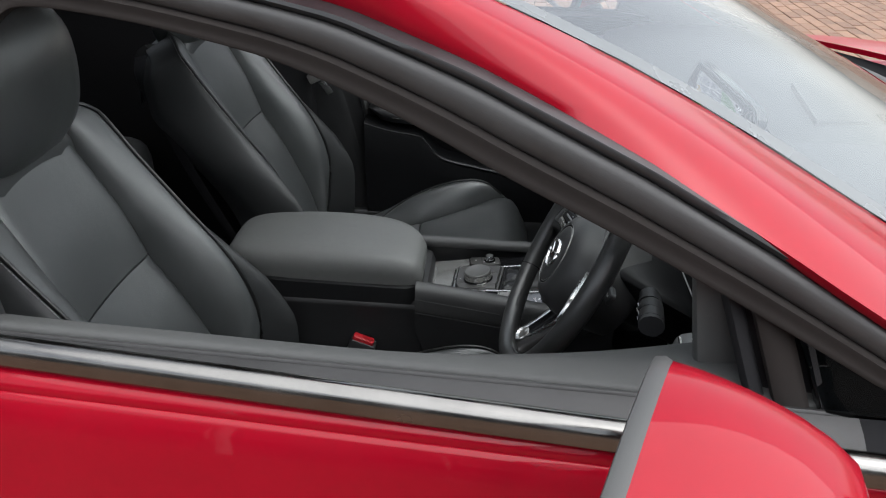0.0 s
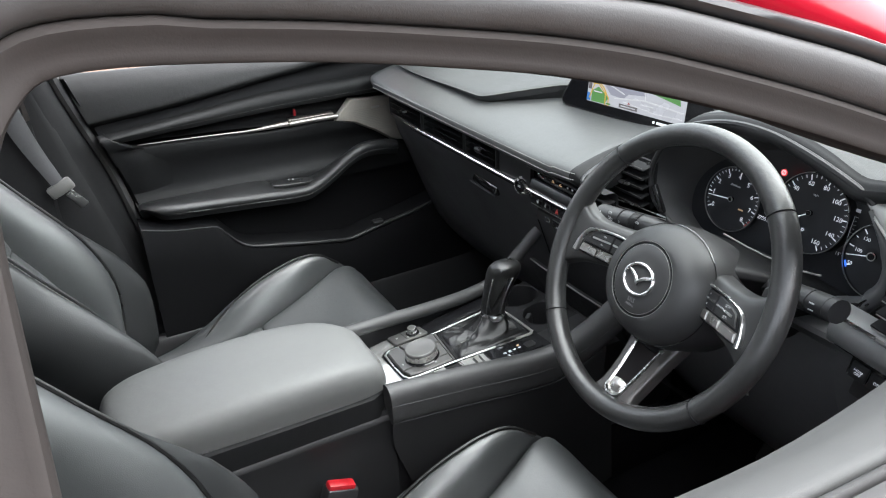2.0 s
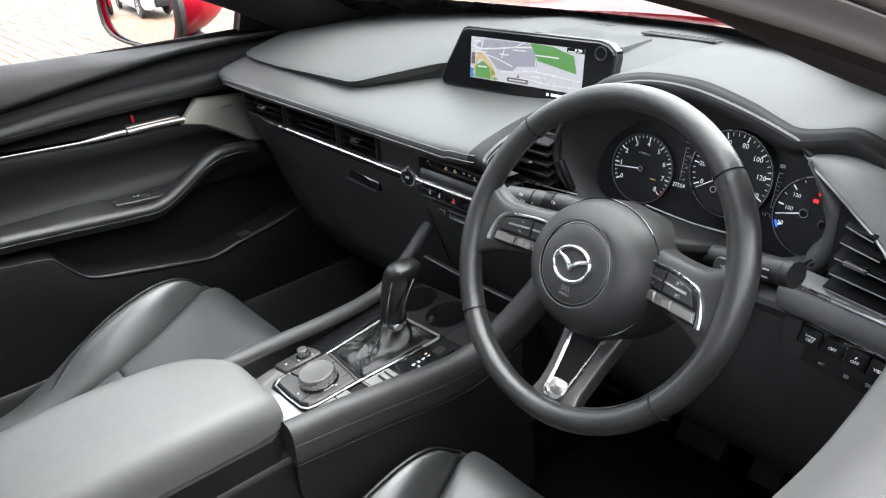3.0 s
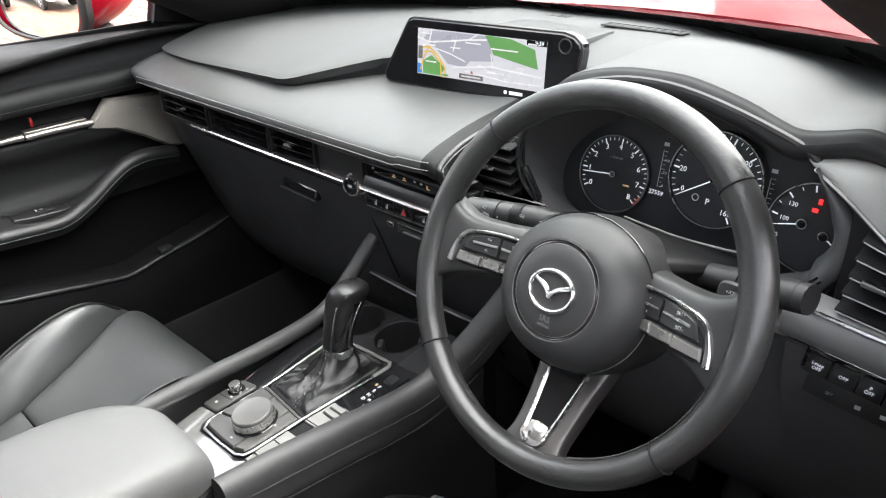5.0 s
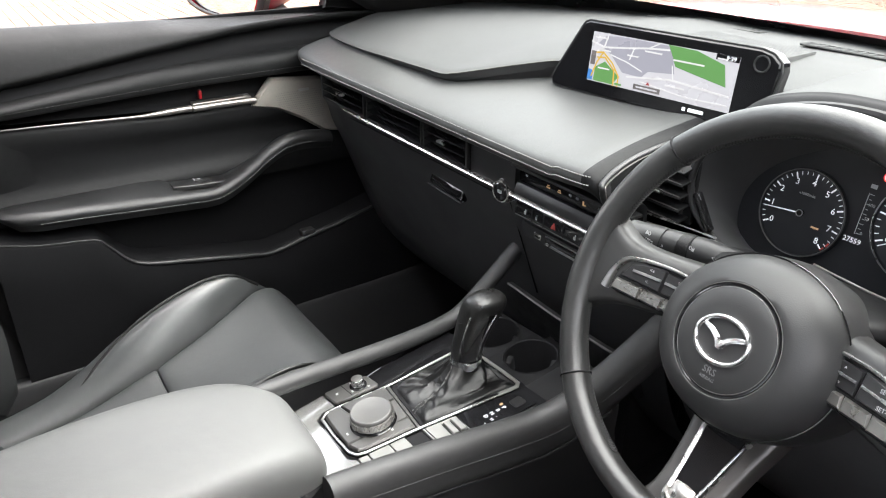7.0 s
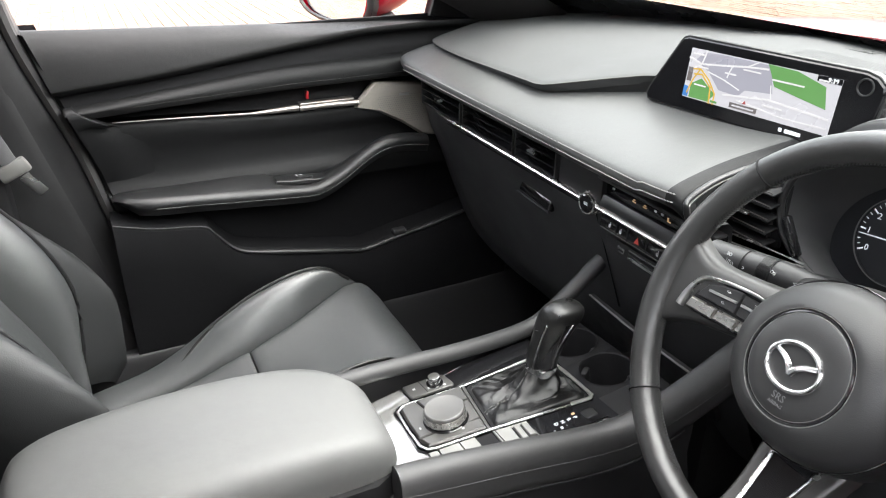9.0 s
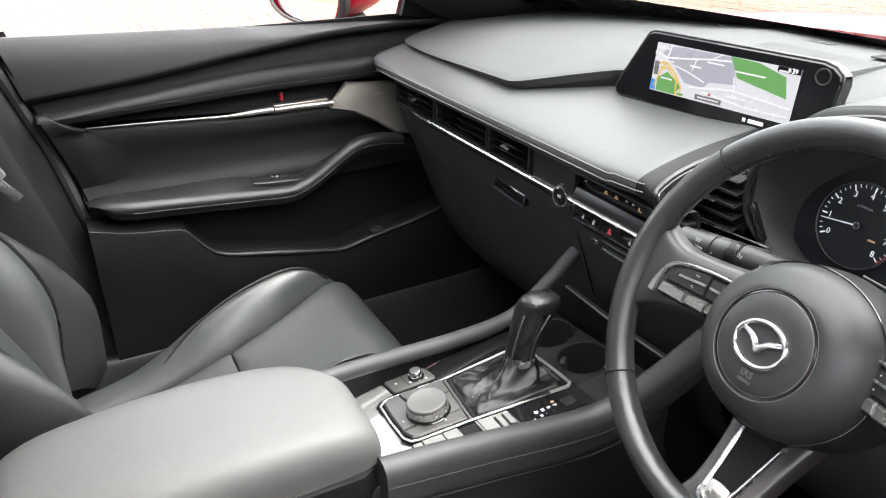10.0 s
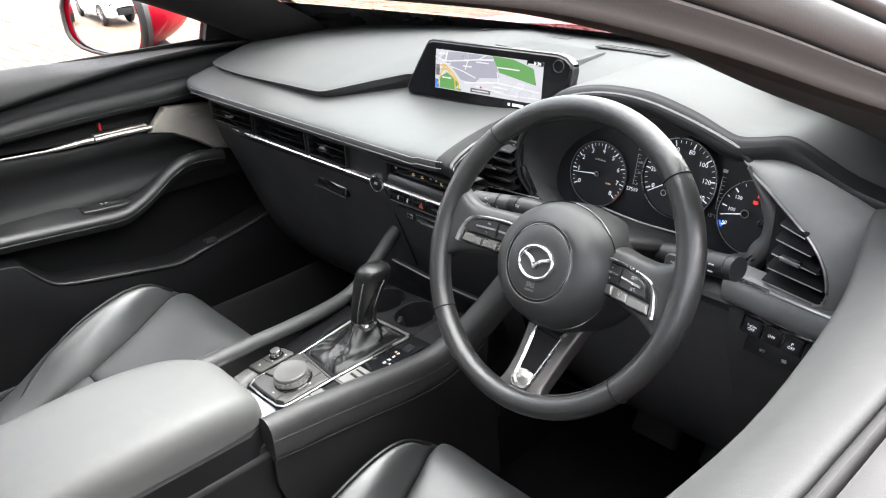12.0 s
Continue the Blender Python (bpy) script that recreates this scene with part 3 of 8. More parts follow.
g.grid(patch([[(-0.56, -1.62, 1.335), (0, -1.66, 1.375), (0.56, -1.62, 1.335)], [(-0.60, -1.78, 1.18), (0, -1.85, 1.20), (0.60, -1.78, 1.18)], [(-0.63, -1.92, 1.035), (0, -2.0, 1.05), (0.63, -1.92, 1.035)]], 4, 4))
part("rear_window", g, PRIVACY, car, "dark-tinted sloping rear window")

# ---- front doors ----
def outer_door(parent, s):
    """The red outer skin below the window of one front door."""
    rows = []
    for y in (-0.72, -0.62, -0.4, -0.2, 0.0, 0.2, 0.42, 0.6):
        x0 = 0.788 + 0.03 * (y + 0.3)
        zt = 0.938 - 0.035 * (y + 0.3)
        sec = [(x0 - 0.012, zt - 0.004), (x0, zt - 0.008), (x0 + 0.006, zt - 0.014), (x0 + 0.007, zt - 0.02), (x0 + 0.012, zt - 0.024), (x0 + 0.026, zt - 0.06),
               (x0 + 0.052, zt - 0.16), (x0 + 0.072, zt - 0.30), (x0 + 0.06, zt - 0.42), (x0 + 0.05, zt - 0.55), (x0 + 0.02, zt - 0.68)]
        rows.append([(s * x, y, z) for x, z in sec])
    g = Geo()
    shell(g, patch(rows, 3, 2), (-s * 0.008, 0, 0))
    return part("door_skin", g, RED, parent, "glossy red painted door skin", 60)


def chrome_strip(parent, s):
    rows = []
    for y in (-0.95, -0.62, -0.4, -0.2, 0.0, 0.2, 0.42, 0.56):
        x0 = 0.770 + 0.053 * (y + 0.566)
        zt = (0.958 if s > 0 else 0.934) - 0.035 * (y + 0.3)
        if y > 0.2:
            x0 -= 0.02 * (y - 0.2)
        sec = [(x0 - 0.016, zt - 0.006), (x0 - 0.010, zt + 0.001), (x0, zt), (x0 + 0.006, zt - 0.006), (x0 + 0.0075, zt - 0.018), (x0 + 0.004, zt - 0.0235), (x0 - 0.012, zt - 0.024)]
        rows.append([(s * x, y, z) for x, z in sec])
    g = Geo()
    g.grid(patch(rows, 4, 3))
    return part("chrome_strip", g, STRIP, parent, "bright chrome strip along the window's foot", 70)


def window_frame(parent, s):
    """The rubber-lined rim round the open window: ridges swept along the opening."""
    path = [(-0.60, 0.90), (-0.598, 1.0), (-0.597, 1.10), (-0.594, 1.165), (-0.578, 1.195), (-0.55, 1.204), (-0.46, 1.197), (-0.38, 1.185), (-0.30, 1.169), (-0.20, 1.138), (-0.10, 1.100),
            (0.0, 1.064), (0.10, 1.026), (0.20, 0.985), (0.30, 0.94), (0.40, 0.895)]
    pts = spline([(0, y, z) for y, z in path], 5)
    # ridges: share of the way from the inner rim to the red panel, and how far it stands proud
    ridges = [(0.45, -0.050), (0.10, -0.026), (0.0, -0.012), (0.02, 0.001), (0.06, 0.0045), (0.20, 0.0035), (0.34, 0.0060), (0.40, -0.003), (0.44, 0.001), (0.62, 0.0055), (0.80, 0.0045), (0.84, -0.004), (0.88, 0.001), (1.0, 0.003), (1.06, -0.02)]
    rows = []
    for i, p in enumerate(pts):
        t = (pts[min(i + 1, len(pts) - 1)] - pts[max(i - 1, 0)]).normalized()
        n = V((0, -t.z, t.y))
        if n.z < 0 and abs(n.z) > abs(n.y):
            n = -n
        if p.y < -0.55 and n.y > 0:
            n = -n
        x = rim_x(p.y, p.z)
        if p.z < 1.0:
            x = min(x, 0.745 + 0.1 * (p.y + 0.3) if p.y < 0 else 0.77)
        w = 0.062 if p.y > -0.5 else 0.055
        if p.y > -0.5:
            w = max(0.05, curve_at(RED_Z, p.y) - p.z) * abs(n.z) * 0.98
        row = []
        for f, d in ridges:
            q = p + n * (w * f)
            row.append((s * (x - 0.16 * w * f + d), q.y, q.z))
        rows.append(row)
    for name, a, b, mat, lab in (("inner_seal", 0, 8, RUBBER, "brown-grey rubber door seal"), ("outer_seal", 7, 12, RUBBER_DARK, "dark grey frame trim"), ("frame_edge", 11, 15, SWITCH, "thin black frame edge")):
        g = Geo()
        g.grid([spline(r[a:b], 2) for r in rows])
        part(name, g, mat, parent, lab, 50)


def driver_sill(parent):
    rows = []
    for y in (-0.615, -0.5, -0.4, -0.3, -0.2, -0.1, 0.0, 0.1, 0.2, 0.32, 0.42):
        xi, xo = curve_at(SILL, y), curve_at(SEAM, y)
        zi, zo = 0.921 + 0.04 * y, 0.944
        sec = [(xi + 0.045, zi - 0.30), (xi + 0.03, zi - 0.13), (xi + 0.008, zi - 0.03), (xi + 0.001, zi - 0.012), (xi + 0.002, zi - 0.002), (xi + 0.010, zi + 0.005), ((xi + xo) / 2, (zi + zo) / 2 + 0.008), (xo - 0.008, zo + 0.002), (xo, zo - 0.001), (xo + 0.001, zo - 0.012)]
        rows.append([(x, y, z) for x, z in sec])
    g = Geo()
    g.grid(patch(rows, 3, 3))
    part("door_top_trim", g, DOORTOP, parent, "grey grained plastic door top", 60)
    rows = []
    for y in (-0.615, -0.4, -0.2, 0.0, 0.2, 0.42):
        xo = curve_at(SEAM, y)
        xc = 0.770 + 0.053 * (y + 0.566) - 0.014
        rows.append([(xo + 0.002, y, 0.930), (xo + 0.003, y, 0.942), (xo + 0.007, y, 0.948), (xo + 0.012, y, 0.946), (xo + 0.0135, y, 0.93), (xo + 0.0155, y, 0.93), (xo + 0.0165, y, 0.95), (xc, y, 0.953 - 0.03 * (y + 0.3)), (xc + 0.006, y, 0.951 - 0.03 * (y + 0.3)), (xc + 0.006, y, 0.93)])
    g = Geo()
    skin = patch(rows, 3, 2)
    g.grid(skin[:13])
    part("window_seal", g, RUBBER_DARK, parent, "dark rubber lips round the lowered glass", 45)
    g = Geo()
    g.grid(skin[12:])
    part("quarter_seal", g, POCKET, parent, "black seal below the quarter light", 45)


door_r = thing("driver_door", (0.80, -0.1, 0.3), "red driver's door with grey inner top and lowered window", "car door")
outer_door(door_r, 1)
chrome_strip(door_r, 1)
window_frame(door_r, 1)
driver_sill(door_r)
# post before the quarter light and the quarter light itself
for nm, w0, w1, dx, mat_, lab in (("quarter_post", 0.000, 0.017, -0.012, MATTE, "dark inner post"), ("quarter_post", 0.021, 0.051, 0.0, RUBBER, "brown-grey post before the quarter light"), ("quarter_post", 0.056, 0.066, 0.002, GLOSS, "narrow black sealing lip"), ("quarter_post", 0.015, 0.080, -0.022, MATTE, "black channel behind the post")):
    g = Geo()
    rows = []
    for z in np.linspace(1.075, 0.925, 8):
        y0 = 0.080 + (1.048 - z) * 0.36
        x = 0.740 + (1.0 - z) * 0.35 + dx
        rows.append([(x - 0.012, y0 + w0, z), (x - 0.002, y0 + w0 + 0.001, z), (x + 0.002, y0 + w0 * 0.75 + w1 * 0.25, z), (x + 0.002, y0 + w0 * 0.25 + w1 * 0.75, z), (x - 0.002, y0 + w1 - 0.001, z), (x - 0.012, y0 + w1, z)])
    g.grid(rows)
    part(nm, g, mat_, door_r, lab, 50)
YZ = Matrix(((0, 0, 1, 0), (1, 0, 0, 0), (0, 1, 0, 0), (0, 0, 0, 1)))
g = Geo()
shell(g, patch([[(0.728, 0.128, 1.045), (0.742, 0.22, 1.005), (0.760, 0.32, 0.958)], [(0.745, 0.155, 0.990), (0.756, 0.24, 0.970), (0.770, 0.36, 0.946)], [(0.768, 0.180, 0.942), (0.778, 0.30, 0.940), (0.788, 0.46, 0.935)]], 2, 2), (-0.004, 0, 0))
ob = part("quarter_light", g, TINTED, door_r, "small dark quarter light")
ob.visible_shadow = False
g = Geo()
plate(g, [(0.066, 1.040), (0.100, 1.030), (0.135, 0.925), (0.088, 0.925)], 0.690, 0.702, YZ, 0.003)
part("corner_trim", g, DOORTOP, door_r, "grey plastic corner of the door top")

# driver's mirror
MIRROR_RIM = material("dark_grey_rim", (0.032, 0.032, 0.031), 0.5, grain=0.2, grain_size=0.001, vary=0.08)
def door_mirror(s, at, yaw):
    turn = Matrix.Translation(at) @ pose(0, 0, 0, 0, 0, yaw) @ Matrix.Translation(-V(at))
    mir = thing("door_mirror", at, "red door mirror with a grey rim on a black foot", "door mirror", "door mirrors")
    ax, ay, az = at
    # shell seen from above: rounded front, flat back with the glass (back looks to -y)
    secs = []
    for k in range(9):
        u = k / 8
        y = ay - 0.055 + (0.128 if s > 0 else 0.20) * u
        r = math.sqrt(max(0.0, 1 - u ** 1.55))
        w, h = (0.105 if s > 0 else 0.120) * (0.25 + 0.75 * r) , 0.076 * (0.18 + 0.82 * r)
        cz, cx = az + 0.012 * u, ax - s * 0.02 * u * u
        sec = []
        for j in range(24):
            a = 2 * math.pi * j / 24
            c, q = math.cos(a), math.sin(a)
            ex = math.copysign(abs(c) ** 0.62, c)
            ez = math.copysign(abs(q) ** 0.62, q)
            taper = 1 - 0.14 * max(0.0, ex)
            sec.append((cx + s * w * ex, y, cz + h * ez * taper))
        secs.append(sec)
    g = Geo()
    g.grid(secs, close_v=True, cap=True)
    g.moved(turn)
    part("mirror_cap", g, RED, mir, "glossy red painted cap", 60)
    g = Geo()
    y = ay - 0.055
    o = secs[0]
    wide = 0.02 if s > 0 else 0.05
    fr = [[V((p[0] + (p[0] - ax) * (wide - 0.02), p[1] + (0.002 if s > 0 else 0.014), p[2] + (p[2] - az) * (wide - 0.02))), V((p[0] + (p[0] - ax) * wide, p[1] - 0.003, p[2] + (p[2] - az) * wide)), V((p[0], p[1] - 0.009, p[2])), V((ax + (p[0] - ax) * 0.95, p[1] - 0.010, az + (p[2] - az) * 0.95)), V((ax + (p[0] - ax) * 0.93, p[1] - 0.004, az + (p[2] - az) * 0.93))] for p in o]
    g.grid(fr, close_u=True)
    g.moved(turn)
    part("mirror_rim", g, MIRROR_RIM, mir, "grey plastic rim", 50)
    g = Geo()
    rot = turn @ Matrix.Translation((ax, y - 0.008, az))
    rows = []
    for f in (0.0005, 0.15, 0.3, 0.45, 0.6, 0.75, 0.88, 1.0):
        rows.append([rot @ V(((p[0] - ax) * 0.935 * f, 0.003 + (((p[0] - ax) * f) ** 2 + ((p[2] - az) * f) ** 2) / 2.4, (p[2] - az) * 0.935 * f)) for p in o])
    g.grid(rows, close_v=True)
    part("mirror_glass", g, MIRROR, mir, "silvered mirror glass", 80)
    g = Geo()
    tube(g, spline([(ax - s * 0.04, ay + 0.03, az - 0.05), (ax - s * 0.09, ay + 0.05, az - 0.075), (ax - s * 0.17, ay + 0.07, az - 0.075)], 5), [0.03] * 5 + [0.026] * 6, 12, flat=0.6)
    part("mirror_foot", g, HARD, mir, "black plastic foot")
    return mir


door_mirror(1, (0.970, 0.030, 1.012), -21)


# ---- passenger door, seen from inside ----
door_l = thing("passenger_door", (-0.72, -0.1, 0.3), "closed passenger door with black leather panel and armrest", "car door")
outer_door(door_l, -1)
chrome_strip(door_l, -1)
C1 = [(-0.56, 0.864), (-0.515, 0.870), (-0.32, 0.887), (-0.116, 0.914), (0.05, 0.932), (0.2, 0.936), (0.34, 0.93)]
C2 = [(-0.56, 0.835), (-0.483, 0.841), (-0.325, 0.858), (-0.12, 0.878), (0.108, 0.885), (0.34, 0.89)]
ST = [(-0.56, 0.828), (-0.458, 0.834), (-0.329, 0.840), (-0.125, 0.849), (0.12, 0.852), (0.34, 0.853)]
CH = [(-0.56, 0.818), (-0.435, 0.813), (-0.33, 0.808), (-0.17, 0.798), (0.0, 0.797), (0.34, 0.79)]
TOP = [(-0.56, 0.968), (-0.46, 0.963), (-0.3, 0.957), (-0.14, 0.951), (0.0, 0.945), (0.17, 0.941), (0.34, 0.934)]
ystn = [-0.575, -0.50, -0.40, -0.30, -0.20, -0.10, 0.0, 0.10, 0.20, 0.34]


# Seat leather darkened to carry the shade on the backrest sides.
SEATSIDE_SHADED = material("shaded_side_leather", (0.017, 0.0180, 0.0186), 0.48, spec=0.5, grain=0.4, grain_size=0.0015, vary=0.15, vary_size=0.1)

def rear_shift(y, z):
    """The door's rear edge leans forward towards the ground."""
    e = curve_at([(0.30, -0.33), (0.37, -0.345), (0.463, -0.415), (0.591, -0.445), (0.761, -0.482), (0.869, -0.517), (0.967, -0.546), (1.2, -0.58)], z)
    return e + (y + 0.575) * (0.34 - e) / 0.915


def door_band(name, sec_at, mat, label, sharp=60, nv=3):
    rows = []
    for y in ystn:
        rows.append([(x, rear_shift(y, z), z) for x, z in sec_at(rear_shift(y, 0.83))])
    g = Geo()
    g.grid(patch(rows, 3, nv))
    return part(name, g, mat, door_l, label, sharp)


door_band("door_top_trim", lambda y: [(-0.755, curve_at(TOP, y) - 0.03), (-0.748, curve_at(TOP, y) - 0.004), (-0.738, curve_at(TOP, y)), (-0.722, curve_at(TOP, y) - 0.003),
          (-0.697, curve_at(TOP, y) * 0.6 + curve_at(C1, y) * 0.4), (-0.684, curve_at(C1, y) + 0.008), (-0.684, curve_at(C1, y)), (-0.69, curve_at(C1, y) - 0.005)], DOORTOP_SHADED, "soft door top, shade put into its dark colour")
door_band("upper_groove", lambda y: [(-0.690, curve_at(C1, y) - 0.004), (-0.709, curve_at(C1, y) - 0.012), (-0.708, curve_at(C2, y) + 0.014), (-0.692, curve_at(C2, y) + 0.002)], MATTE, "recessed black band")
door_band("padded_band", lambda y: [(-0.694, curve_at(C2, y) + 0.003), (-0.676, curve_at(C2, y) - 0.001), (-0.668, curve_at(C2, y) * 0.5 + curve_at(ST, y) * 0.5), (-0.670, curve_at(ST, y)), (-0.676, curve_at(ST, y) - 0.008), (-0.70, curve_at(ST, y) - 0.012)], DOORTOP_SHADED, "stitched leather band")
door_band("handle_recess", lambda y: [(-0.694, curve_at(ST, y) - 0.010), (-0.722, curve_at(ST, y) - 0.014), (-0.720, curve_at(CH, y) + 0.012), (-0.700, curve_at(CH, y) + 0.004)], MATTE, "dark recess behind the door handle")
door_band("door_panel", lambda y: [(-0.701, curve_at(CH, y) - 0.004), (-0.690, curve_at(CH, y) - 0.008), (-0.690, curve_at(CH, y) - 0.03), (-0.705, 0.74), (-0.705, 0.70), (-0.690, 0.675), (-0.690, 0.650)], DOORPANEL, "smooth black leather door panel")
door_band("pocket_hollow", lambda y: [(-0.690, 0.652), (-0.705, 0.63), (-0.71, 0.56), (-0.70, 0.40), (-0.68, 0.30)], POCKET, "hollow over the door pocket, shade put into its colour")
# plain rear end of the panel, where the padded band begins with a slanting edge
rows = []
for z, x, y1, xp in ((0.846, -0.684, -0.494, None), (0.842, -0.670, -0.490, None), (0.834, -0.6645, -0.478, None), (0.826, -0.6640, -0.466, None), (0.814, -0.6665, -0.444, None), (0.805, -0.6705, -0.425, -0.6885), (0.785, -0.675, -0.40, -0.6900), (0.755, -0.684, -0.38, -0.6985), (0.725, -0.695, -0.38, -0.7050), (0.700, -0.7055, -0.38, -0.7065)):
    y0 = rear_shift(-0.575, z) + 0.004
    if xp is None:
        rows.append([(x, y0 + (y1 - y0) * f, z) for f in (0, 0.35, 0.7, 0.94)] + [(x - 0.003, y1, z), (x - 0.016, y1 + 0.001, z)])
    else:
        rows.append([(x + (xp - x) * f * f * (3 - 2 * f), y0 + (y1 - y0) * f, z) for f in (0, 0.35, 0.6, 0.8, 0.95, 1.0)])
g = Geo()
g.grid(patch(rows, 2, 2))
part("panel_rear", g, DOORPANEL, door_l, "smooth rear end of the door panel", 60)
g = Geo()
for y0, y1 in ((-0.43, 0.10),):
    dashes(g, [(-0.6685, y, curve_at(ST, y) + 0.003) for y in np.linspace(y0, y1 + 0.02, 60)], 0.003, 0.0014, 0.0005)
part("stitching", g, DIMTHREAD, door_l, "grey seam stitching")
# chrome pull strip, with the handle lever swelling towards its front
INLAY = material("pale_satin_inlay", (0.36, 0.335, 0.315), 0.36, 0.85, vary=0.04, vary_size=0.05)
g = Geo()
pts = spline([(-0.6835, y, curve_at(CH, y) + dz) for y, dz in ((-0.436, 0.000), (-0.35, 0.0005), (-0.26, 0.001), (-0.20, 0.0015), (-0.165, 0.0035), (-0.135, 0.0045), (-0.112, 0.0045))], 4)
tube(g, pts, [curve_at([(-0.436, 0.0008), (-0.26, 0.0020), (-0.20, 0.0026), (-0.16, 0.0052), (-0.112, 0.0062)], p.y) for p in pts], 12)
part("chrome_inlay", g, INLAY, door_l, "thin satin chrome inlay", 60)
g = Geo()
pts = spline([(-0.681, -0.1095, 0.8015), (-0.678, -0.06, 0.8030), (-0.680, 0.006, 0.8010)], 6)
tube(g, pts, [0.0060] * len(pts), 12, flat=0.95)
box(g, (-0.708, -0.05, 0.803), (0.02, 0.11, 0.006), 0.002)
part("door_handle", g, INLAY, door_l, "satin chrome release lever", 60)
g = Geo()
box(g, (-0.704, -0.088, 0.820), (0.010, 0.006, 0.016), 0.002)
part("lock_flag", g, RED_PLASTIC, door_l, "small red unlocked flag")
part("door_liner", box(Geo(), (-0.738, -0.10, 0.62), (0.008, 0.93, 0.66), 0.002), MATTE, door_l, "dark door liner")
g = Geo()
g.grid([[(-0.690, rear_shift(-0.575, z) + 0.006, z), (-0.705, rear_shift(-0.575, z) - 0.004, z), (-0.80, rear_shift(-0.575, z) - 0.010, z), (-0.80, rear_shift(-0.575, z) + 0.02, z)] for z in np.linspace(0.28, 0.965, 16)])
part("rear_edge", g, MATTE, door_l, "dark rear edge of the door", 50)
# speaker grille corner
g = Geo()
o = [(0.042, 0.835), (0.14, 0.826), (0.20, 0.80), (0.20, 0.708), (0.143, 0.717), (0.099, 0.748), (0.051, 0.774), (0.0, 0.788)]
plate(g, o, -0.70, -0.684, Matrix(((0, 0, 1, 0), (1, 0, 0, 0), (0, 1, 0, 0), (0, 0, 0, 1))), 0.005)
spk = part("speaker_grille", g, SMOKE, door_l, "smoked metallic speaker grille")
g = Geo()
box(g, (-0.6835, 0.105, 0.806), (0.0015, 0.022, 0.005), 0.0005)
part("badge_bar", g, SATIN, spk)
g = Geo()
for i in range(26):
    for j in range(14):
        y, z = 0.05 + i * 0.0038 + (j % 2) * 0.0019, 0.75 + j * 0.0042
        if z < 0.815 and z > 0.79 - (y - 0.04) * 0.62 and y < 0.16:
            box(g, (-0.6839, y, z), (0.0004, 0.0013, 0.0013), 0)
part("grille_holes", g, DARKSATIN, spk)
# armrest with its grab handle rising to the front
ARM = [(-0.462, 0.676), (-0.445, 0.682), (-0.36, 0.677), (-0.26, 0.669), (-0.155, 0.660), (-0.104, 0.657), (-0.075, 0.664), (-0.039, 0.682), (0.009, 0.713), (0.046, 0.730), (0.089, 0.733), (0.14, 0.726)]
rows = []
for y, z in [(a.x, a.y) for a in spline([(y, z, 0) for y, z in ARM], 3)]:
    end = min(1.0, max(0.15, (y + 0.468) / 0.05))
    th = 0.034 * end
    xo = -0.70 if y < -0.08 else -0.70 + min(0.03, (y + 0.08) * 0.35)
    xi = -0.690 + 0.050 * end ** 0.5
    back = curve_at([(-0.46, 0.0), (-0.35, 0.006), (-0.19, 0.018), (-0.15, 0.002), (-0.05, 0.0), (0.14, 0.0)], y)
    rows.append([(xo, y, z - th), (xo, y, z - 0.006), (xo + 0.006, y, z + back), (xo * 0.6 + xi * 0.4, y, z + back * 0.6 + 0.001), (xi - 0.012, y, z + 0.001), (xi - 0.004, y, z - 0.003), (xi, y, z - 0.010 * end), (xi - 0.001, y, z - 0.018 * end), (xi - 0.004, y, z - 0.020 * end), (xi - 0.010, y, z - th)])
g = Geo()
g.grid(rows, close_v=True, cap=True)
part("armrest", g, ARMLEATHER, door_l, "padded black leather armrest rising into a grab handle", 50)
g = Geo()
dashes(g, [(r[7][0] + 0.0003, r[7][1], r[7][2]) for r in rows[5:]], 0.003, 0.0014, 0.0006)
part("stitching", g, THREAD, door_l, "grey seam stitching")
g = Geo()
plate(g, [(-0.020, -0.054), (0.016, -0.054), (0.021, -0.03), (0.021, 0.03), (0.012, 0.052), (-0.010, 0.060), (-0.020, 0.058)], -0.004, 0.0035, pose(-0.676, -0.118, 0.665, -4), 0.0015)
sw = part("window_switch_panel", g, SWITCH, door_l, "black window switch panel")
g = Geo()
box(g, (-0.674, -0.115, 0.669), (0.012, 0.030, 0.006), 0.0015, Euler((radians(-4), 0, 0)).to_matrix())
part("window_switch", g, HARD, sw)
g = Geo()
box(g, (-0.674, -0.130, 0.6735), (0.010, 0.002, 0.0008), 0.0)
box(g, (-0.674, -0.121, 0.6730), (0.004, 0.004, 0.0008), 0.0)
part("switch_mark", g, GREY_MARK, sw)
# lower pocket: its raised lip, and the hollow with shade in its colour
PK = [(-0.47, 0.640), (-0.40, 0.622), (-0.32, 0.611), (-0.30, 0.594), (-0.274, 0.562), (-0.244, 0.543), (-0.167, 0.527), (-0.05, 0.505), (0.0, 0.499), (0.076, 0.515), (0.149, 0.527), (0.26, 0.553), (0.34, 0.57)]
g = Geo()
rows = []
for p in spline([(-0.655, y, z) for y, z in PK], 3):
    rows.append([(-0.70, p.y, p.z + 0.01), (-0.665, p.y, p.z + 0.004), (-0.652, p.y, p.z), (-0.648, p.y, p.z - 0.008), (-0.65, p.y, p.z - 0.09), (-0.66, p.y, 0.30)])
g.grid(rows)
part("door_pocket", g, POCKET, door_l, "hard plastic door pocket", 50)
g = Geo()
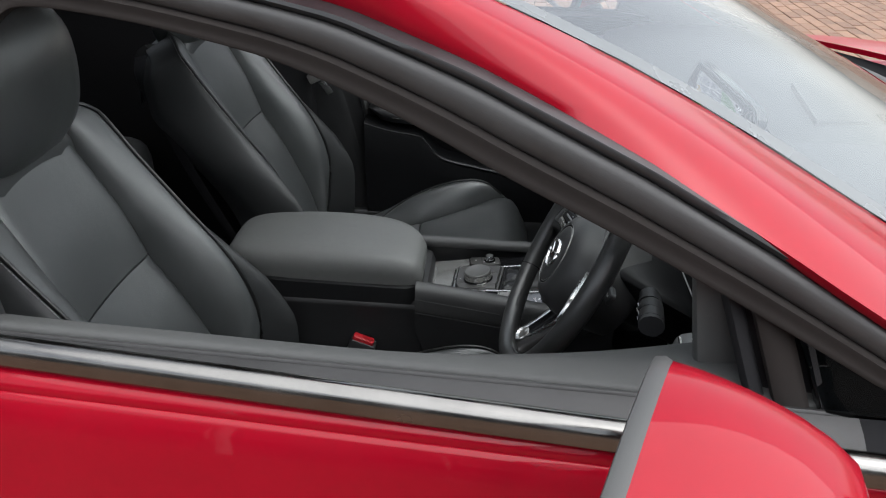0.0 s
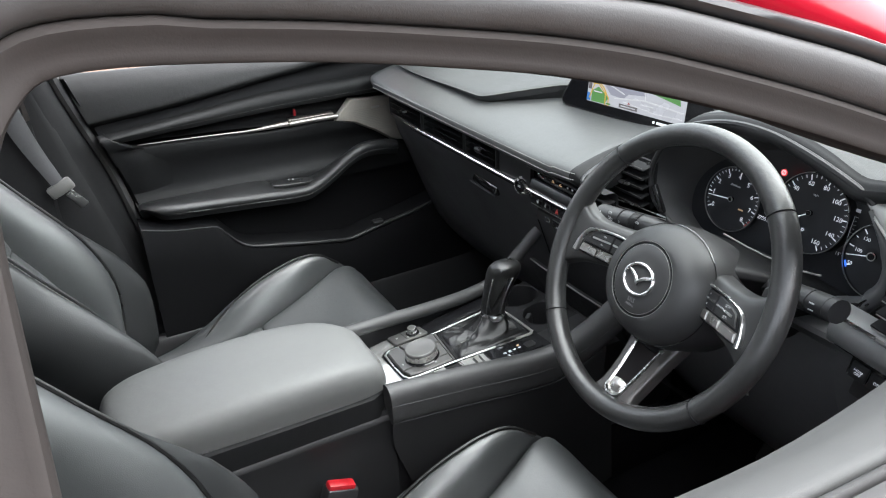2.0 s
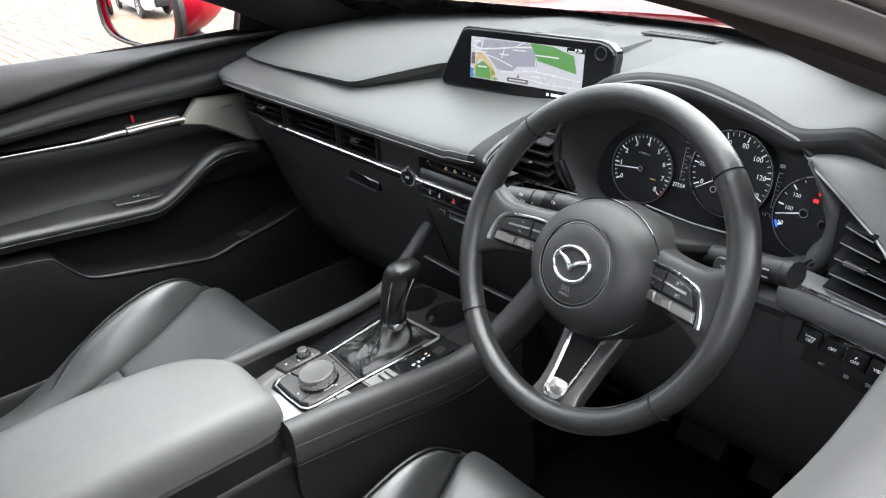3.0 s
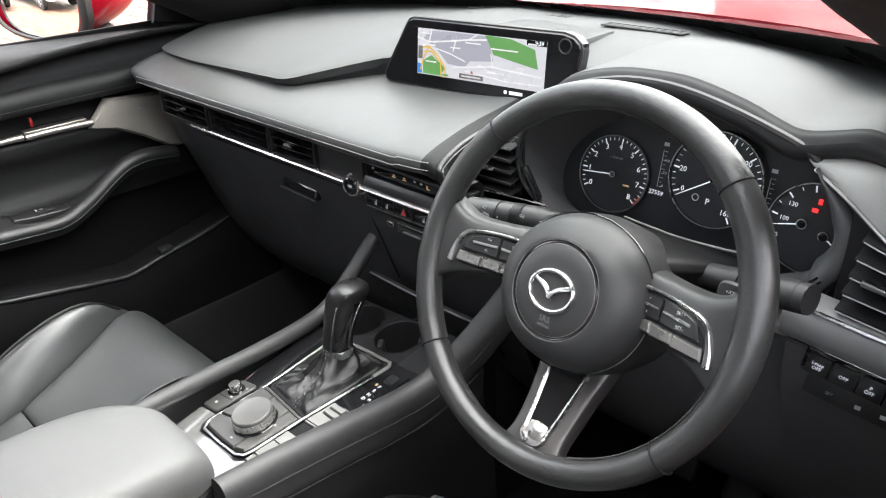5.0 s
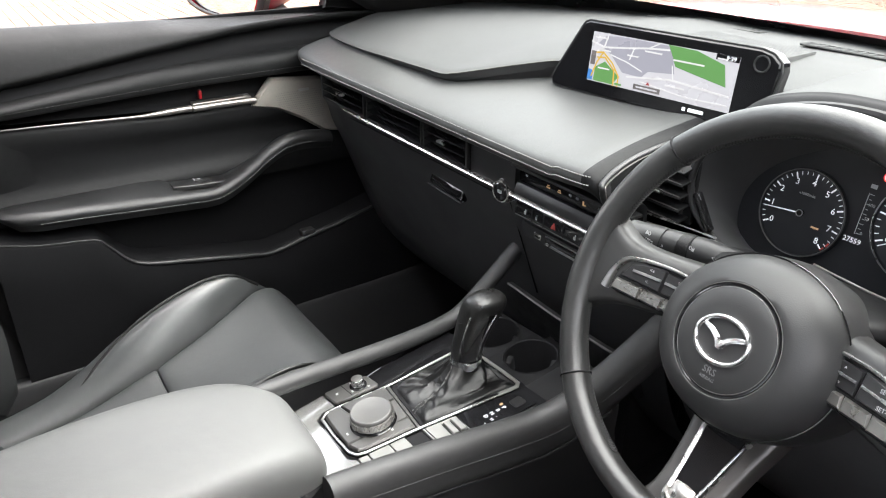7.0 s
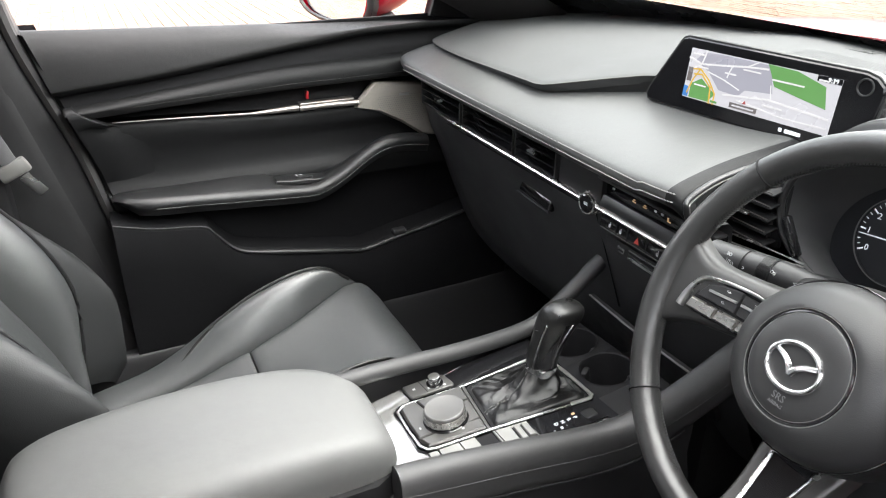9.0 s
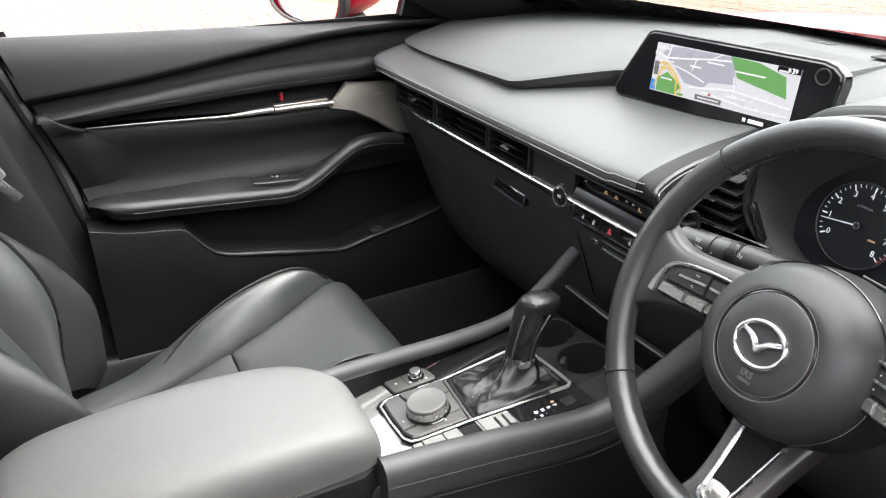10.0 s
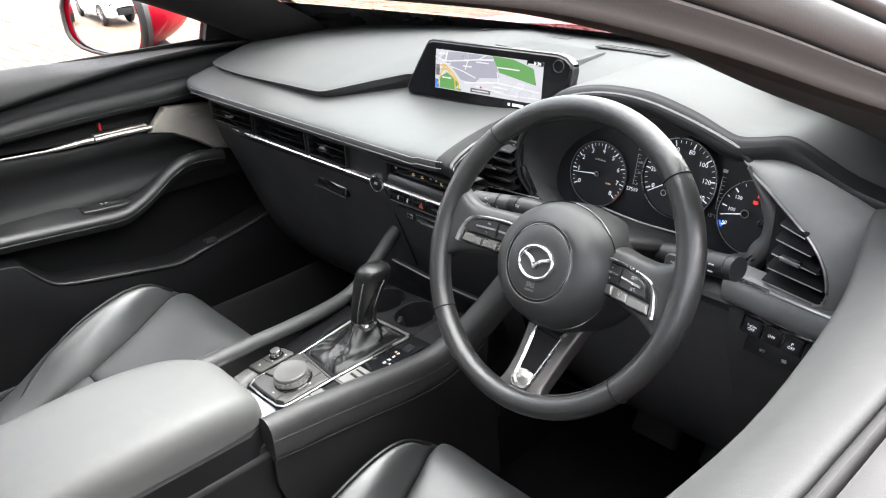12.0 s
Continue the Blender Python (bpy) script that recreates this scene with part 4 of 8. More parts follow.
tube(g, [(-0.6500, p.y, p.z - 0.001) for p in spline([(-0.655, y, z) for y, z in PK], 3)], [curve_at([(-0.32, 0.0012), (-0.26, 0.0035), (-0.18, 0.0055), (0.15, 0.0055), (0.26, 0.003)], p.y) for p in spline([(-0.655, y, z) for y, z in PK], 3)], 10)
part("pocket_lip", g, ARMLEATHER, door_l, "smooth rounded lip of the pocket", 60)
g = Geo()
box(g, (-0.655, 0.075, 0.522), (0.02, 0.03, 0.014), 0.005)
part("pocket_clip", g, HARD, door_l)
# step of the sill below the door
g = Geo()
rows = [[(-0.745, y, 0.345), (-0.690, y, 0.358 + dz), (-0.668, y, 0.366 + dz), (-0.658, y, 0.364 + dz), (-0.652, y, 0.352 + dz), (-0.640, y, 0.29), (-0.625, y, 0.215)] for y, dz in ((-0.55, 0.0), (-0.2, 0.0), (0.10, -0.002), (0.28, 0.0), (0.40, 0.010), (0.48, 0.03))]
g.grid(patch(rows, 3, 3))
part("sill_step", g, PANELDARK, door_l, "black plastic step of the door sill", 50)
# window frame sail and outer mirror
g = Geo()
plate(g, [(0.18, 0.945), (0.46, 0.915), (0.36, 0.99), (0.22, 1.035), (0.205, 1.03)], -0.752, -0.728, Matrix(((0, 0, 1, 0), (1, 0, 0, 0), (0, 1, 0, 0), (0, 0, 0, 1))), 0.004)
part("mirror_sail", g, HARD, door_l, "black plastic corner behind the mirror")
window_frame(door_l, -1)
door_mirror(-1, (-0.922, 0.092, 0.992), 22)

# ---- middle pillars and seat belt ----
for s in (1, -1):
    g = Geo()
    rows = []
    for z, x, y in ((0.25, 0.70, -0.44), (0.45, 0.712, -0.50), (0.60, 0.712, -0.53), (0.80, 0.700, -0.58), (0.97, 0.675, -0.62), (1.1, 0.63, -0.65), (1.21, 0.575, -0.66)):
        rows.append(([(s * (x + 0.075), y + 0.035, z)] if s < 0 else [(s * (x + 0.032), y + 0.018, z)]) + [(s * (x + 0.03), y + 0.02, z), (s * (x + 0.004), y + 0.024, z), (s * (x - 0.012), y + 0.005, z), (s * (x - 0.014), y - 0.08, z), (s * (x - 0.004), y - 0.13, z), (s * (x + 0.03), y - 0.14, z)])
    g.grid(patch(rows, 4, 2))
    part("pillar_cover", g, HARD, car, "black plastic cover of the middle pillar", 50)
    g = Geo()
    tube(g, spline([(s * 0.705, rear_shift(-0.575, z) - 0.012, z) for z in ((0.33, 0.45, 0.6, 0.76, 0.87, 0.97, 1.1) if s < 0 else (0.33, 0.45, 0.6, 0.72, 0.80))], 4), 0.011, 8)
    part("door_seal", g, RUBBER_DARK, car, "black rubber seal in the door gap")
g = Geo()
rows = []
for z, x, y in ((0.30, 0.702, -0.45), (0.45, 0.708, -0.476), (0.60, 0.708, -0.506), (0.80, 0.696, -0.556), (0.97, 0.671, -0.596), (1.1, 0.626, -0.626)):
    ye = rear_shift(-0.575, z) - 0.008
    rows.append([(-x + 0.004, y - 0.010, z), (-x, y, z), (-x * 0.5 - 0.353, y * 0.5 + ye * 0.5, z), (-0.707, ye - 0.012, z), (-0.716, ye, z), (-0.79, ye + 0.004, z)])
g.grid(patch(rows, 4, 2))
part("pillar_flange", g, HARD, car, "black plastic flange between pillar and door", 50)
belt = thing("seat_belt", (-0.65, -0.60, 0.70), "grey webbing seat belt with a metal tongue hanging at the pillar", "seat belt")
g = Geo()
rows = []
for p in spline([(-0.650, -0.668, 1.10), (-0.652, -0.656, 0.97), (-0.655, -0.634, 0.87), (-0.656, -0.604, 0.785), (-0.656, -0.597, 0.768)], 4):
    hw = curve_at([(0.768, 0.013), (0.87, 0.018), (0.97, 0.022)], p.z)
    rows.append([(p.x, p.y - hw, p.z), (p.x + 0.004, p.y, p.z), (p.x, p.y + hw, p.z)])
shell(g, rows, (-0.0015, 0, 0))
part("webbing", g, BELT, belt, "grey woven webbing")
g = Geo()
box(g, (-0.656, -0.596, 0.762), (0.014, 0.05, 0.026), 0.005, Euler((radians(25), 0, 0)).to_matrix())
part("tongue_grip", g, FLAP, belt, "pale grey plastic grip")
g = Geo()
box(g, (-0.656, -0.572, 0.734), (0.003, 0.018, 0.042), 0.001, Euler((radians(35), 0, 0)).to_matrix())
part("tongue", g, SATIN, belt, "bright metal tongue")


# ---- front seats ----
def front_seat(cx):
    seat = thing("front_seat", (cx, -0.30, 0.21), "black leather front seat with bolsters and piped seams", "car seat", "front seats")
    RIDGE = [(-0.56, 0.385), (-0.46, 0.408), (-0.40, 0.436), (-0.365, 0.458), (-0.33, 0.481), (-0.277, 0.507), (-0.223, 0.528), (-0.169, 0.540), (-0.126, 0.535), (-0.084, 0.507), (-0.05, 0.468), (-0.028, 0.42), (-0.022, 0.35)]
    MID = [(-0.56, 0.378), (-0.42, 0.400), (-0.292, 0.440), (-0.20, 0.470), (-0.13, 0.493), (-0.09, 0.501), (-0.055, 0.492), (-0.026, 0.462), (-0.006, 0.41), (-0.005, 0.36), (-0.015, 0.31)]
    HALF = [(-0.56, 0.100), (-0.42, 0.098), (-0.292, 0.102), (-0.20, 0.118), (-0.13, 0.140), (-0.09, 0.156), (-0.055, 0.165), (0.0, 0.166)]
    # centre of the cushion, in two panels met by a seam, widening to the front
    for a, b, nm in ((0, 3, "cushion_rear_panel"), (2, 11, "cushion_panel")):
        rows = []
        for y, z in MID[a:b]:
            w = curve_at(HALF, y)
            dip = 0.0 if z < 0.40 else 0.005
            rows.append([(cx + u * w, y - (0.03 * (abs(u) > 0.99) + 0.008 * u * u if y > -0.03 else 0), z - dip * (1 - u * u) - (0.011 if abs(u) > 0.99 else 0)) for u in (-1, -0.93, -0.5, 0, 0.5, 0.93, 1)])
        if a == 0:
            rows[-1] = [(x, y - 0.002, z - 0.009) for x, y, z in rows[-1]]
            rows.insert(-1, [(x, y - 0.010, z + 0.006) for x, y, z in rows[-1]])
        else:
            rows.insert(1, [(x, y + 0.010, z + 0.0035) for x, y, z in rows[0]])
            rows[0] = [(x, y + 0.002, z - 0.008) for x, y, z in rows[0]]
        g = Geo()
        shell(g, patch(rows, 4, 3), (0, -0.02, -0.05))
        part(nm, g, LEATHER, seat, "", 50)
    for s in (1, -1):
        rows = []
        for p in spline([(0, y, z) for y, z in RIDGE], 4):
            mz = curve_at(MID[:9], p.y)
            w = curve_at(HALF, p.y) + 0.001
            mz = min(mz, p.z - 0.003)
            k = max(0.0, p.z - mz)
            d = max(0.004, 0.162 - w)
            rows.append([(cx + s * w, p.y + 0.002, mz - 0.04), (cx + s * w, p.y, mz - 0.012), (cx + s * (w + d * 0.10), p.y, mz + k * 0.25), (cx + s * (w + d * 0.50), p.y, mz + k * 0.86), (cx + s * (w + d), p.y, p.z),
                         (cx + s * (w + d + 0.016), p.y - 0.004, p.z - 0.022), (cx + s * (w + d + 0.027), p.y - 0.01, p.z - 0.085), (cx + s * (w + d + 0.024), p.y - 0.012, 0.27)])
        g = Geo()
        g.grid([spline(r, 3) for r in rows])
        part("cushion_bolster", g, LEATHER, seat, "", 60)
        pipe = spline([(cx + s * x, y, z + 0.001) for x, y, z in ((0.158, -0.084, 0.506), (0.162, -0.126, 0.535), (0.163, -0.169, 0.540), (0.163, -0.223, 0.528), (0.162, -0.277, 0.507), (0.156, -0.325, 0.482), (0.146, -0.370, 0.452), (0.132, -0.405, 0.424))], 4)
        g = Geo()
        tube(g, [p + V((0, 0, 0.001)) for p in pipe], 0.0030, 8)
        part("cushion_piping", g, GAITER, seat, "raised piping along the bolster")
        g = Geo()
        dashes(g, [p + V((-s * 0.006, 0.0, 0.0)) for p in pipe[14:]], 0.004, 0.002, 0.0006)
        part("stitching", g, THREAD, seat, "grey seam stitching")
    # backrest: bolster edge line and centre line in the side view
    EDGE = [(-0.565, 0.40), (-0.553, 0.480), (-0.548, 0.585), (-0.585, 0.690), (-0.655, 0.790), (-0.712, 0.870), (-0.748, 0.925), (-0.775, 0.962), (-0.80, 0.968)]
    BACK = [(-0.548, 0.36), (-0.560, 0.42), (-0.590, 0.520), (-0.645, 0.640), (-0.684, 0.725), (-0.720, 0.810), (-0.752, 0.880), (-0.775, 0.925), (-0.795, 0.945)]
    for a, b, nm in ((0, 5, "backrest_lower_panel"), (4, 9, "backrest_upper_panel")):
        rows = []
        for k in range(a, b):
            y, z = BACK[k]
            w = 0.118 if k < 5 else 0.118 - 0.006 * (k - 4)
            r = [(cx + u * w, y - 0.008 * (1 - u * u) - (0.012 if abs(u) > 0.99 else 0), z) for u in (-1, -0.92, -0.5, 0, 0.5, 0.92, 1)]
            if k == 4:
                r = [(x, y2 - 0.010, z + (-0.002 if a == 0 else 0.002)) for x, y2, z in r]
            rows.append(r)
        g = Geo()
        shell(g, patch(rows, 4, 3), (0, -0.06, -0.01))
        part(nm, g, LEATHER, seat, "", 50)
    for s in (1, -1):
        rows = []
        ed, bk = spline([(0, y, z) for y, z in EDGE], 4), spline([(0, y, z) for y, z in BACK], 4)
        n = len(ed)
        for k, (e, b) in enumerate(zip(ed, bk)):
            u = k / (n - 1)
            w0 = 0.118 - 0.022 * max(0.0, u - 0.45) / 0.55
            w = 0.172 - 0.004 * u - (0.05 * max(0.0, u - 0.80) / 0.2)
            tp = 1.0 - 0.75 * min(1.0, max(0.0, u - 0.45) / 0.4)
            bz = curve_at([(0.36, 0.045), (0.44, 0.070), (0.58, 0.064), (0.664, 0.050), (0.76, 0.015), (0.85, 0.0)], e.z)
            bq = 1 - bz / 0.075
            dp = 1.0 - 0.55 * max(0.0, (u - 0.65) / 0.35)
            rows.append([(cx + s * (w0 + 0.0005), b.y - 0.04, b.z), (cx + s * (w0 + 0.001), b.y - 0.012, b.z), (cx + s * (w0 + (w - w0) * 0.20), b.y * 0.52 + e.y * 0.48 + 0.004, b.z * 0.5 + e.z * 0.5), (cx + s * (w0 + (w - w0) * 0.60), b.y * 0.08 + e.y * 0.92, b.z * 0.08 + e.z * 0.92),
                         (cx + s * w, e.y, e.z), (cx + s * (w + 0.018 * tp), e.y - 0.012 * bq + 0.62 * bz, e.z - 0.012), (cx + s * (w + 0.036 * tp), e.y - 0.05 * bq + 1.0 * bz, e.z - 0.035), (cx + s * (w + 0.040 * tp), e.y - 0.085 * dp + 0.9 * bz, e.z - (0.045 + 0.03 * u) * dp), (cx + s * (w + 0.015 * tp - 0.02 * (1 - dp)), e.y - 0.115 * dp, e.z - (0.05 + 0.05 * u) * dp)])
        g = Geo()
        g.grid([spline(r[:5], 3) for r in rows])
        part("backrest_bolster", g, LEATHER, seat, "", 60)
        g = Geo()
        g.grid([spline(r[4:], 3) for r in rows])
        part("backrest_side", g, SEATSIDE_SHADED, seat, "side of the backrest, shade put into its leather colour", 60)
        g = Geo()
        tube(g, [(r[4][0] + s * 0.002, r[4][1] + 0.0018, r[4][2]) for r in rows], 0.0034, 8)
        part("backrest_piping", g, GAITER, seat, "raised piping along the bolster")
        g = Geo()
        dashes(g, [(r[4][0] + s * 0.0075, r[4][1] + 0.002, r[4][2] - 0.003) for r in rows], 0.004, 0.0016, 0.0009)
        part("stitching", g, THREAD, seat, "grey seam stitching")
    # shell at the back and the shoulders
    rows = []
    for (y, z), w in zip(BACK, (0.19, 0.20, 0.205, 0.205, 0.205, 0.20, 0.19, 0.165, 0.10)):
        rows.append([(cx - w * 0.94, y - 0.07, z - 0.03), (cx - w * 0.82, y - 0.105, z - 0.04), (cx, y - 0.125, z - 0.04), (cx + w * 0.82, y - 0.105, z - 0.04), (cx + w * 0.94, y - 0.07, z - 0.03)])
    g = Geo()
    g.grid(patch(rows, 3, 3))
    part("backrest_shell", g, MATTE, seat, "hard black back shell", 60)
    g = Geo()
    rows = []
    for u in np.linspace(-1, 1, 13):
        w = 0.125 * u
        zz = 0.962 - 0.035 * abs(u) ** 2.5
        rows.append([(cx + w, -0.772, zz - 0.04), (cx + w, -0.775, zz - 0.012), (cx + w, -0.79, zz), (cx + w, -0.825, zz - 0.004), (cx + w, -0.868, zz - 0.04), (cx + w, -0.885, zz - 0.12)])
    g.grid([spline(r, 3) for r in rows])
    part("backrest_shoulder", g, LEATHER, seat, "", 60)
    # head restraint on two bars
    g = Geo()
    rows = []
    for z, d, w, yo in ((0.935, 0.022, 0.075, -0.795), (0.945, 0.045, 0.105, -0.795), (0.985, 0.060, 0.125, -0.785), (1.04, 0.064, 0.130, -0.778), (1.09, 0.060, 0.125, -0.775), (1.125, 0.046, 0.110, -0.780), (1.138, 0.02, 0.08, -0.785)):
        row = []
        for j in range(24):
            a = 2 * math.pi * j / 24
            c, q = math.cos(a), math.sin(a)
            row.append((cx + w * math.copysign(abs(c) ** 0.6, c), yo + d * math.copysign(abs(q) ** 0.75, q) - 0.018 * (abs(c) ** 2), z))
        rows.append(row)
    g.grid(patch([r + [r[0]] for r in rows], 3, 1))
    part("head_restraint", g, LEATHER, seat, "padded leather head restraint", 70)
    for s in (1, -1):
        g = Geo()
        tube(g, [(cx + s * 0.055, -0.80, 0.90), (cx + s * 0.055, -0.795, 0.96)], 0.006, 8)
        lathe(g, [(0.013, 0), (0.013, 0.012), (0.009, 0.016)], 12, Matrix.Translation((cx + s * 0.055, -0.80, 0.948)))
        part("restraint_bar", g, SATIN, seat, "steel bar in a black collar")
    g = Geo()
    box(g, (cx, -0.28, 0.30), (0.34, 0.46, 0.10), 0.02)
    for s in (1, -1):
        box(g, (cx + s * 0.16, -0.28, 0.235), (0.035, 0.52, 0.05), 0.006)
    part("seat_frame", g, HARD, seat, "black plastic seat base on rails")
    return seat


pseat = front_seat(-0.365)
dseat = copy_thing(pseat, Matrix.Translation((0.365 + 0.003, -0.30 + 0.033, 0.21 + 0.016)))
tagged(dseat, "black leather driver's seat with bolsters and piped seams")

# buckle beside the driver's seat
buckle = thing("belt_buckle", (0.135, -0.335, 0.40), "belt buckle with a red release button beside the seat", "seat belt buckle")
rot = Euler((radians(-20), 0, 0)).to_matrix()
g = Geo()
box(g, (0.135, -0.352, 0.455), (0.026, 0.05, 0.10), 0.006, rot)
part("buckle_body", g, HARD, buckle, "black plastic body")
g = Geo()
box(g, (0.135, -0.337, 0.502), (0.018, 0.042, 0.014), 0.004, rot)
part("release_button", g, RED_PLASTIC, buckle, "red release button")


# ---- dashboard ----
dash = thing("dashboard", (0, 0.3, 0.5), "black dashboard with stitched leather pad and chrome strip", "dashboard")
# stitched lower pad
prof = [(0.100, 0.858), (0.082, 0.862), (0.073, 0.870), (0.0715, 0.879), (0.078, 0.887), (0.11, 0.897), (0.16, 0.907), (0.23, 0.915), (0.33, 0.925)]
rows = []
for x, dy, dz in ((-0.662, 0.055, 0.0), (-0.655, 0.022, 0.004), (-0.63, 0.006, 0.005), (-0.58, 0.002, 0.002), (-0.45, 0, 0), (-0.2, 0, 0), (0.0, 0, 0), (0.07, 0, 0.003), (0.100, 0.000, 0.0055), (0.112, 0.000, 0.0052), (0.120, 0.001, 0.004), (0.128, 0.004, 0.000), (0.134, 0.008, -0.008), (0.136, 0.014, -0.020), (0.134, 0.022, -0.040)):
    rows.append([(x, y + dy * (1 if y < 0.2 else 0), z + dz) for y, z in prof])
skin = patch(rows, 3, 3)
cut = next(k for k, r in enumerate(skin) if r[0][0] > 0.111)
g = Geo()
g.grid(skin[:cut + 1])
part("lower_pad", g, PAD, dash, "stitched black leather pad", 60)
g = Geo()
g.grid(skin[cut:])
part("pad_end", g, DOORPANEL, dash, "dark rolled end of the pad", 60)
for off in (0.0, 0.009):
    g = Geo()
    dashes(g, [(x, 0.0688 + 0.002 * (x < -0.6) + off * 0.22 + 30 * max(0.0, x - 0.105) ** 2.4, 0.8745 + off + 0.003 * (x > 0.07) + 0.06 * max(0.0, x - 0.08)) for x in np.linspace(-0.60, 0.124, 90)], 0.0027, 0.0014, 0.0008)
    part("stitching", g, THREAD, dash, "row of grey stitches along the lip")
# upper pad on the passenger's side, a thick plate with a beak
front = [(-0.685, 0.20, 0.915), (-0.655, 0.155, 0.914), (-0.60, 0.139, 0.9125), (-0.50, 0.136, 0.911), (-0.37, 0.136, 0.914), (-0.28, 0.134, 0.917), (-0.238, 0.137, 0.919), (-0.20, 0.170, 0.928), (-0.16, 0.215, 0.938), (-0.12, 0.255, 0.945), (-0.02, 0.305, 0.950), (0.10, 0.315, 0.955), (0.19, 0.315, 0.956), (0.28, 0.33, 0.946), (0.40, 0.36, 0.925)]
rows = [[], [], [], [], []]
for x, y, z in front:
    yr = 0.60 - 0.38 * (abs(x + 0.02) / 0.72) ** 2.2 * 0.45
    for k, (f, h) in enumerate(((0.0, 0.0), (0.06, 0.008), (0.35, 0.033), (0.7, 0.052), (1.0, 0.058))):
        zz = z + h * curve_at([(-0.66, 0.55), (-0.52, 0.9), (-0.25, 0.9), (-0.14, 0.62), (-0.04, 0.38), (0.1, 0.37)], x)
        rows[k].append((x - 0.02 * f * (x < -0.55), y + (yr - y) * f, zz + (0.965 - zz) * f * 0.4))
g = Geo()
shell(g, patch(rows, 4, 3), (0, 0.012, -0.012))
part("upper_pad", g, SOFT, dash, "soft-grained black dash top", 35)
# space under the upper pad
g = Geo()
rows = [[(x, y + 0.012, z - 0.008) for x, y, z in front], [(x * 0.98, y + 0.03, z - 0.03) for x, y, z in front]]
g.grid(rows)
g.grid([[(-0.68, 0.30, 0.925), (0.25, 0.33, 0.925)], [(-0.68, 0.6, 0.93), (0.25, 0.6, 0.93)]])
part("pad_underside", g, HARD, dash)

# hood over the instruments, arched
ARCH = [(0.165, 0.235, 0.920), (0.185, 0.205, 0.944), (0.223, 0.180, 0.972), (0.259, 0.172, 0.987), (0.298, 0.170, 0.996), (0.340, 0.168, 0.999), (0.379, 0.168, 0.997), (0.431, 0.168, 0.984), (0.462, 0.168, 0.972), (0.484, 0.168, 0.966), (0.510, 0.168, 0.971), (0.536, 0.168, 0.978), (0.556, 0.168, 0.974), (0.58, 0.168, 0.963), (0.611, 0.168, 0.950), (0.65, 0.176, 0.938), (0.69, 0.195, 0.925)]
rows = [[] for _ in range(7)]
for x, y, z in ARCH:
    yr = 0.57 - 0.42 * max(0.0, (x - 0.1) / 0.62) ** 1.8 * 0.62
    zr = 0.968 - 0.02 * max(0, x - 0.4)
    for k, (f, h) in enumerate(((0.0, -0.004), (0.022, 0.0015), (0.045, 0.0035), (0.10, 0.006), (0.35, 0.006), (0.7, 0.004), (1.0, 0.0))):
        rows[k].append((x - 0.01 * f, y + (yr - y) * f, z + (zr - z) * f + h))
g = Geo()
skin = patch(rows, 4, 3)
shell(g, skin[10:], (0, 0.006, -0.010))
part("instrument_hood", g, SOFT, dash, "soft-grained arched hood over the instruments", 35)
lip = spline(ARCH, 3)
g = Geo()
g.grid(skin[:11])
part("hood_edge", g, MATTE, dash, "dark leather-like edge of the hood", 60)
g = Geo()
g.grid([[p + V((0, -0.0015, -0.003)), p + V((0, -0.003, -0.008)), p + V((0, 0.0, -0.016)), p + V((0, 0.010, -0.022)), p + V((0, 0.03, -0.024))] for p in lip])
part("hood_lip", g, HARD, dash, "dark rounded lip of the hood", 60)
# shroud inside the hood
PAIRS = [(0.201, 0.838, 0.200, 0.806), (0.186, 0.853, 0.193, 0.815), (0.178, 0.872, 0.189, 0.834), (0.177, 0.890, 0.192, 0.856), (0.184, 0.912, 0.205, 0.879), (0.202, 0.942, 0.229, 0.900), (0.24, 0.972, 0.262, 0.918), (0.30, 0.991, 0.310, 0.935), (0.36, 0.994, 0.365, 0.945), (0.42, 0.983, 0.42, 0.942), (0.4846, 0.9625, 0.465, 0.925), (0.5088, 0.9486, 0.497, 0.905), (0.5306, 0.9282, 0.515, 0.885), (0.5463, 0.9064, 0.524, 0.868), (0.5517, 0.8848, 0.529, 0.850), (0.5479, 0.8600, 0.527, 0.832), (0.5356, 0.8384, 0.518, 0.815), (0.5184, 0.8231, 0.505, 0.803), (0.45, 0.806, 0.45, 0.786), (0.36, 0.802, 0.36, 0.782), (0.28, 0.812, 0.28, 0.784), (0.232, 0.822, 0.225, 0.793)]
fr = spline([(a, 0.172, b) for a, b, c, d in PAIRS + PAIRS[:1]], 4)[:-1]
inn = spline([(c, 0.258 + (d - 0.862) * 0.2126, d) for a, b, c, d in PAIRS + PAIRS[:1]], 4)[:-1]
rows = []
for k in range(9):
    f = k / 8
    w = f ** 1.7
    rows.append([(p.x + (q.x - p.x) * w, p.y + (q.y - p.y) * f ** 0.8, p.z + (q.z - p.z) * w) for p, q in zip(fr, inn)])
g = Geo()
g.grid(rows, close_v=True)
part("instrument_shroud", g, SHROUD, dash, "dark shroud round the instruments", 50)
g = Geo()
tube(g, [(p.x, 0.170, p.z) for p in fr], 0.0042, 8, close=True, up=(0, 1, 0))
part("shroud_edge", g, HARD, dash, "rounded shroud edge")
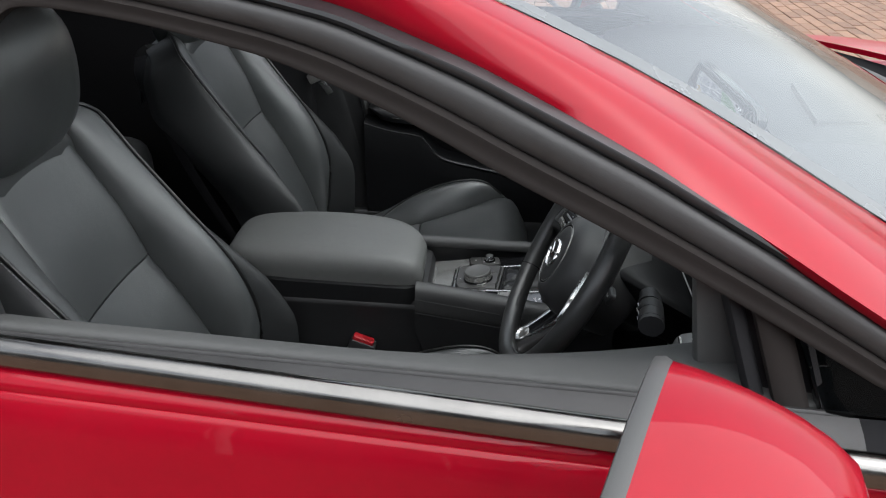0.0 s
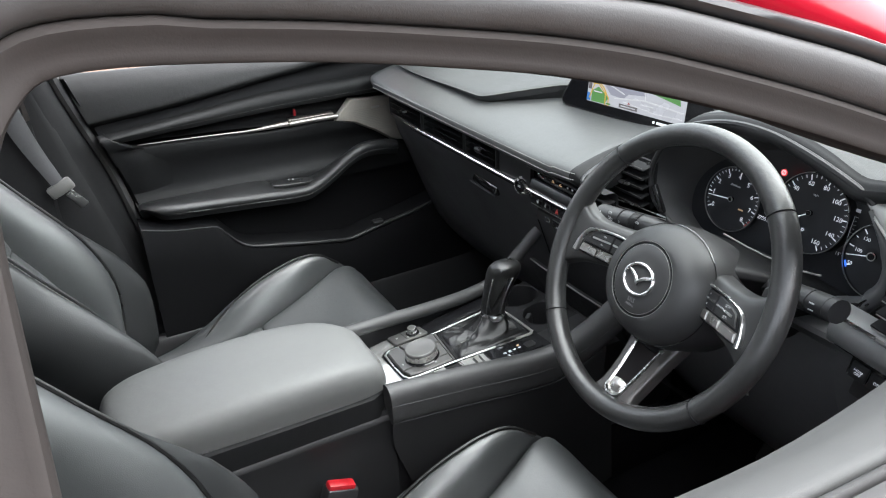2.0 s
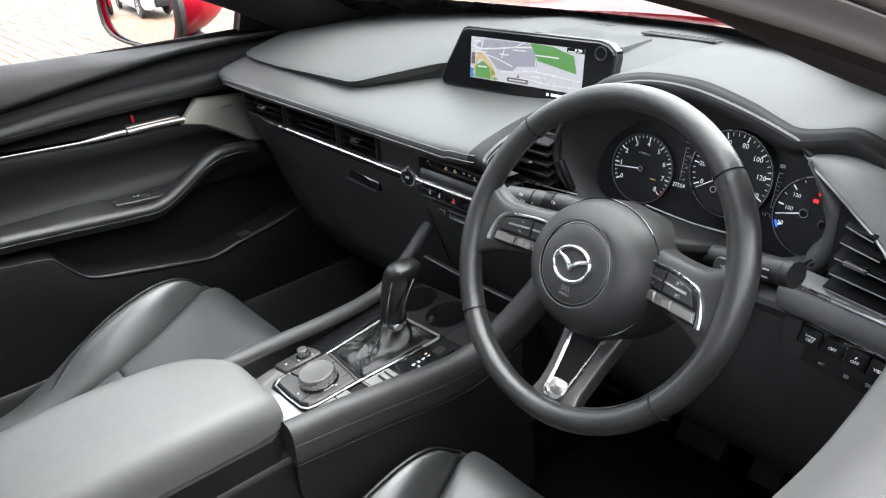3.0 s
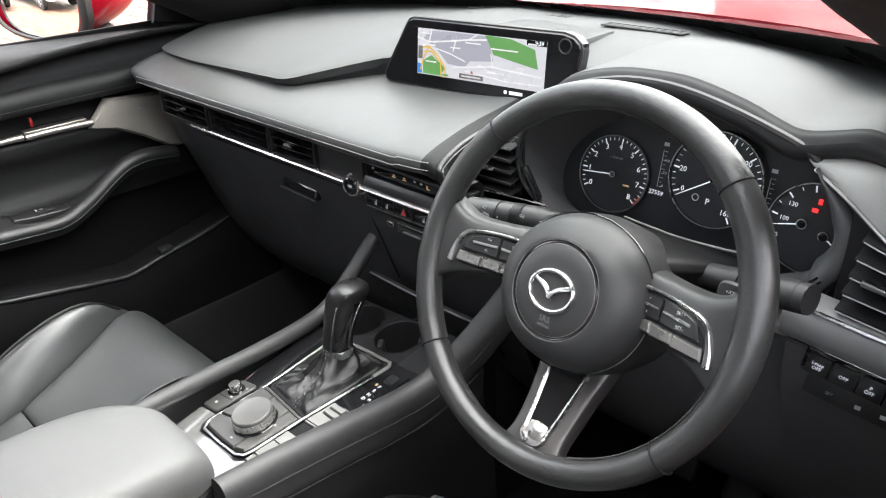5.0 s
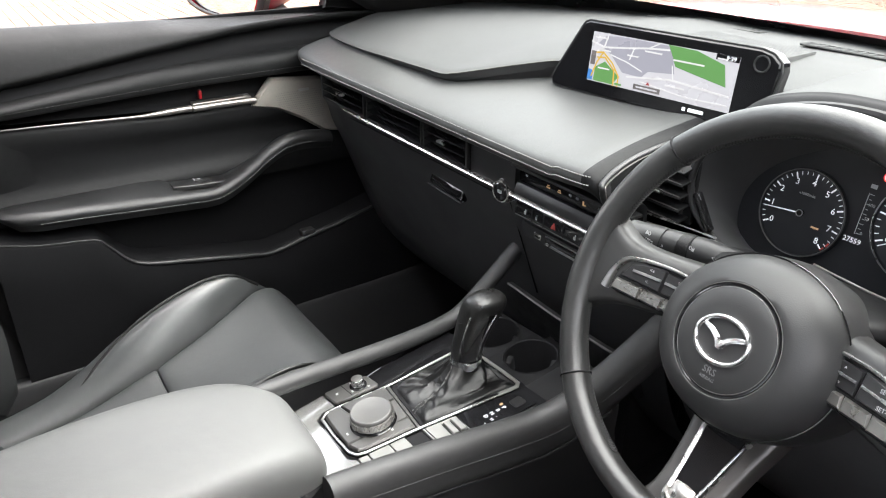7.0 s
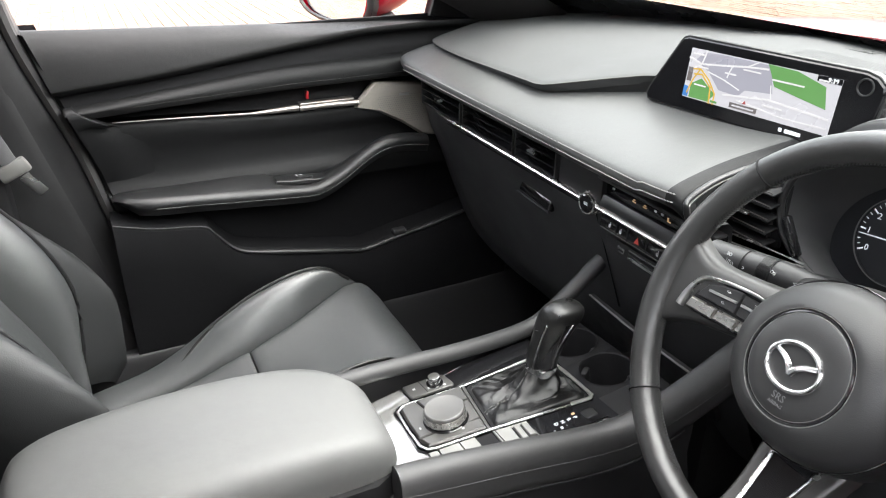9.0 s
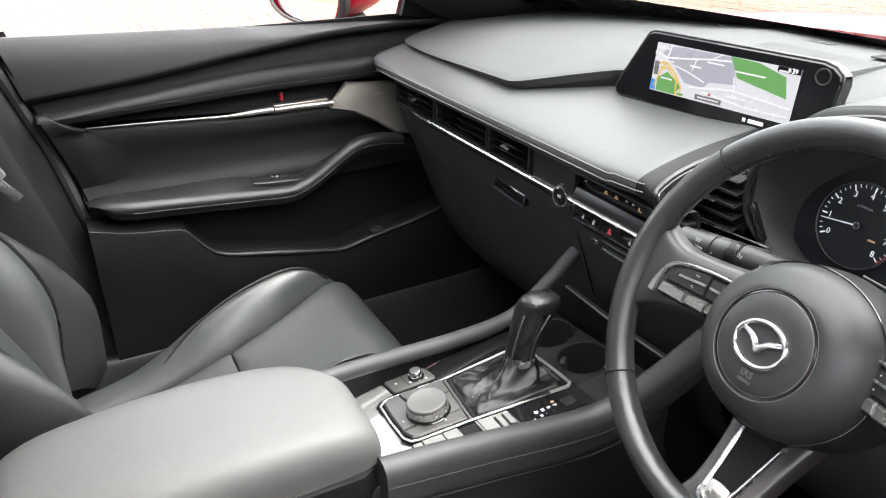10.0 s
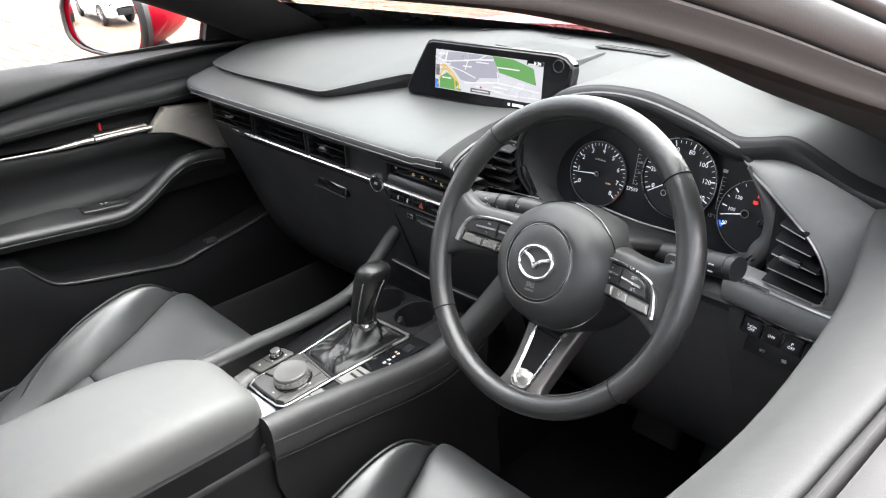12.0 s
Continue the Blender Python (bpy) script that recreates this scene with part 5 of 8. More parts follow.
# broad rounded rim of the shroud beside the driver's vent
g = Geo()
rows = []
rim_pts = spline([(a, 0.172, b) for a, b, c, d in PAIRS[11:19]], 4)
for k, p in enumerate(rim_pts):
    u = k / (len(rim_pts) - 1)
    w = curve_at([(0.0, 0.15), (0.12, 0.6), (0.28, 1.0), (0.72, 1.0), (0.88, 0.6), (1.0, 0.1)], u)
    q = (V((0.465, 0.172, 0.885)) - p).normalized()
    rows.append([p + q * (f * w) + V((0, dy, 0)) for f, dy in ((0.0, 0.010), (0.0008, -0.006), (0.005, -0.013), (0.012, -0.015), (0.018, -0.010), (0.022, 0.000), (0.0245, 0.018))])
g.grid([spline(r, 3) for r in rows])
part("shroud_rim", g, SHROUD, dash, "broad rounded rim of the instrument shroud", 60)
for x, z, a in ((0.5135, 0.8335, 24), (0.5260, 0.8435, 52)):
    part("rim_button", box(Geo(), (x, 0.160, z), (0.0150, 0.006, 0.0075), 0.002, Euler((0, radians(-a), 0)).to_matrix()), GLOSS, dash, "small black button on the shroud rim")

# front face under the pad
rows = []
sec = [(0.10, 0.862), (0.125, 0.856), (0.128, 0.806), (0.131, 0.794), (0.138, 0.780), (0.148, 0.745), (0.168, 0.70), (0.205, 0.60), (0.25, 0.50), (0.33, 0.40), (0.42, 0.33)]
for x in (-0.70, -0.65, -0.5, -0.3, -0.1, 0.16):
    rows.append([(x, y + (0.05 if x < -0.66 else 0.0), z) for y, z in sec])
g = Geo()
g.grid(patch(rows, 2, 3))
part("fascia", g, FASCIA, dash, "hard black lower fascia", 50)
# chrome strip across the fascia
g = Geo()
rows = []
for x in np.linspace(-0.60, 0.15, 24):
    k = max(0.0, (-0.52 - x) / 0.08)
    z = 0.8015 + 0.022 * k * k
    rows.append([(x, 0.124 + 0.01 * k, z + 0.005), (x, 0.111 + 0.012 * k, z + 0.004), (x, 0.1085 + 0.012 * k, z), (x, 0.112 + 0.012 * k, z - 0.004), (x, 0.126 + 0.01 * k, z - 0.0055)])
g.grid(rows)
part("chrome_strip", g, BRIGHT, dash, "slim chrome strip along the fascia", 70)


def air_vent(x0, x1, z0, z1, y, n, bars, knob=True, edge=False, rim=True):
    vent = part("air_vent", box(Geo(), ((x0 + x1) / 2, y + 0.020, (z0 + z1) / 2), (x1 - x0, 0.006, z1 - z0), 0.001), MATTE, dash, "slatted black air vent")
    for k in range(n):
        z = z0 + (z1 - z0) * (k + 0.5) / n
        part("slat", box(Geo(), ((x0 + x1) / 2, y + 0.006, z), (x1 - x0 - 0.004, 0.020, 0.0022), 0.0009, Euler((radians(12), 0, 0)).to_matrix()), MATTE if edge else GLOSS, vent)
        if edge:
            part("slat_edge", tube(Geo(), [(x0 + 0.002, y - 0.0045, z + 0.0015), (x1 - 0.002, y - 0.0045, z + 0.0015)], 0.0006, 6), GUNMETAL, vent, "thin light edge of the slat")
    for k in range(bars):
        x = x0 + (x1 - x0) * (k + 0.5) / bars
        part("vane", box(Geo(), (x, y + 0.016, (z0 + z1) / 2), (0.0015, 0.008, z1 - z0 - 0.004), 0.0005), HARD, vent)
    for z, h in ((z0, 0.003), (z1, 0.003)) if rim else ():
        part("vent_rim", box(Geo(), ((x0 + x1) / 2, y + 0.006, z), (x1 - x0, 0.016, h), 0.001), HARD, vent)
    for x in (x0, x1) if rim else ():
        part("vent_rim", box(Geo(), (x, y + 0.006, (z0 + z1) / 2), (0.004, 0.018, z1 - z0), 0.001), HARD, vent)
    if knob:
        part("vent_tab", box(Geo(), ((x0 + x1) / 2, y - 0.006, (z0 + z1) / 2), (0.022, 0.008, 0.004), 0.0015), SATIN, vent, "satin metal tab")


air_vent(-0.600, -0.444, 0.808, 0.856, 0.110, 4, 6)
air_vent(-0.432, -0.264, 0.808, 0.856, 0.110, 4, 5, knob=False)
air_vent(-0.2555, -0.1465, 0.808, 0.856, 0.110, 4, 4)
# blank field beside the vents
part("fascia_inlay", box(Geo(), (-0.094, 0.117, 0.831), (0.098, 0.010, 0.050), 0.002), HARD, dash, "plain black inlay")
# glovebox handle and lid seam
g = Geo()
box(g, (-0.252, 0.152, 0.737), (0.090, 0.014, 0.020), 0.005, Euler((radians(-18), radians(4), 0)).to_matrix())
part("glovebox_handle", g, GLOSS, dash, "black glovebox release handle")
g = Geo()
tube(g, [(-0.300, 0.142, 0.730), (-0.205, 0.142, 0.727)], 0.0013, 6)
part("handle_edge", g, HARD, dash)
g = Geo()
tube(g, [(-0.60, 0.138, 0.776), (-0.085, 0.138, 0.776), (-0.085, 0.20, 0.61)], 0.0012, 6)
part("glovebox_seam", g, MATTE, dash, "dark seam round the glovebox lid")

# climate controls
clim = part("climate_panel", box(Geo(), (0.055, 0.124, 0.832), (0.20, 0.010, 0.022), 0.002), GLOSS, dash, "gloss black climate display")
part("display_frame", box(Geo(), (0.055, 0.114, 0.8455), (0.206, 0.018, 0.004), 0.0015), HARD, clim)
part("climate_buttons", box(Geo(), (0.055, 0.1195, 0.8115), (0.20, 0.016, 0.0165), 0.002, Euler((radians(-20), 0, 0)).to_matrix()), SWITCH, dash, "row of satin black buttons")
part("control_panel", box(Geo(), (0.055, 0.1195, 0.7870), (0.196, 0.014, 0.0185), 0.002, Euler((radians(-10), 0, 0)).to_matrix()), GLOSS, dash, "row of gloss black buttons")
part("panel_edge", box(Geo(), (0.055, 0.1145, 0.7770), (0.196, 0.003, 0.0014), 0.0005), DARKSATIN, dash)
for x in (-0.008, 0.014, 0.050, 0.090):
    part("button_gap", box(Geo(), (x, 0.1118, 0.7870), (0.0008, 0.002, 0.017), 0.0), MATTE, dash)
part("media_shelf", box(Geo(), (0.055, 0.138, 0.7560), (0.19, 0.03, 0.020), 0.002), HARD, dash, "black ledge with sockets")
part("ledge_strip", box(Geo(), (0.058, 0.1225, 0.7505), (0.10, 0.0025, 0.0030), 0.001), SATIN, dash, "satin edge strip")
part("ledge_slot", box(Geo(), (0.058, 0.1230, 0.7565), (0.10, 0.0025, 0.0080), 0.001), GLOSS, dash, "dark slot")
part("ledge_strip", box(Geo(), (0.058, 0.1225, 0.7615), (0.10, 0.0020, 0.0014), 0.0005), DARKSATIN, dash)
g = Geo()
box(g, (-0.006, 0.1222, 0.7560), (0.014, 0.002, 0.0075), 0.0008)
part("usb_socket", g, SATIN, dash, "metal socket")
part("socket_mouth", box(Geo(), (-0.006, 0.1212, 0.7555), (0.010, 0.001, 0.0030), 0.0002), MATTE, dash)
m = pose(-0.069, 0.122, 0.801, 90, 0, 8)
g = Geo()
lathe(g, [(0.0165, -0.004), (0.0165, 0.010), (0.0155, 0.014), (0.0145, 0.0165), (0.0125, 0.0165), (0.012, 0.015)], 40, m)
dial = part("climate_dial", g, BRIGHT, dash, "knurled chrome climate dial")
g = Geo()
for k in range(40):
    a = 2 * math.pi * k / 40
    tube(g, [m @ V((0.0166 * math.cos(a), 0.0166 * math.sin(a), -0.002)), m @ V((0.0166 * math.cos(a), 0.0166 * math.sin(a), 0.010))], 0.0006, 4)
part("knurl", g, SATIN, dial)
g = Geo()
lathe(g, [(0.0135, 0.012), (0.0132, 0.0160), (0.011, 0.0178), (0.0005, 0.0180)], 28, m)
part("dial_face", g, GLOSS, dial)
part("dial_mark", box(Geo(), m @ V((0, 0.001, 0.0181)), (0.009, 0.0006, 0.004), 0), GREY_MARK, dial)


def flat_mark(geo, x, y, z, w, h):
    return box(geo, (x, y, z), (w, 0.0006, h), 0)


for x in (-0.030, 0.050, 0.062):
    part("display_mark", flat_mark(Geo(), x, 0.1186, 0.833, 0.004, 0.0025), GREY_MARK, dash)
for x in (0.011, 0.031):
    g = Geo()
    flat_mark(g, x, 0.1186, 0.8302, 0.0065, 0.0014)
    flat_mark(g, x, 0.1186, 0.8328, 0.0038, 0.0012)
    part("display_symbol", g, AMBER_MARK, dash, "amber display symbol")
g = Geo()
flat_mark(g, 0.0725, 0.1186, 0.8305, 0.0022, 0.0052)
flat_mark(g, 0.0752, 0.1186, 0.8285, 0.0035, 0.0013)
part("display_symbol", g, AMBER_MARK, dash, "amber display symbol")
text("A/C", 0.005, pose(0.100, 0.1186, 0.832, 90), GREY_MARK, dash)
for x, w in ((-0.017, "o"), (0.022, "-"), (0.041, "+")):
    text(w, 0.0055, pose(x, 0.1118, 0.8105, 70), GREY_MARK, dash)
g = Geo()
plate(g, [(-0.0044, -0.0038), (0.0044, -0.0038), (0, 0.0048)], 0, 0.0006, pose(0.0325, 0.1121, 0.7872, 80))
part("hazard_mark", g, HAZARD, dash, "red hazard triangle")
for x in (-0.022, 0.000, 0.070):
    g = Geo()
    box(g, (x, 0.1121, 0.7855), (0.0036, 0.0006, 0.0045), 0.0)
    box(g, (x + 0.0012, 0.1121, 0.7895), (0.0012, 0.0006, 0.0025), 0.0)
    part("button_mark", g, GREY_MARK, dash)

# vents beside the wheel
g = Geo()
loop = spline([(0.118, 0.112, 0.838), (0.131, 0.096, 0.850), (0.1375, 0.082, 0.866), (0.1385, 0.0765, 0.880), (0.1360, 0.080, 0.8850), (0.1345, 0.096, 0.8930), (0.134, 0.120, 0.9010), (0.134, 0.150, 0.9065), (0.137, 0.186, 0.912), (0.144, 0.215, 0.920)], 4)
tube(g, loop, 0.0034, 10)
part("vent_surround", g, SWITCH, dash, "smooth black vent surround", 60)
g = Geo()
tube(g, [p + V((0.0030, 0.0022, -0.0016)) for p in loop], 0.0007, 6)
part("surround_edge", g, DARKSATIN, dash, "fine light edge of the surround")
g = Geo()
g.grid([[p, p + V((-0.001, 0.010, -0.004)), p * 0.5 + V((0.114, max(p.y + 0.03, 0.172), p.z - 0.008)) * 0.5, V((0.112, max(p.y + 0.03, 0.172), p.z - 0.010))] for p in loop])
part("vent_funnel", g, HARD, dash, "dark funnel round the vent", 60)
air_vent(0.110, 0.181, 0.830, 0.902, 0.156, 5, 3, edge=True, rim=False)
part("shroud_button", box(Geo(), (0.2005, 0.166, 0.855), (0.011, 0.007, 0.044), 0.003, Euler((0, radians(-32), 0)).to_matrix()), GLOSS, dash, "slim black button on the shroud edge")
g = Geo()
tube(g, spline([(0.112, 0.150, 0.833), (0.176, 0.151, 0.8375), (0.232, 0.151, 0.8405)], 5), 0.0011, 6)
part("vent_trim", g, SATIN, dash, "satin trim line under the vent")
g = Geo()
tube(g, spline([(0.108, 0.150, 0.822), (0.18, 0.150, 0.8300), (0.234, 0.150, 0.8380)], 5), 0.0007, 6)
part("vent_trim", g, DARKSATIN, dash, "fine trim line under the vent")
# highlight along the column shroud's top edge, added as a thin satin tube
g = Geo()
tube(g, spline([(0.335, 0.150, 0.8560), (0.357, 0.150, 0.8540), (0.394, 0.150, 0.8515), (0.4316, 0.150, 0.8525), (0.4565, 0.150, 0.8542), (0.475, 0.152, 0.857)], 5), 0.0012, 8)
part("lit_shroud_edge", g, DARKSATIN, dash, "satin line standing for the lit top edge of the column shroud")
# Pod plastic made pale to stand for light from the driver's window.
POD_LIT = material("lightened_pod_plastic", (0.19, 0.188, 0.184), 0.5, grain=0.3, grain_size=0.0011, vary=0.1, vary_size=0.1)
# pod and vent on the driver's side
POD = [(0.488, 0.184, 0.953), (0.540, 0.172, 0.958), (0.590, 0.168, 0.950), (0.635, 0.168, 0.930), (0.665, 0.170, 0.900), (0.680, 0.172, 0.865), (0.685, 0.172, 0.828), (0.68, 0.165, 0.80)]
INN = [(0.505, 0.172, 0.945), (0.538, 0.150, 0.935), (0.563, 0.142, 0.920), (0.590, 0.138, 0.900), (0.607, 0.136, 0.88), (0.617, 0.134, 0.858), (0.618, 0.134, 0.836), (0.608, 0.134, 0.830)]
po, pi = spline(POD, 3), spline(INN, 3)
rows = []
for a, b in zip(po, pi):
    out = (a - b).normalized()
    rows.append([a + out * 0.01 + V((0, 0.05, -0.01)), a + V((0, 0.006, 0)), a * 0.9 + b * 0.1 + V((0, -0.004, 0.001)), (a + b) / 2 + V((0, -0.008, 0.002)), b + V((0, -0.004, 0)), b + V((0, 0.012, -0.002))])
g = Geo()
g.grid([spline(r, 3) for r in rows])
part("vent_pod", g, POD_LIT, dash, "soft pod round the driver's vent, window light put into its grey", 60)
g = Geo()
tube(g, [p + V((0, -0.005, -0.001)) for p in pi], 0.0018, 6)
part("pod_trim", g, DARKSATIN, dash, "bright trim line round the vent")
g = Geo()
box(g, (0.582, 0.165, 0.868), (0.080, 0.02, 0.11), 0.01)
part("vent_housing", g, MATTE, dash)
for k in range(5):
    z = 0.838 + 0.017 * k
    x0, x1 = 0.553 + 0.002 * k, 0.616 - 0.0085 * max(0, k - 1)
    part("slat_edge", tube(Geo(), [(x0 + 0.002, 0.1285, z + 0.001), (x1 - 0.002, 0.1285, z - 0.007)], 0.0007, 6), DARKSATIN, dash, "thin light edge of the slat")
    part("vent_slat", box(Geo(), ((x0 + x1) / 2, 0.140, z), (x1 - x0, 0.022, 0.0025), 0.001, Euler((radians(12), radians(8), 0)).to_matrix()), MATTE, dash)
for x, z1 in ((0.570, 0.905), (0.586, 0.899), (0.602, 0.884)):
    part("vane", box(Geo(), (x, 0.151, (0.832 + z1) / 2), (0.0015, 0.008, z1 - 0.832), 0.0005), HARD, dash)
part("vent_tab", box(Geo(), (0.580, 0.126, 0.872), (0.022, 0.008, 0.005), 0.0015, Euler((0, radians(8), 0)).to_matrix()), SATIN, dash, "satin metal tab")
rows = []
for x in np.linspace(0.515, 0.66, 8):
    dz = -0.10 * (x - 0.515)
    rows.append(spline([(x, 0.150, 0.842 + dz), (x, 0.128, 0.838 + dz), (x, 0.120, 0.825 + dz), (x, 0.122, 0.806 + dz), (x, 0.135, 0.798 + dz), (x, 0.150, 0.792 + dz), (x, 0.155, 0.735 + dz), (x, 0.19, 0.66), (x, 0.26, 0.52), (x, 0.38, 0.36)], 2))
g = Geo()
g.grid([r[:11] for r in rows])
part("vent_shelf", g, PANEL_LIT, dash, "rounded bar below the vent, window light put into its grey", 50)
g = Geo()
g.grid([r[10:] for r in rows])
part("lower_panel", g, KNEE, dash, "hard black panel below the switches", 50)
for z, y in ((0.836, 0.1245), (0.800, 0.131)):
    g = Geo()
    tube(g, [(0.520, y, z), (0.585, y - 0.001, z - 0.0065), (0.65, y, z - 0.013)], 0.0022, 6)
    part("panel_trim", g, SATIN, dash, "thin satin trim line")
pan = part("switch_panel", box(Geo(), (0.582, 0.148, 0.771), (0.095, 0.016, 0.026), 0.003, Euler((radians(-8), radians(6), 0)).to_matrix()), GLOSS, dash, "panel of four driver's switches")
for k, w in enumerate(("i-stop\nOFF", "OFF", "P\nOFF", "VIEW")):
    x = 0.549 + 0.0225 * k
    part("switch", box(Geo(), (x, 0.1415, 0.7735 - 0.0023 * k), (0.0205, 0.008, 0.020), 0.0015, Euler((radians(-8), radians(6), 0)).to_matrix()), SWITCH, pan)
    text(w, 0.0046, pose(x, 0.1366, 0.774 - 0.0023 * k, 82, 6, 0), WHITE_MARK, pan)
row2 = part("switch_panel", box(Geo(), (0.582, 0.152, 0.744), (0.085, 0.014, 0.022), 0.003, Euler((radians(-8), radians(6), 0)).to_matrix()), SWITCH, dash, "second row of switches")
text("SET", 0.0042, pose(0.562, 0.1435, 0.746, 82, 6, 0), GREY_MARK, row2)
for x in (0.587, 0.608):
    part("switch_mark", box(Geo(), (x, 0.1438, 0.743), (0.005, 0.0006, 0.004), 0), GREY_MARK, row2)
# steering column and knee panel
COLUMN = material("column_plastic", (0.008, 0.008, 0.0085), 0.55, spec=0.2, grain=0.3, grain_size=0.001, vary=0.12, vary_size=0.1)
g = Geo()
rows = []
for y, w, zt in ((0.045, 0.050, 0.876), (0.06, 0.070, 0.877), (0.10, 0.096, 0.868), (0.14, 0.108, 0.852), (0.18, 0.115, 0.832), (0.24, 0.115, 0.80)):
    c = 0.365
    rows.append([(c - w, y, zt - 0.012), (c - w * 0.82, y, zt - 0.003), (c, y, zt + 0.004), (c + w * 0.82, y, zt - 0.003), (c + w, y, zt - 0.012), (c + w * 0.97, y, zt - 0.022), (c + w * 0.72, y, zt - 0.072), (c + w * 0.45, y, zt - 0.098), (c - w * 0.45, y, zt - 0.098), (c - w * 0.72, y, zt - 0.072), (c - w * 0.97, y, zt - 0.022)])
g.grid(patch([r + [r[0]] for r in rows], 3, 3), cap=True)
part("column_cover", g, COLUMN, dash, "black steering column cover", 60)
g = Geo()
rows = []
for x in (0.16, 0.26, 0.36, 0.46, 0.53):
    rows.append([(x, 0.185, 0.785), (x, 0.178, 0.76), (x, 0.185, 0.70), (x, 0.22, 0.60), (x, 0.29, 0.48), (x, 0.40, 0.36)])
g.grid(patch(rows, 2, 3))
part("knee_panel", g, KNEE, dash, "hard black panel under the wheel", 50)
g = Geo()
rows = [[(x, 0.20, 0.80), (x, 0.150, 0.792), (x, 0.158, 0.772), (x, 0.19, 0.755)] for x in (0.16, 0.26, 0.36, 0.46, 0.54)]
g.grid(patch(rows, 2, 3))
part("cluster_ledge", g, KNEE, dash, "ledge below the instruments", 50)
# slotted vents along the windscreen and the mesh speaker cover
for x0, y0, x1, y1, z, n_ in ((-0.22, 0.535, -0.02, 0.548, 0.969, 12), (0.075, 0.503, 0.205, 0.500, 0.974, 10)):
    a, b = V((x0, y0, z)), V((x1, y1, z))
    g = Geo()
    q = (b - a).normalized()
    n = V((-q.y, q.x, 0)) * 0.009
    g.add([a - n, b - n, b + n, a + n], [(0, 1, 2, 3)])
    g.add([a - n + V((0, 0, -0.006)), b - n + V((0, 0, -0.006)), b + n + V((0, 0, -0.006)), a + n + V((0, 0, -0.006))], [(3, 2, 1, 0)])
    dv = part("demister_vent", g, MATTE, dash, "black slotted demister vent")
    for k in range(n_ + 1):
        p = a + (b - a) * k / n_
        part("vane", tube(Geo(), [p - n, p + n + q * 0.003], 0.0016, 6), SOFT, dv)
    part("vent_edge", tube(Geo(), [a - n, b - n], 0.0016, 6), SOFT, dv)
    part("vent_edge", tube(Geo(), [a + n, b + n], 0.0016, 6), SOFT, dv)
SM = pose(0.035, 0.440, 0.9725, 0, 0, -3)
g = Geo()
plate(g, [(-0.115, -0.035), (0.085, -0.050), (0.078, 0.030), (0.02, 0.040), (-0.095, 0.030)], -0.008, 0.0012, SM, 0.0008)
sc = part("speaker_cover", g, SOFT, dash, "flush mesh cover of the centre speaker")
g = Geo()
for i in range(34):
    for j in range(13):
        x, y = -0.095 + i * 0.0050 + (j % 2) * 0.0025, -0.030 + j * 0.0050
        g.add([SM @ V((x + dx, y + dy, 0.0016)) for dx, dy in ((-0.0013, -0.0013), (0.0013, -0.0013), (0.0013, 0.0013), (-0.0013, 0.0013))], [(0, 1, 2, 3)])
part("mesh_holes", g, HARD, sc)

# pedals
for x, w in ((0.30, 0.09), (0.42, 0.055)):
    ped = thing("pedal", (x, 0.42, 0.30), "black rubber pedal in the dark footwell", "pedal", "pedals")
    part("pad", box(Geo(), (x, 0.44, 0.32), (w, 0.02, 0.07), 0.006, Euler((radians(-35), 0, 0)).to_matrix()), TYRE, ped)
    part("arm", tube(Geo(), [(x, 0.45, 0.34), (x, 0.50, 0.55)], 0.008, 8), HARD, ped)


# ---- centre display ----
SD = pose(0.0456, 0.2522, 0.9646, 84, 0, 5.5)
disp = thing("centre_display", (0, 0, 0), "wide black screen on the dashboard showing a street map", "screen", m=SD)
g = Geo()
o = [(-0.124, 0.036), (-0.120, 0.041), (-0.112, 0.0435), (0.124, 0.0435), (0.138, 0.040), (0.148, 0.032), (0.150, 0.022), (0.144, -0.032), (0.136, -0.044), (0.122, -0.0485), (-0.152, -0.0485), (-0.162, -0.046), (-0.1655, -0.038), (-0.160, -0.026)]
plate(g, o, -0.016, 0.004, None, 0.003)
part("housing", g, SCREEN_BLACK, disp, "glossy black bezel")
g = Geo()
tube(g, [(x * 1.0, y, 0.001) for x, y in o], 0.0016, 6, close=True)
part("edge", g, HARD, disp, "thin dark edge")
X0, X1, Y0, Y1 = -0.1027, 0.1027, -0.0307, 0.0307


def on_screen(name, pts, mat, h=0.0046, label=""):
    g = Geo()
    plate(g, [(X0 + u * (X1 - X0), Y0 + v * (Y1 - Y0)) for u, v in pts], h - 0.0004, h)
    return part(name, g, mat, disp, label)


def on_line(name, pts, w, mat, h):
    g = Geo()
    q = [(X0 + u * (X1 - X0), Y0 + v * (Y1 - Y0)) for u, v in pts]
    for a, b in zip(q, q[1:]):
        d = V((b[0] - a[0], b[1] - a[1]))
        n = V((-d.y, d.x)).normalized() * w / 2
        e = d.normalized() * w * 0.3
        plate(g, [(a[0] + n.x - e.x, a[1] + n.y - e.y), (b[0] + n.x + e.x, b[1] + n.y + e.y), (b[0] - n.x + e.x, b[1] - n.y + e.y), (a[0] - n.x - e.x, a[1] - n.y - e.y)], h - 0.0003, h)
    return part(name, g, mat, disp)


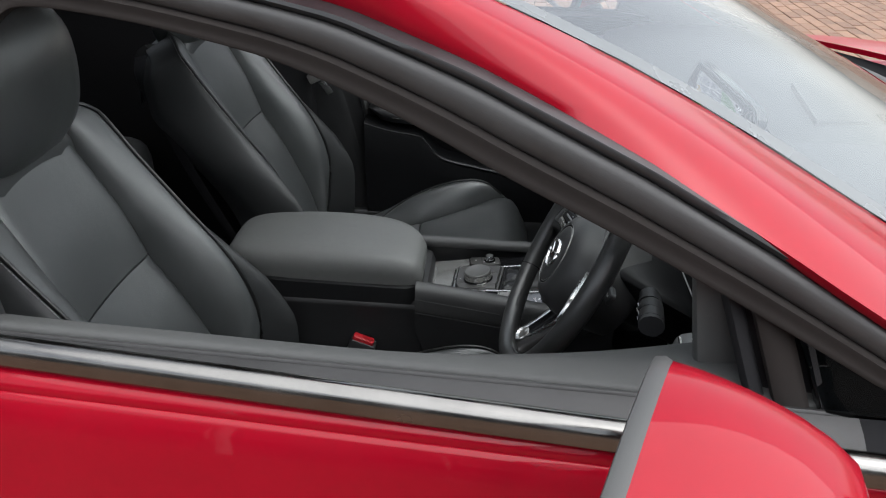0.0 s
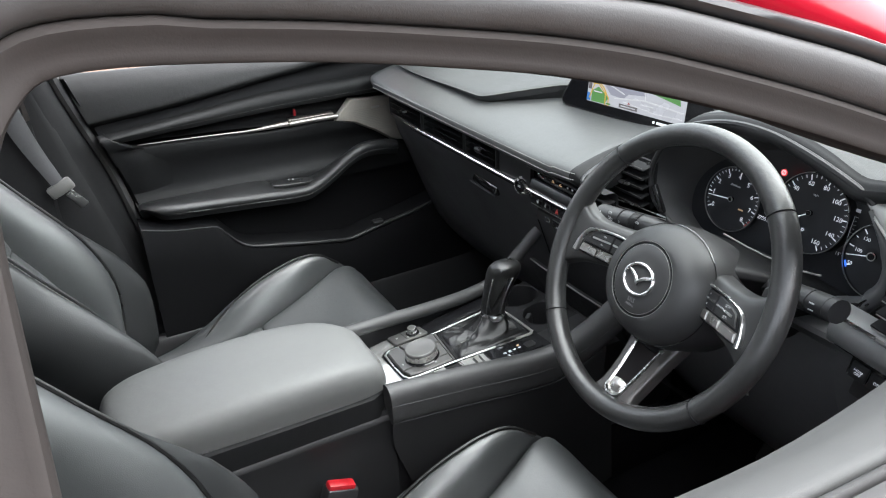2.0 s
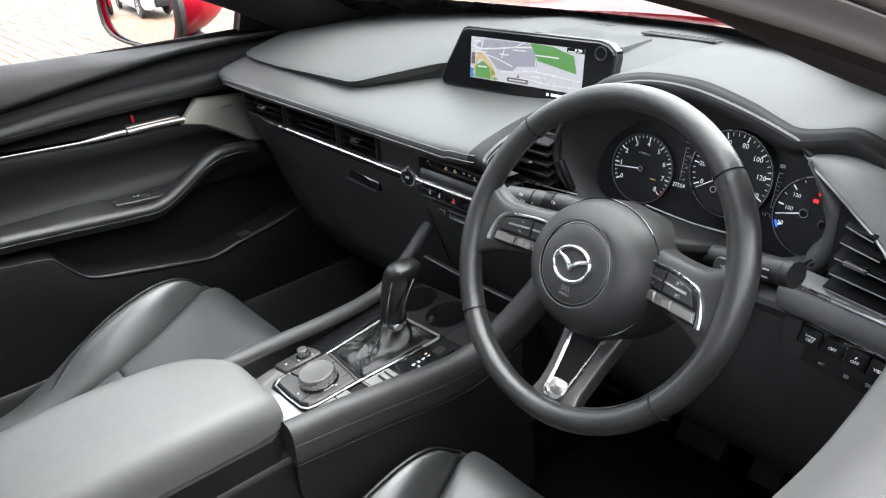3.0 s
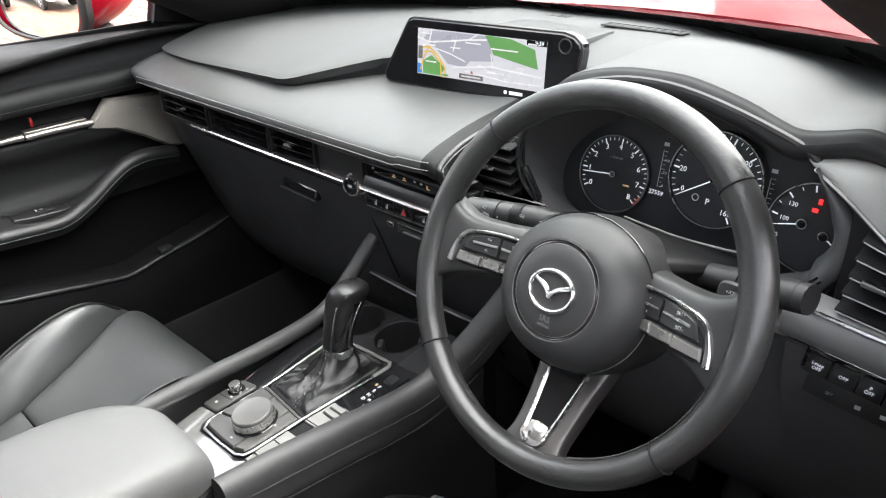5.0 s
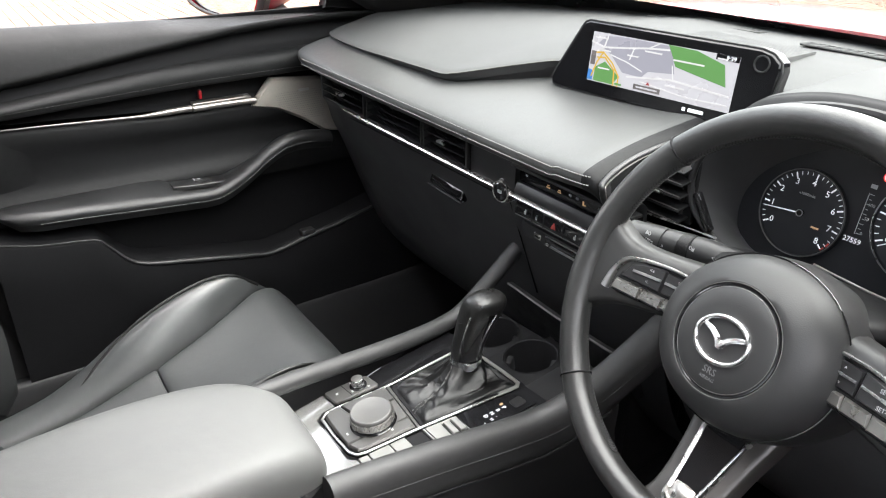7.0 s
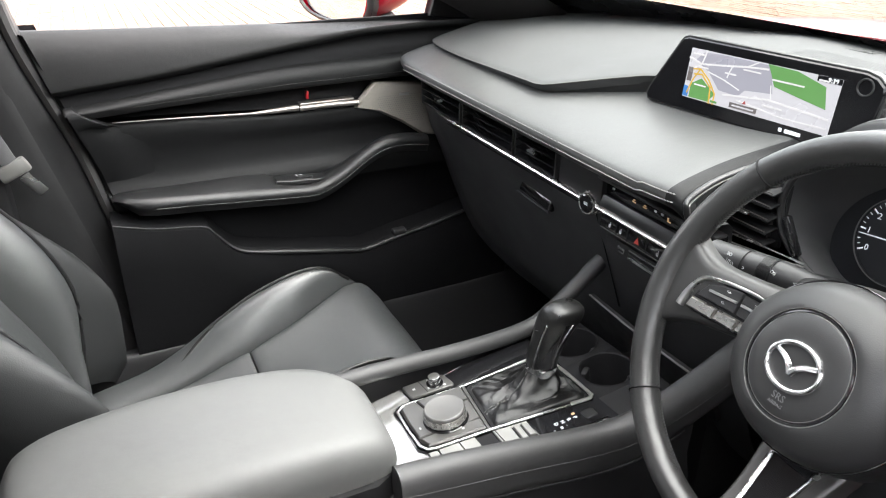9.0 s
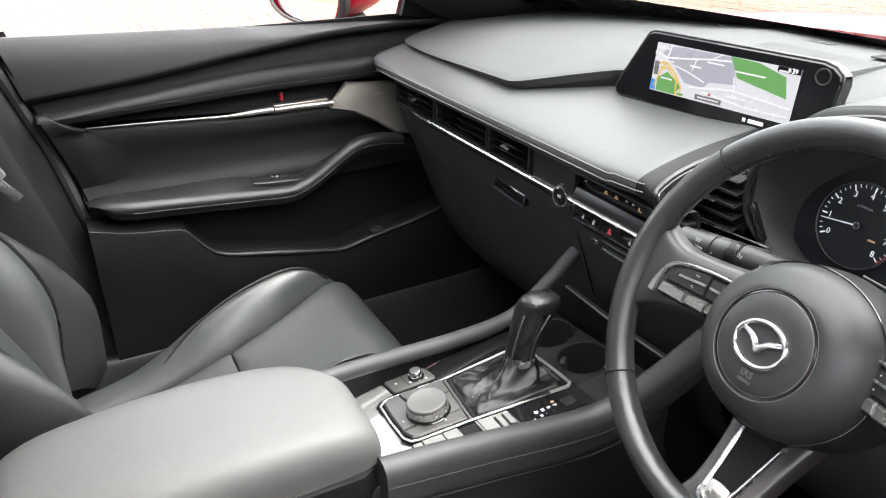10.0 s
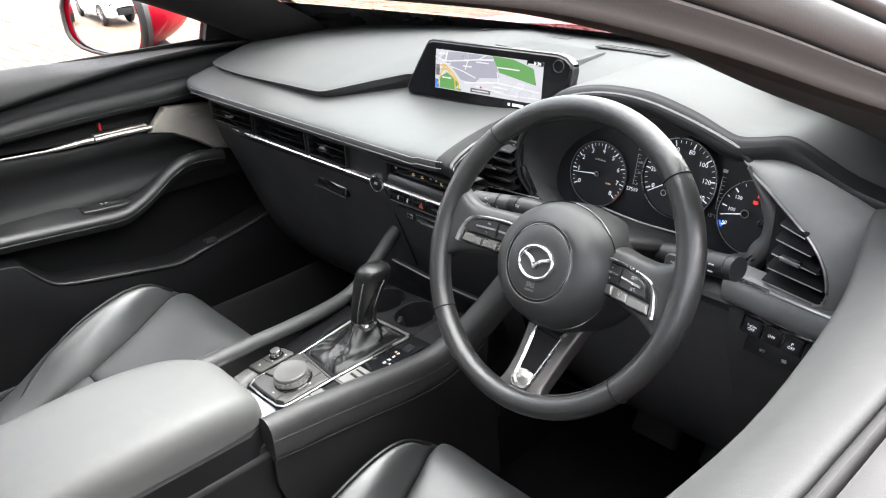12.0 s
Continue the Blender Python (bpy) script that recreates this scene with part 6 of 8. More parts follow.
on_screen("map", [(0, 0), (1, 0), (1, 1), (0, 1)], MAP_GROUND, 0.0044, "pale lit street map")
on_screen("map_area", [(0.22, 0.98), (0.62, 0.98), (0.60, 0.72), (0.62, 0.48), (0.44, 0.42), (0.40, 0.28), (0.26, 0.30), (0.16, 0.60), (0.05, 0.78), (0.10, 0.95)], MAP_TOWN, 0.0047)
on_screen("map_area", [(0.55, 1.0), (0.74, 0.98), (0.92, 0.82), (0.95, 0.44), (0.80, 0.52), (0.62, 0.62), (0.58, 0.85)], MAP_PARK, 0.0048)
on_screen("map_area", [(0.05, 0.30), (0.12, 0.44), (0.24, 0.20), (0.20, 0.02), (0.05, 0.02)], MAP_PARK, 0.0048)
on_screen("map_area", [(0.0, 0.02), (0.04, 0.02), (0.04, 0.22), (0.0, 0.24)], MAP_BLUE, 0.0048)
for pts, w in (([(0.0, 0.80), (0.10, 0.72), (0.25, 0.78), (0.42, 0.86), (0.56, 0.90)], 0.0022), ([(0.12, 1.0), (0.10, 0.72), (0.05, 0.62)], 0.002), ([(0.30, 0.58), (0.32, 0.80)], 0.0015), ([(0.42, 0.86), (0.50, 1.0)], 0.0015),
               ([(0.30, 0.24), (0.60, 0.36), (0.98, 0.28)], 0.0022), ([(0.62, 0.36), (0.60, 0.62)], 0.0015), ([(0.16, 0.60), (0.28, 0.52), (0.40, 0.40)], 0.0015), ([(0.40, 0.20), (0.72, 0.10), (0.98, 0.12)], 0.0015)):
    on_line("map_road", pts, w, MAP_ROAD, 0.0050)
for pts in ([(0.02, 0.58), (0.10, 0.62), (0.18, 0.44), (0.24, 0.20), (0.24, 0.0)], [(0.06, 0.50), (0.12, 0.52), (0.20, 0.30), (0.21, 0.0)], [(0.10, 0.62), (0.06, 0.40), (0.03, 0.10)]):
    on_line("map_main_road", pts, 0.0020, MAP_YELLOW, 0.0051)
for u, v, w in ((0.07, 0.90, 0.10), (0.12, 0.66, 0.07), (0.32, 0.66, 0.08), (0.46, 0.80, 0.12), (0.70, 0.74, 0.2), (0.12, 0.30, 0.09), (0.64, 0.24, 0.13), (0.90, 0.92, 0.06)):
    on_screen("map_label", [(u - w / 2, v - 0.015), (u + w / 2, v - 0.015), (u + w / 2, v + 0.015), (u - w / 2, v + 0.015)], MAP_ROAD, 0.0053, "unreadable map lettering")
on_screen("map_label", [(0.36, 0.04), (0.55, 0.04), (0.55, 0.14), (0.36, 0.14)], MAP_BAR, 0.0053, "dark label bar")
on_screen("map_label", [(0.38, 0.075), (0.53, 0.075), (0.53, 0.105), (0.38, 0.105)], MAP_GROUND, 0.0056)
on_screen("map_button", [(0.01, 0.34), (0.045, 0.34), (0.045, 0.62), (0.01, 0.62)], MAP_BAR, 0.0053, "dark zoom buttons")
on_screen("map_cursor", [(0.448, 0.17), (0.472, 0.17), (0.46, 0.23)], MAP_RED, 0.0056, "small position arrow")
on_screen("map_sign", [(0.22, 0.03), (0.27, 0.03), (0.27, 0.07), (0.22, 0.07)], MAP_PARK, 0.0054)
on_screen("status_bar", [(0.86, 0.90), (1.0, 0.90), (1.0, 1.0), (0.86, 1.0)], SCREEN_BLACK, 0.0051)
text("9:39", 0.0072, Matrix.Translation((X1 - 0.010, Y1 - 0.0034, 0.0053)), WHITE_MARK, disp, "clock")
g = Geo()
for x, w in ((0.046, 0.004), (0.062, 0.020)):
    plate(g, [(x - w / 2, -0.0395), (x + w / 2, -0.0395), (x + w / 2, -0.0355), (x - w / 2, -0.0355)], 0.004, 0.0046)
part("caption_bar", g, WHITE_MARK, disp, "small white caption")
g = Geo()
ring(g, 0.0075, 0.0095, 0.001, Matrix.Translation((0.1275, 0.028, 0.004)))
part("camera_eye", g, HARD, disp, "round black button")

# ---- instrument cluster ----
CM = pose(0.36, 0.252, 0.862, 78, 0, 0)
clus = thing("instrument_cluster", (0, 0, 0), "black instrument cluster with three round gauges", "gauges", m=CM)
g = Geo()
plate(g, [(0.20, -0.10), (0.20, 0.05), (0.12, 0.11), (-0.12, 0.115), (-0.178, 0.05), (-0.178, -0.10)], -0.012, -0.002)
part("backing", g, DIALFACE, clus, "black gauge backing")


def gauge(name, cx, cy, r, a0, a1, n_big, sub, label, depth):
    m = Matrix.Translation((cx, cy, depth))
    gg = Geo()
    lathe(gg, [(r * 1.02, -0.014), (r * 1.02, 0.0), (r * 0.99, 0.0015), (r * 0.98, -0.0015), (0.0001, -0.0015)], 48, m)
    ga = part(name, gg, DIALFACE, clus, label)
    gg = Geo()
    ring(gg, r * 0.994, r * 1.018, 0.003, m, 64)
    part("gauge_ring", gg, DARKSATIN if name == "rev_counter" else SATIN, ga, "thin metal ring")
    gg = Geo()
    tot = (n_big - 1) * sub
    for k in range(tot + 1):
        a = radians(a0 + (a1 - a0) * k / tot)
        big = k % sub == 0
        l, w = (0.14 if big else 0.075) * r, 0.0008 if big else 0.0004
        d, t = V((math.cos(a), math.sin(a), 0)), V((-math.sin(a), math.cos(a), 0))
        p, q = d * r * 0.95, d * (r * 0.95 - l)
        gg.add([m @ (p + t * w), m @ (p - t * w), m @ (q - t * w), m @ (q + t * w)], [(0, 1, 2, 3)])
    part("scale", gg, WHITE_MARK, ga, "white scale marks")
    return ga, m


def needle(ga, m, x, y, ang, l, r=0.0036):
    gg = Geo()
    a = radians(ang)
    d, t = V((math.cos(a), math.sin(a), 0)), V((-math.sin(a), math.cos(a), 0))
    o = V((x, y, 0.002))
    gg.add([m @ (o + t * 0.0008), m @ (o - t * 0.0008), m @ (o + d * l - t * 0.0004), m @ (o + d * l + t * 0.0004)], [(0, 1, 2, 3)])
    part("needle", gg, WHITE_MARK, ga, "white needle")
    gg = Geo()
    lathe(gg, [(r, 0), (r, 0.003), (r * 0.8, 0.004)], 20, m @ Matrix.Translation((x, y, 0.0)))
    part("needle_hub", gg, GLOSS, ga)
    gg = Geo()
    ring(gg, r * 0.8, r * 1.05, 0.001, m @ Matrix.Translation((x, y, 0.0035)), 24)
    part("hub_ring", gg, SATIN, ga)


ta, tm = gauge("rev_counter", -0.099, -0.0065, 0.0455, 210, -42, 9, 4, "rev counter with white figures", 0.004)
for k in range(9):
    a = radians(210 - 252 * k / 8)
    text(str(k), 0.0092, tm @ Matrix.Translation((0.0332 * math.cos(a), 0.0332 * math.sin(a), 0.0004)), WHITE_MARK, ta, "figure")
text("x1000/min", 0.0042, tm @ Matrix.Translation((0.0, 0.020, 0.0004)), GREY_MARK, ta, "figure")
needle(ta, tm, 0, 0, 186, 0.040)
g = Geo()
box(g, (-0.099 + 0.019, -0.0065 - 0.010, 0.0046), (0.0080, 0.0018, 0.0006), 0)
part("warning_light", g, AMBER_MARK, ta, "amber warning light")
g = Geo()
for k in range(2):
    a = radians(-40 + 9 * k)
    g.add([tm @ V((0.044 * math.cos(a + d), 0.044 * math.sin(a + d), 0.0002)) for d in (-0.055, 0.055)] + [tm @ V((0.0422 * math.cos(a + d), 0.0422 * math.sin(a + d), 0.0002)) for d in (0.055, -0.055)], [(0, 1, 2, 3)])
part("red_zone", g, HAZARD, ta, "red limit marks")
sp, sm = gauge("speedometer", 0.026, 0.0165, 0.0515, 207, -60, 9, 4, "speedometer with white figures", 0.0125)
for k in range(9):
    a = radians(207 - 267 * k / 8)
    text(str(20 * k), 0.0084, sm @ Matrix.Translation((0.0375 * math.cos(a), 0.0375 * math.sin(a), 0.0004)), WHITE_MARK, sp, "figure")
text("mph", 0.004, sm @ Matrix.Translation((0.0, 0.024, 0.0004)), GREY_MARK, sp, "figure")
text("P", 0.0095, sm @ Matrix.Translation((-0.003, -0.025, 0.0004)), WHITE_MARK, sp, "figure")
needle(sp, sm, 0, 0, 213, 0.047)
g = Geo()
ring(g, 0.003, 0.0042, 0.0006, sm @ Matrix.Translation((-0.017, -0.023, 0.0)), 20)
part("status_light", g, GREY_MARK, sp)
g = Geo()
lathe(g, [(0.0047, 0), (0.0047, 0.0006)], 20, Matrix.Translation((-0.026, 0.0545, 0.013)))
part("speed_sign", g, RED_MARK, clus, "small red speed sign")
g = Geo()
lathe(g, [(0.0036, 0), (0.0036, 0.0008)], 20, Matrix.Translation((-0.026, 0.0545, 0.0132)))
part("speed_sign_face", g, WHITE_MARK, clus)
text("30", 0.0040, Matrix.Translation((-0.026, 0.0545, 0.0142)), RED_MARK, clus, "figure")
fu, fm = gauge("temperature_gauge", 0.1383, -0.004, 0.0445, 205, 100, 4, 2, "temperature and fuel gauge", 0.030)
needle(fu, fm, -0.011, 0.003, 195, 0.029, 0.005)
needle(fu, fm, 0.011, -0.004, -35, 0.026, 0.005)
for w, x, y in (("50", -0.034, -0.014), ("100", -0.029, 0.004), ("130", -0.024, 0.0195)):
    text(w, 0.0062, fm @ Matrix.Translation((x, y, 0.0004)), WHITE_MARK, fu, "figure")
g = Geo()
box(g, fm @ V((0.000, 0.0275, 0.0004)), (0.0038, 0.0055, 0.0005), 0.001)
box(g, fm @ V((-0.003, 0.0185, 0.0004)), (0.0055, 0.0040, 0.0005), 0.001)
part("warning_light", g, RED_MARK, fu, "red warning lights")
g = Geo()
box(g, fm @ V((-0.0385, -0.0165, 0.0004)), (0.002, 0.008, 0.0005), 0, Euler((0, 0, radians(25))).to_matrix())
part("cold_mark", g, BLUE_MARK, fu, "blue cold mark")
text("27559", 0.0072, Matrix.Translation((-0.0395, -0.014, 0.0085)), WHITE_MARK, clus, "odometer")
text("15\u00b0C", 0.0062, Matrix.Translation((0.081, -0.018, 0.0145)), GREY_MARK, clus, "thermometer")
for x, y0, h in ((-0.0395, -0.006, 0.0085), (0.083, -0.008, 0.0145)):
    g = Geo()
    for k in range(9):
        box(g, (x + 0.003, y0 + 0.005 * k, h), (0.004 if k % 2 == 0 else 0.0025, 0.0006, 0.0004), 0)
    box(g, (x, y0 + 0.020, h), (0.0006, 0.042, 0.0004), 0)
    box(g, (x + 0.002, y0 + 0.048, h), (0.006, 0.004, 0.0004), 0)
    part("side_scale", g, GREY_MARK, clus, "small vertical scale")
for w, y in (("100", 0.024), ("50", 0.010), ("0", -0.005)):
    text(w, 0.0045, Matrix.Translation((-0.0335, y, 0.0085)), GREY_MARK, clus, "figure")

# ---- steering wheel ----
WM = pose(0.3666, 0.0011, 0.8548, 64.3, 0, -3.1) @ Matrix.Rotation(radians(2), 4, "Z")
sw = thing("steering_wheel", (0, 0, 0), "black leather three-spoke steering wheel with satin trim", "steering wheel", m=WM)
RM = 0.1677
g = Geo()
N = 96
rows = []
for k in range(N):
    a = 2 * math.pi * k / N
    grip = 1.0 + 0.10 * max(0.0, math.cos(2 * (a - radians(25)))) * (1 if math.sin(a) > -0.2 else 0.3)
    row = []
    for j in range(16):
        b = 2 * math.pi * j / 16
        row.append(((RM + 0.0130 * grip * math.cos(b)) * math.cos(a), (RM + 0.0130 * grip * math.cos(b)) * math.sin(a), 0.0142 * math.sin(b)))
    rows.append(row)
g.grid(rows, close_u=True, close_v=True)
rim = part("rim", g, LEATHER_RIM, sw, "worn black leather rim", 70)
for a in (136, 43, 220, 321):
    g = Geo()
    d = V((math.cos(radians(a)), math.sin(radians(a)), 0))
    pts = [d * (RM + 0.0140 * math.cos(b)) + V((0, 0, 0.0146 * math.sin(b))) for b in np.linspace(0, 2 * math.pi, 20, endpoint=False)]
    tube(g, pts, 0.0009, 5, close=True, up=tuple(d.cross(V((0, 0, 1)))))
    part("rim_seam", g, MATTE, rim, "sewn seam across the rim")
g = Geo()
for a0, a1 in ((20, 160), (165, 250), (290, 375)):
    for k in range(int((a1 - a0) / 1.05)):
        a = radians(a0 + 1.05 * k)
        for sgn in (1, -1):
            p = V(((RM - 0.0136) * math.cos(a), (RM - 0.0136) * math.sin(a), 0.0042 * sgn))
            a2 = a + radians(0.8)
            q = V(((RM - 0.0142) * math.cos(a2), (RM - 0.0142) * math.sin(a2), 0.0006 * sgn))
            tube(g, [p, q], 0.0005, 4)
part("rim_stitching", g, material("dark_thread", (0.032, 0.032, 0.032), 0.7, vary=0.1, vary_size=0.01), rim, "black cross stitching inside the rim")
# hub
HO = Matrix.Translation((0.000, -0.0095, -0.005)) @ Matrix.Diagonal((0.93, 0.93, 1, 1))
g = Geo()
hub = [(0.080, -0.085), (0.085, -0.050), (0.084, -0.032), (0.080, -0.012), (0.074, 0.003), (0.066, 0.013), (0.055, 0.0185), (0.0495, 0.0200), (0.0480, 0.0195), (0.0465, 0.0165), (0.0450, 0.0195), (0.0435, 0.0205), (0.030, 0.0225), (0.001, 0.0235)]
rows = []
for r, h in hub:
    row = []
    for k in range(64):
        a = 2 * math.pi * k / 64
        f = 1.0 + 0.04 * math.cos(2 * a) * (r > 0.05)
        row.append((r * f * math.cos(a), r * f * math.sin(a), h))
    rows.append(row)
g.grid(rows, close_v=True, cap=True)
g.moved(HO)
hubp = part("airbag_cover", g, material("airbag_cover_plastic", (0.026, 0.026, 0.0265), 0.48, spec=0.45, grain=0.3, grain_size=0.001, vary=0.1, vary_size=0.1), sw, "black airbag cover with a ringed centre", 40)
g = Geo()
ring(g, 0.0452, 0.0478, 0.0022, HO @ Matrix.Translation((0, 0, 0.0172)), 64)
part("cover_ring", g, GLOSS, hubp, "gloss black ring in the groove")
g = Geo()
rows = []
for k in range(64):
    a = 2 * math.pi * k / 64
    f = 1.0 + 0.04 * math.cos(2 * a)
    rows.append(HO @ V((0.0815 * f * math.cos(a), 0.0815 * f * math.sin(a), -0.0135)))
tube(g, rows, 0.0006, 6, close=True)
part("cover_seam", g, GLOSS, hubp, "fine gloss seam round the cover")
g = Geo()
ring(g, 0.0441, 0.0449, 0.0010, HO @ Matrix.Translation((0, 0, 0.0190)), 64)
part("ring_edge", g, DARKSATIN, hubp, "thin satin edge of the ring")
BADGE = material("badge_chrome", (0.85, 0.85, 0.85), 0.2, 1.0, vary=0.03, rvary=0.05)
g = Geo()
ring(g, 0.0482, 0.0489, 0.0010, HO @ Matrix.Translation((0, 0, 0.0192)), 64)
part("ring_edge", g, DARKSATIN, hubp, "thin satin edge of the ring")
# badge: an oval ring with a winged bar
g = Geo()
rows = []
for k in range(48):
    a = 2 * math.pi * k / 48
    c = V((0.0246 * math.cos(a), 0.0192 * math.sin(a) - 0.001, 0.0228))
    n = V((math.cos(a), math.sin(a), 0))
    rows.append([c + n * 0.0026 * math.cos(b) + V((0, 0, 0.0036 * math.sin(b))) for b in np.linspace(0, math.pi, 9)])
g.grid(rows, close_u=True)
for s in (1, -1):
    tube(g, spline([(0, -0.0075, 0.0240), (s * 0.004, -0.001, 0.0246), (s * 0.010, 0.0035, 0.0248), (s * 0.017, 0.006, 0.0248), (s * 0.0225, 0.0075, 0.0244)], 4), [0.0032 - 0.0001 * k for k in range(17)], 6, flat=0.6)
g.moved(HO)
part("badge", g, BADGE, hubp, "plain chrome oval badge")
text("SRS", 0.0085, HO @ Matrix.Translation((0.001, -0.0285, 0.0228)), DIM_MARK, hubp, "moulded_lettering")
text("AIRBAG", 0.0042, HO @ Matrix.Translation((0.001, -0.0350, 0.0226)), DIM_MARK, hubp, "moulded_lettering")
# side spokes with switches
SO = Matrix.Translation((0, -0.008, -0.005)) @ Matrix.Diagonal((0.95, 0.88, 1, 1))
SZ = 0.0095
for s in (1, -1):
    kx = 0.97 if s > 0 else 0.86
    ky = 0.05 if s > 0 else 0.095
    BZ = Matrix(((kx, 0, 0, s * (0.062 - 0.054 * kx)), (s * ky, 1, 0, -0.058 * ky), (0.3 * kx * s, 0, 1, -0.042 + 0.3 * (0.062 - 0.054 * kx)), (0, 0, 0, 1)))
    g = Geo()
    rows = []
    for x, yt, yb, z, d in ((0.050, 0.046, -0.014, -0.036, 0.016), (0.078, 0.044, -0.016, -0.0225, 0.013), (0.105, 0.041, -0.020, -0.0125, 0.011), (0.135, 0.041, -0.027, -0.004, 0.011), (0.158, 0.052, -0.040, 0.0, 0.010), (0.176, 0.068, -0.062, 0.0, 0.008)):
        rows.append([(s * x, yt + 0.003, z - d), (s * x, yt, z + d * 0.2), (s * x, yt - 0.007, z + d * 0.85), (s * x, yt * 0.6 + yb * 0.4, z + d), (s * x, yb + 0.006, z + d * 0.8), (s * x, yb, z + d * 0.2), (s * x, yb - 0.001, z - d)])
    g.grid(patch(rows, 4, 3))
    g.moved(SO)
    spk = part("spoke", g, SPOKE, sw, "black spoke with switch panel", 60)
    # slim satin arc over the switches, broad at its outer end
    arc = spline([(s * x, y, SZ - 0.002) for x, y in ((0.054, 0.0185), (0.080, 0.0166), (0.104, 0.0126), (0.119, 0.0085), (0.1285, 0.0035), (0.1345, -0.006), (0.138, -0.017), (0.1395, -0.028))], 4)
    g = Geo()
    rows = []
    for k, p in enumerate(arc):
        u = k / (len(arc) - 1)
        q = arc[min(k + 1, len(arc) - 1)] - arc[max(k - 1, 0)]
        n = V((-q.y, q.x, 0)).normalized() * s
        w = 0.0013 + 0.0022 * u ** 1.6
        rows.append([p + n * w + V((0, 0, -0.006)), p + n * w, p + n * w * 0.5 + V((0, 0, 0.0016)), p - n * w * 0.5 + V((0, 0, 0.0014)), p - n * w, p - n * w + V((0, 0, -0.006))])
    g.grid(rows, cap=True)
    g.moved(BZ)
    bez = part("switch_bezel", g, SATIN, spk, "slim satin metal arc round the switches", 50)
    g = Geo()
    plate(g, [(s * x, y) for x, y in ((0.052, 0.0165), (0.092, 0.0142), (0.108, 0.0100), (0.121, 0.0045), (0.129, -0.006), (0.132, -0.0175), (0.134, -0.026), (0.125, -0.0275), (0.085, -0.0225), (0.052, -0.020))], -0.006, SZ - 0.004, BZ, 0.001)
    part("switch_well", g, MATTE, bez, "dark switch well")
    for pts in ([(0.052, 0.0150), (0.083, 0.0122), (0.083, -0.0072), (0.052, -0.0040)], [(0.0845, 0.0130), (0.0915, 0.0122), (0.108, 0.0080), (0.120, 0.0028), (0.127, -0.0112), (0.0845, -0.0074)]):
        part("switch_pad", plate(Geo(), [(s * x, y) for x, y in pts], -0.004, SZ - 0.0015, BZ, 0.0014), SWITCH, bez, "black rocker switch")
    for x0, x1, y0, y1 in ((0.056, 0.0815, 0.0052, 0.0032), (0.086, 0.116, 0.0028, -0.0015)):
        part("rocker_bar", plate(Geo(), [(s * x0, y0 - 0.0012), (s * x1, y1 - 0.0012), (s * x1, y1 + 0.0012), (s * x0, y0 + 0.0012)], SZ - 0.0020, SZ + 0.0002, BZ, 0.0004), SATIN, bez)
    for x0, x1 in ((0.053, 0.0765), (0.0775, 0.1005), (0.1015, 0.131)):
        t0, t1 = -0.0065 - 0.105 * (x0 - 0.053), -0.0065 - 0.105 * (x1 - 0.053)
        part("switch_button", plate(Geo(), [(s * x0, t0), (s * x1, t1), (s * (x1 + 0.002), t1 - 0.0110), (s * x0, t0 - 0.0120)], -0.004, SZ - 0.0012, BZ, 0.0025), BUTTONMETAL, bez, "satin push button")
    if s == 1:
        for w, x, y in (("SET+", 0.104, 0.0055), ("SET-", 0.106, -0.006), ("^", 0.069, 0.009), ("v", 0.069, -0.0015)):
            text(w, 0.0044, BZ @ Matrix.Translation((x, y, SZ - 0.0012)), GREY_MARK, bez)
    else:
        for w, x, y in (("<+", -0.098, 0.0065), ("<-", -0.099, -0.0045), ("|<<", -0.067, -0.001), (">>|", -0.067, 0.009)):
            text(w, 0.0044, BZ @ Matrix.Translation((x, y, SZ - 0.0012)), GREY_MARK, bez)
# shift paddle behind the spoke
g = Geo()
plate(g, round_rect(0.026, 0.017, 0.006, 4, 0.133, 0.034), -0.034, -0.028, None, 0.002)
pad_ = part("shift_paddle", g, HARD, sw, "small black shift paddle")
text("+/OFF", 0.0042, Matrix.Translation((0.133, 0.034, -0.0277)), GREY_MARK, pad_)
# forked lower spoke, running back from the rim to under the hub
LX = 0.0075
g = Geo()
rows = []
for y, w, z, d in ((-0.040, 0.043, -0.053, 0.016), (-0.075, 0.037, -0.041, 0.015), (-0.100, 0.032, -0.032, 0.014), (-0.125, 0.0285, -0.022, 0.014), (-0.148, 0.0275, -0.011, 0.013), (-0.166, 0.034, -0.004, 0.010)):
    rows.append([(LX - w - 0.003, y - 0.004, z - d), (LX - w - 0.001, y, z - d * 0.3), (LX - w + 0.005, y, z), (LX, y, z + 0.001), (LX + w - 0.005, y, z), (LX + w + 0.001, y, z - d * 0.3), (LX + w + 0.003, y - 0.004, z - d)])
g.grid(patch(rows, 4, 3))
low = part("lower_spoke", g, GUNMETAL, sw, "gunmetal lower spoke", 60)


def fork_z(y):
    return curve_at([(-0.166, -0.004), (-0.148, -0.011), (-0.125, -0.022), (-0.10, -0.032), (-0.075, -0.041), (-0.04, -0.053)], y)


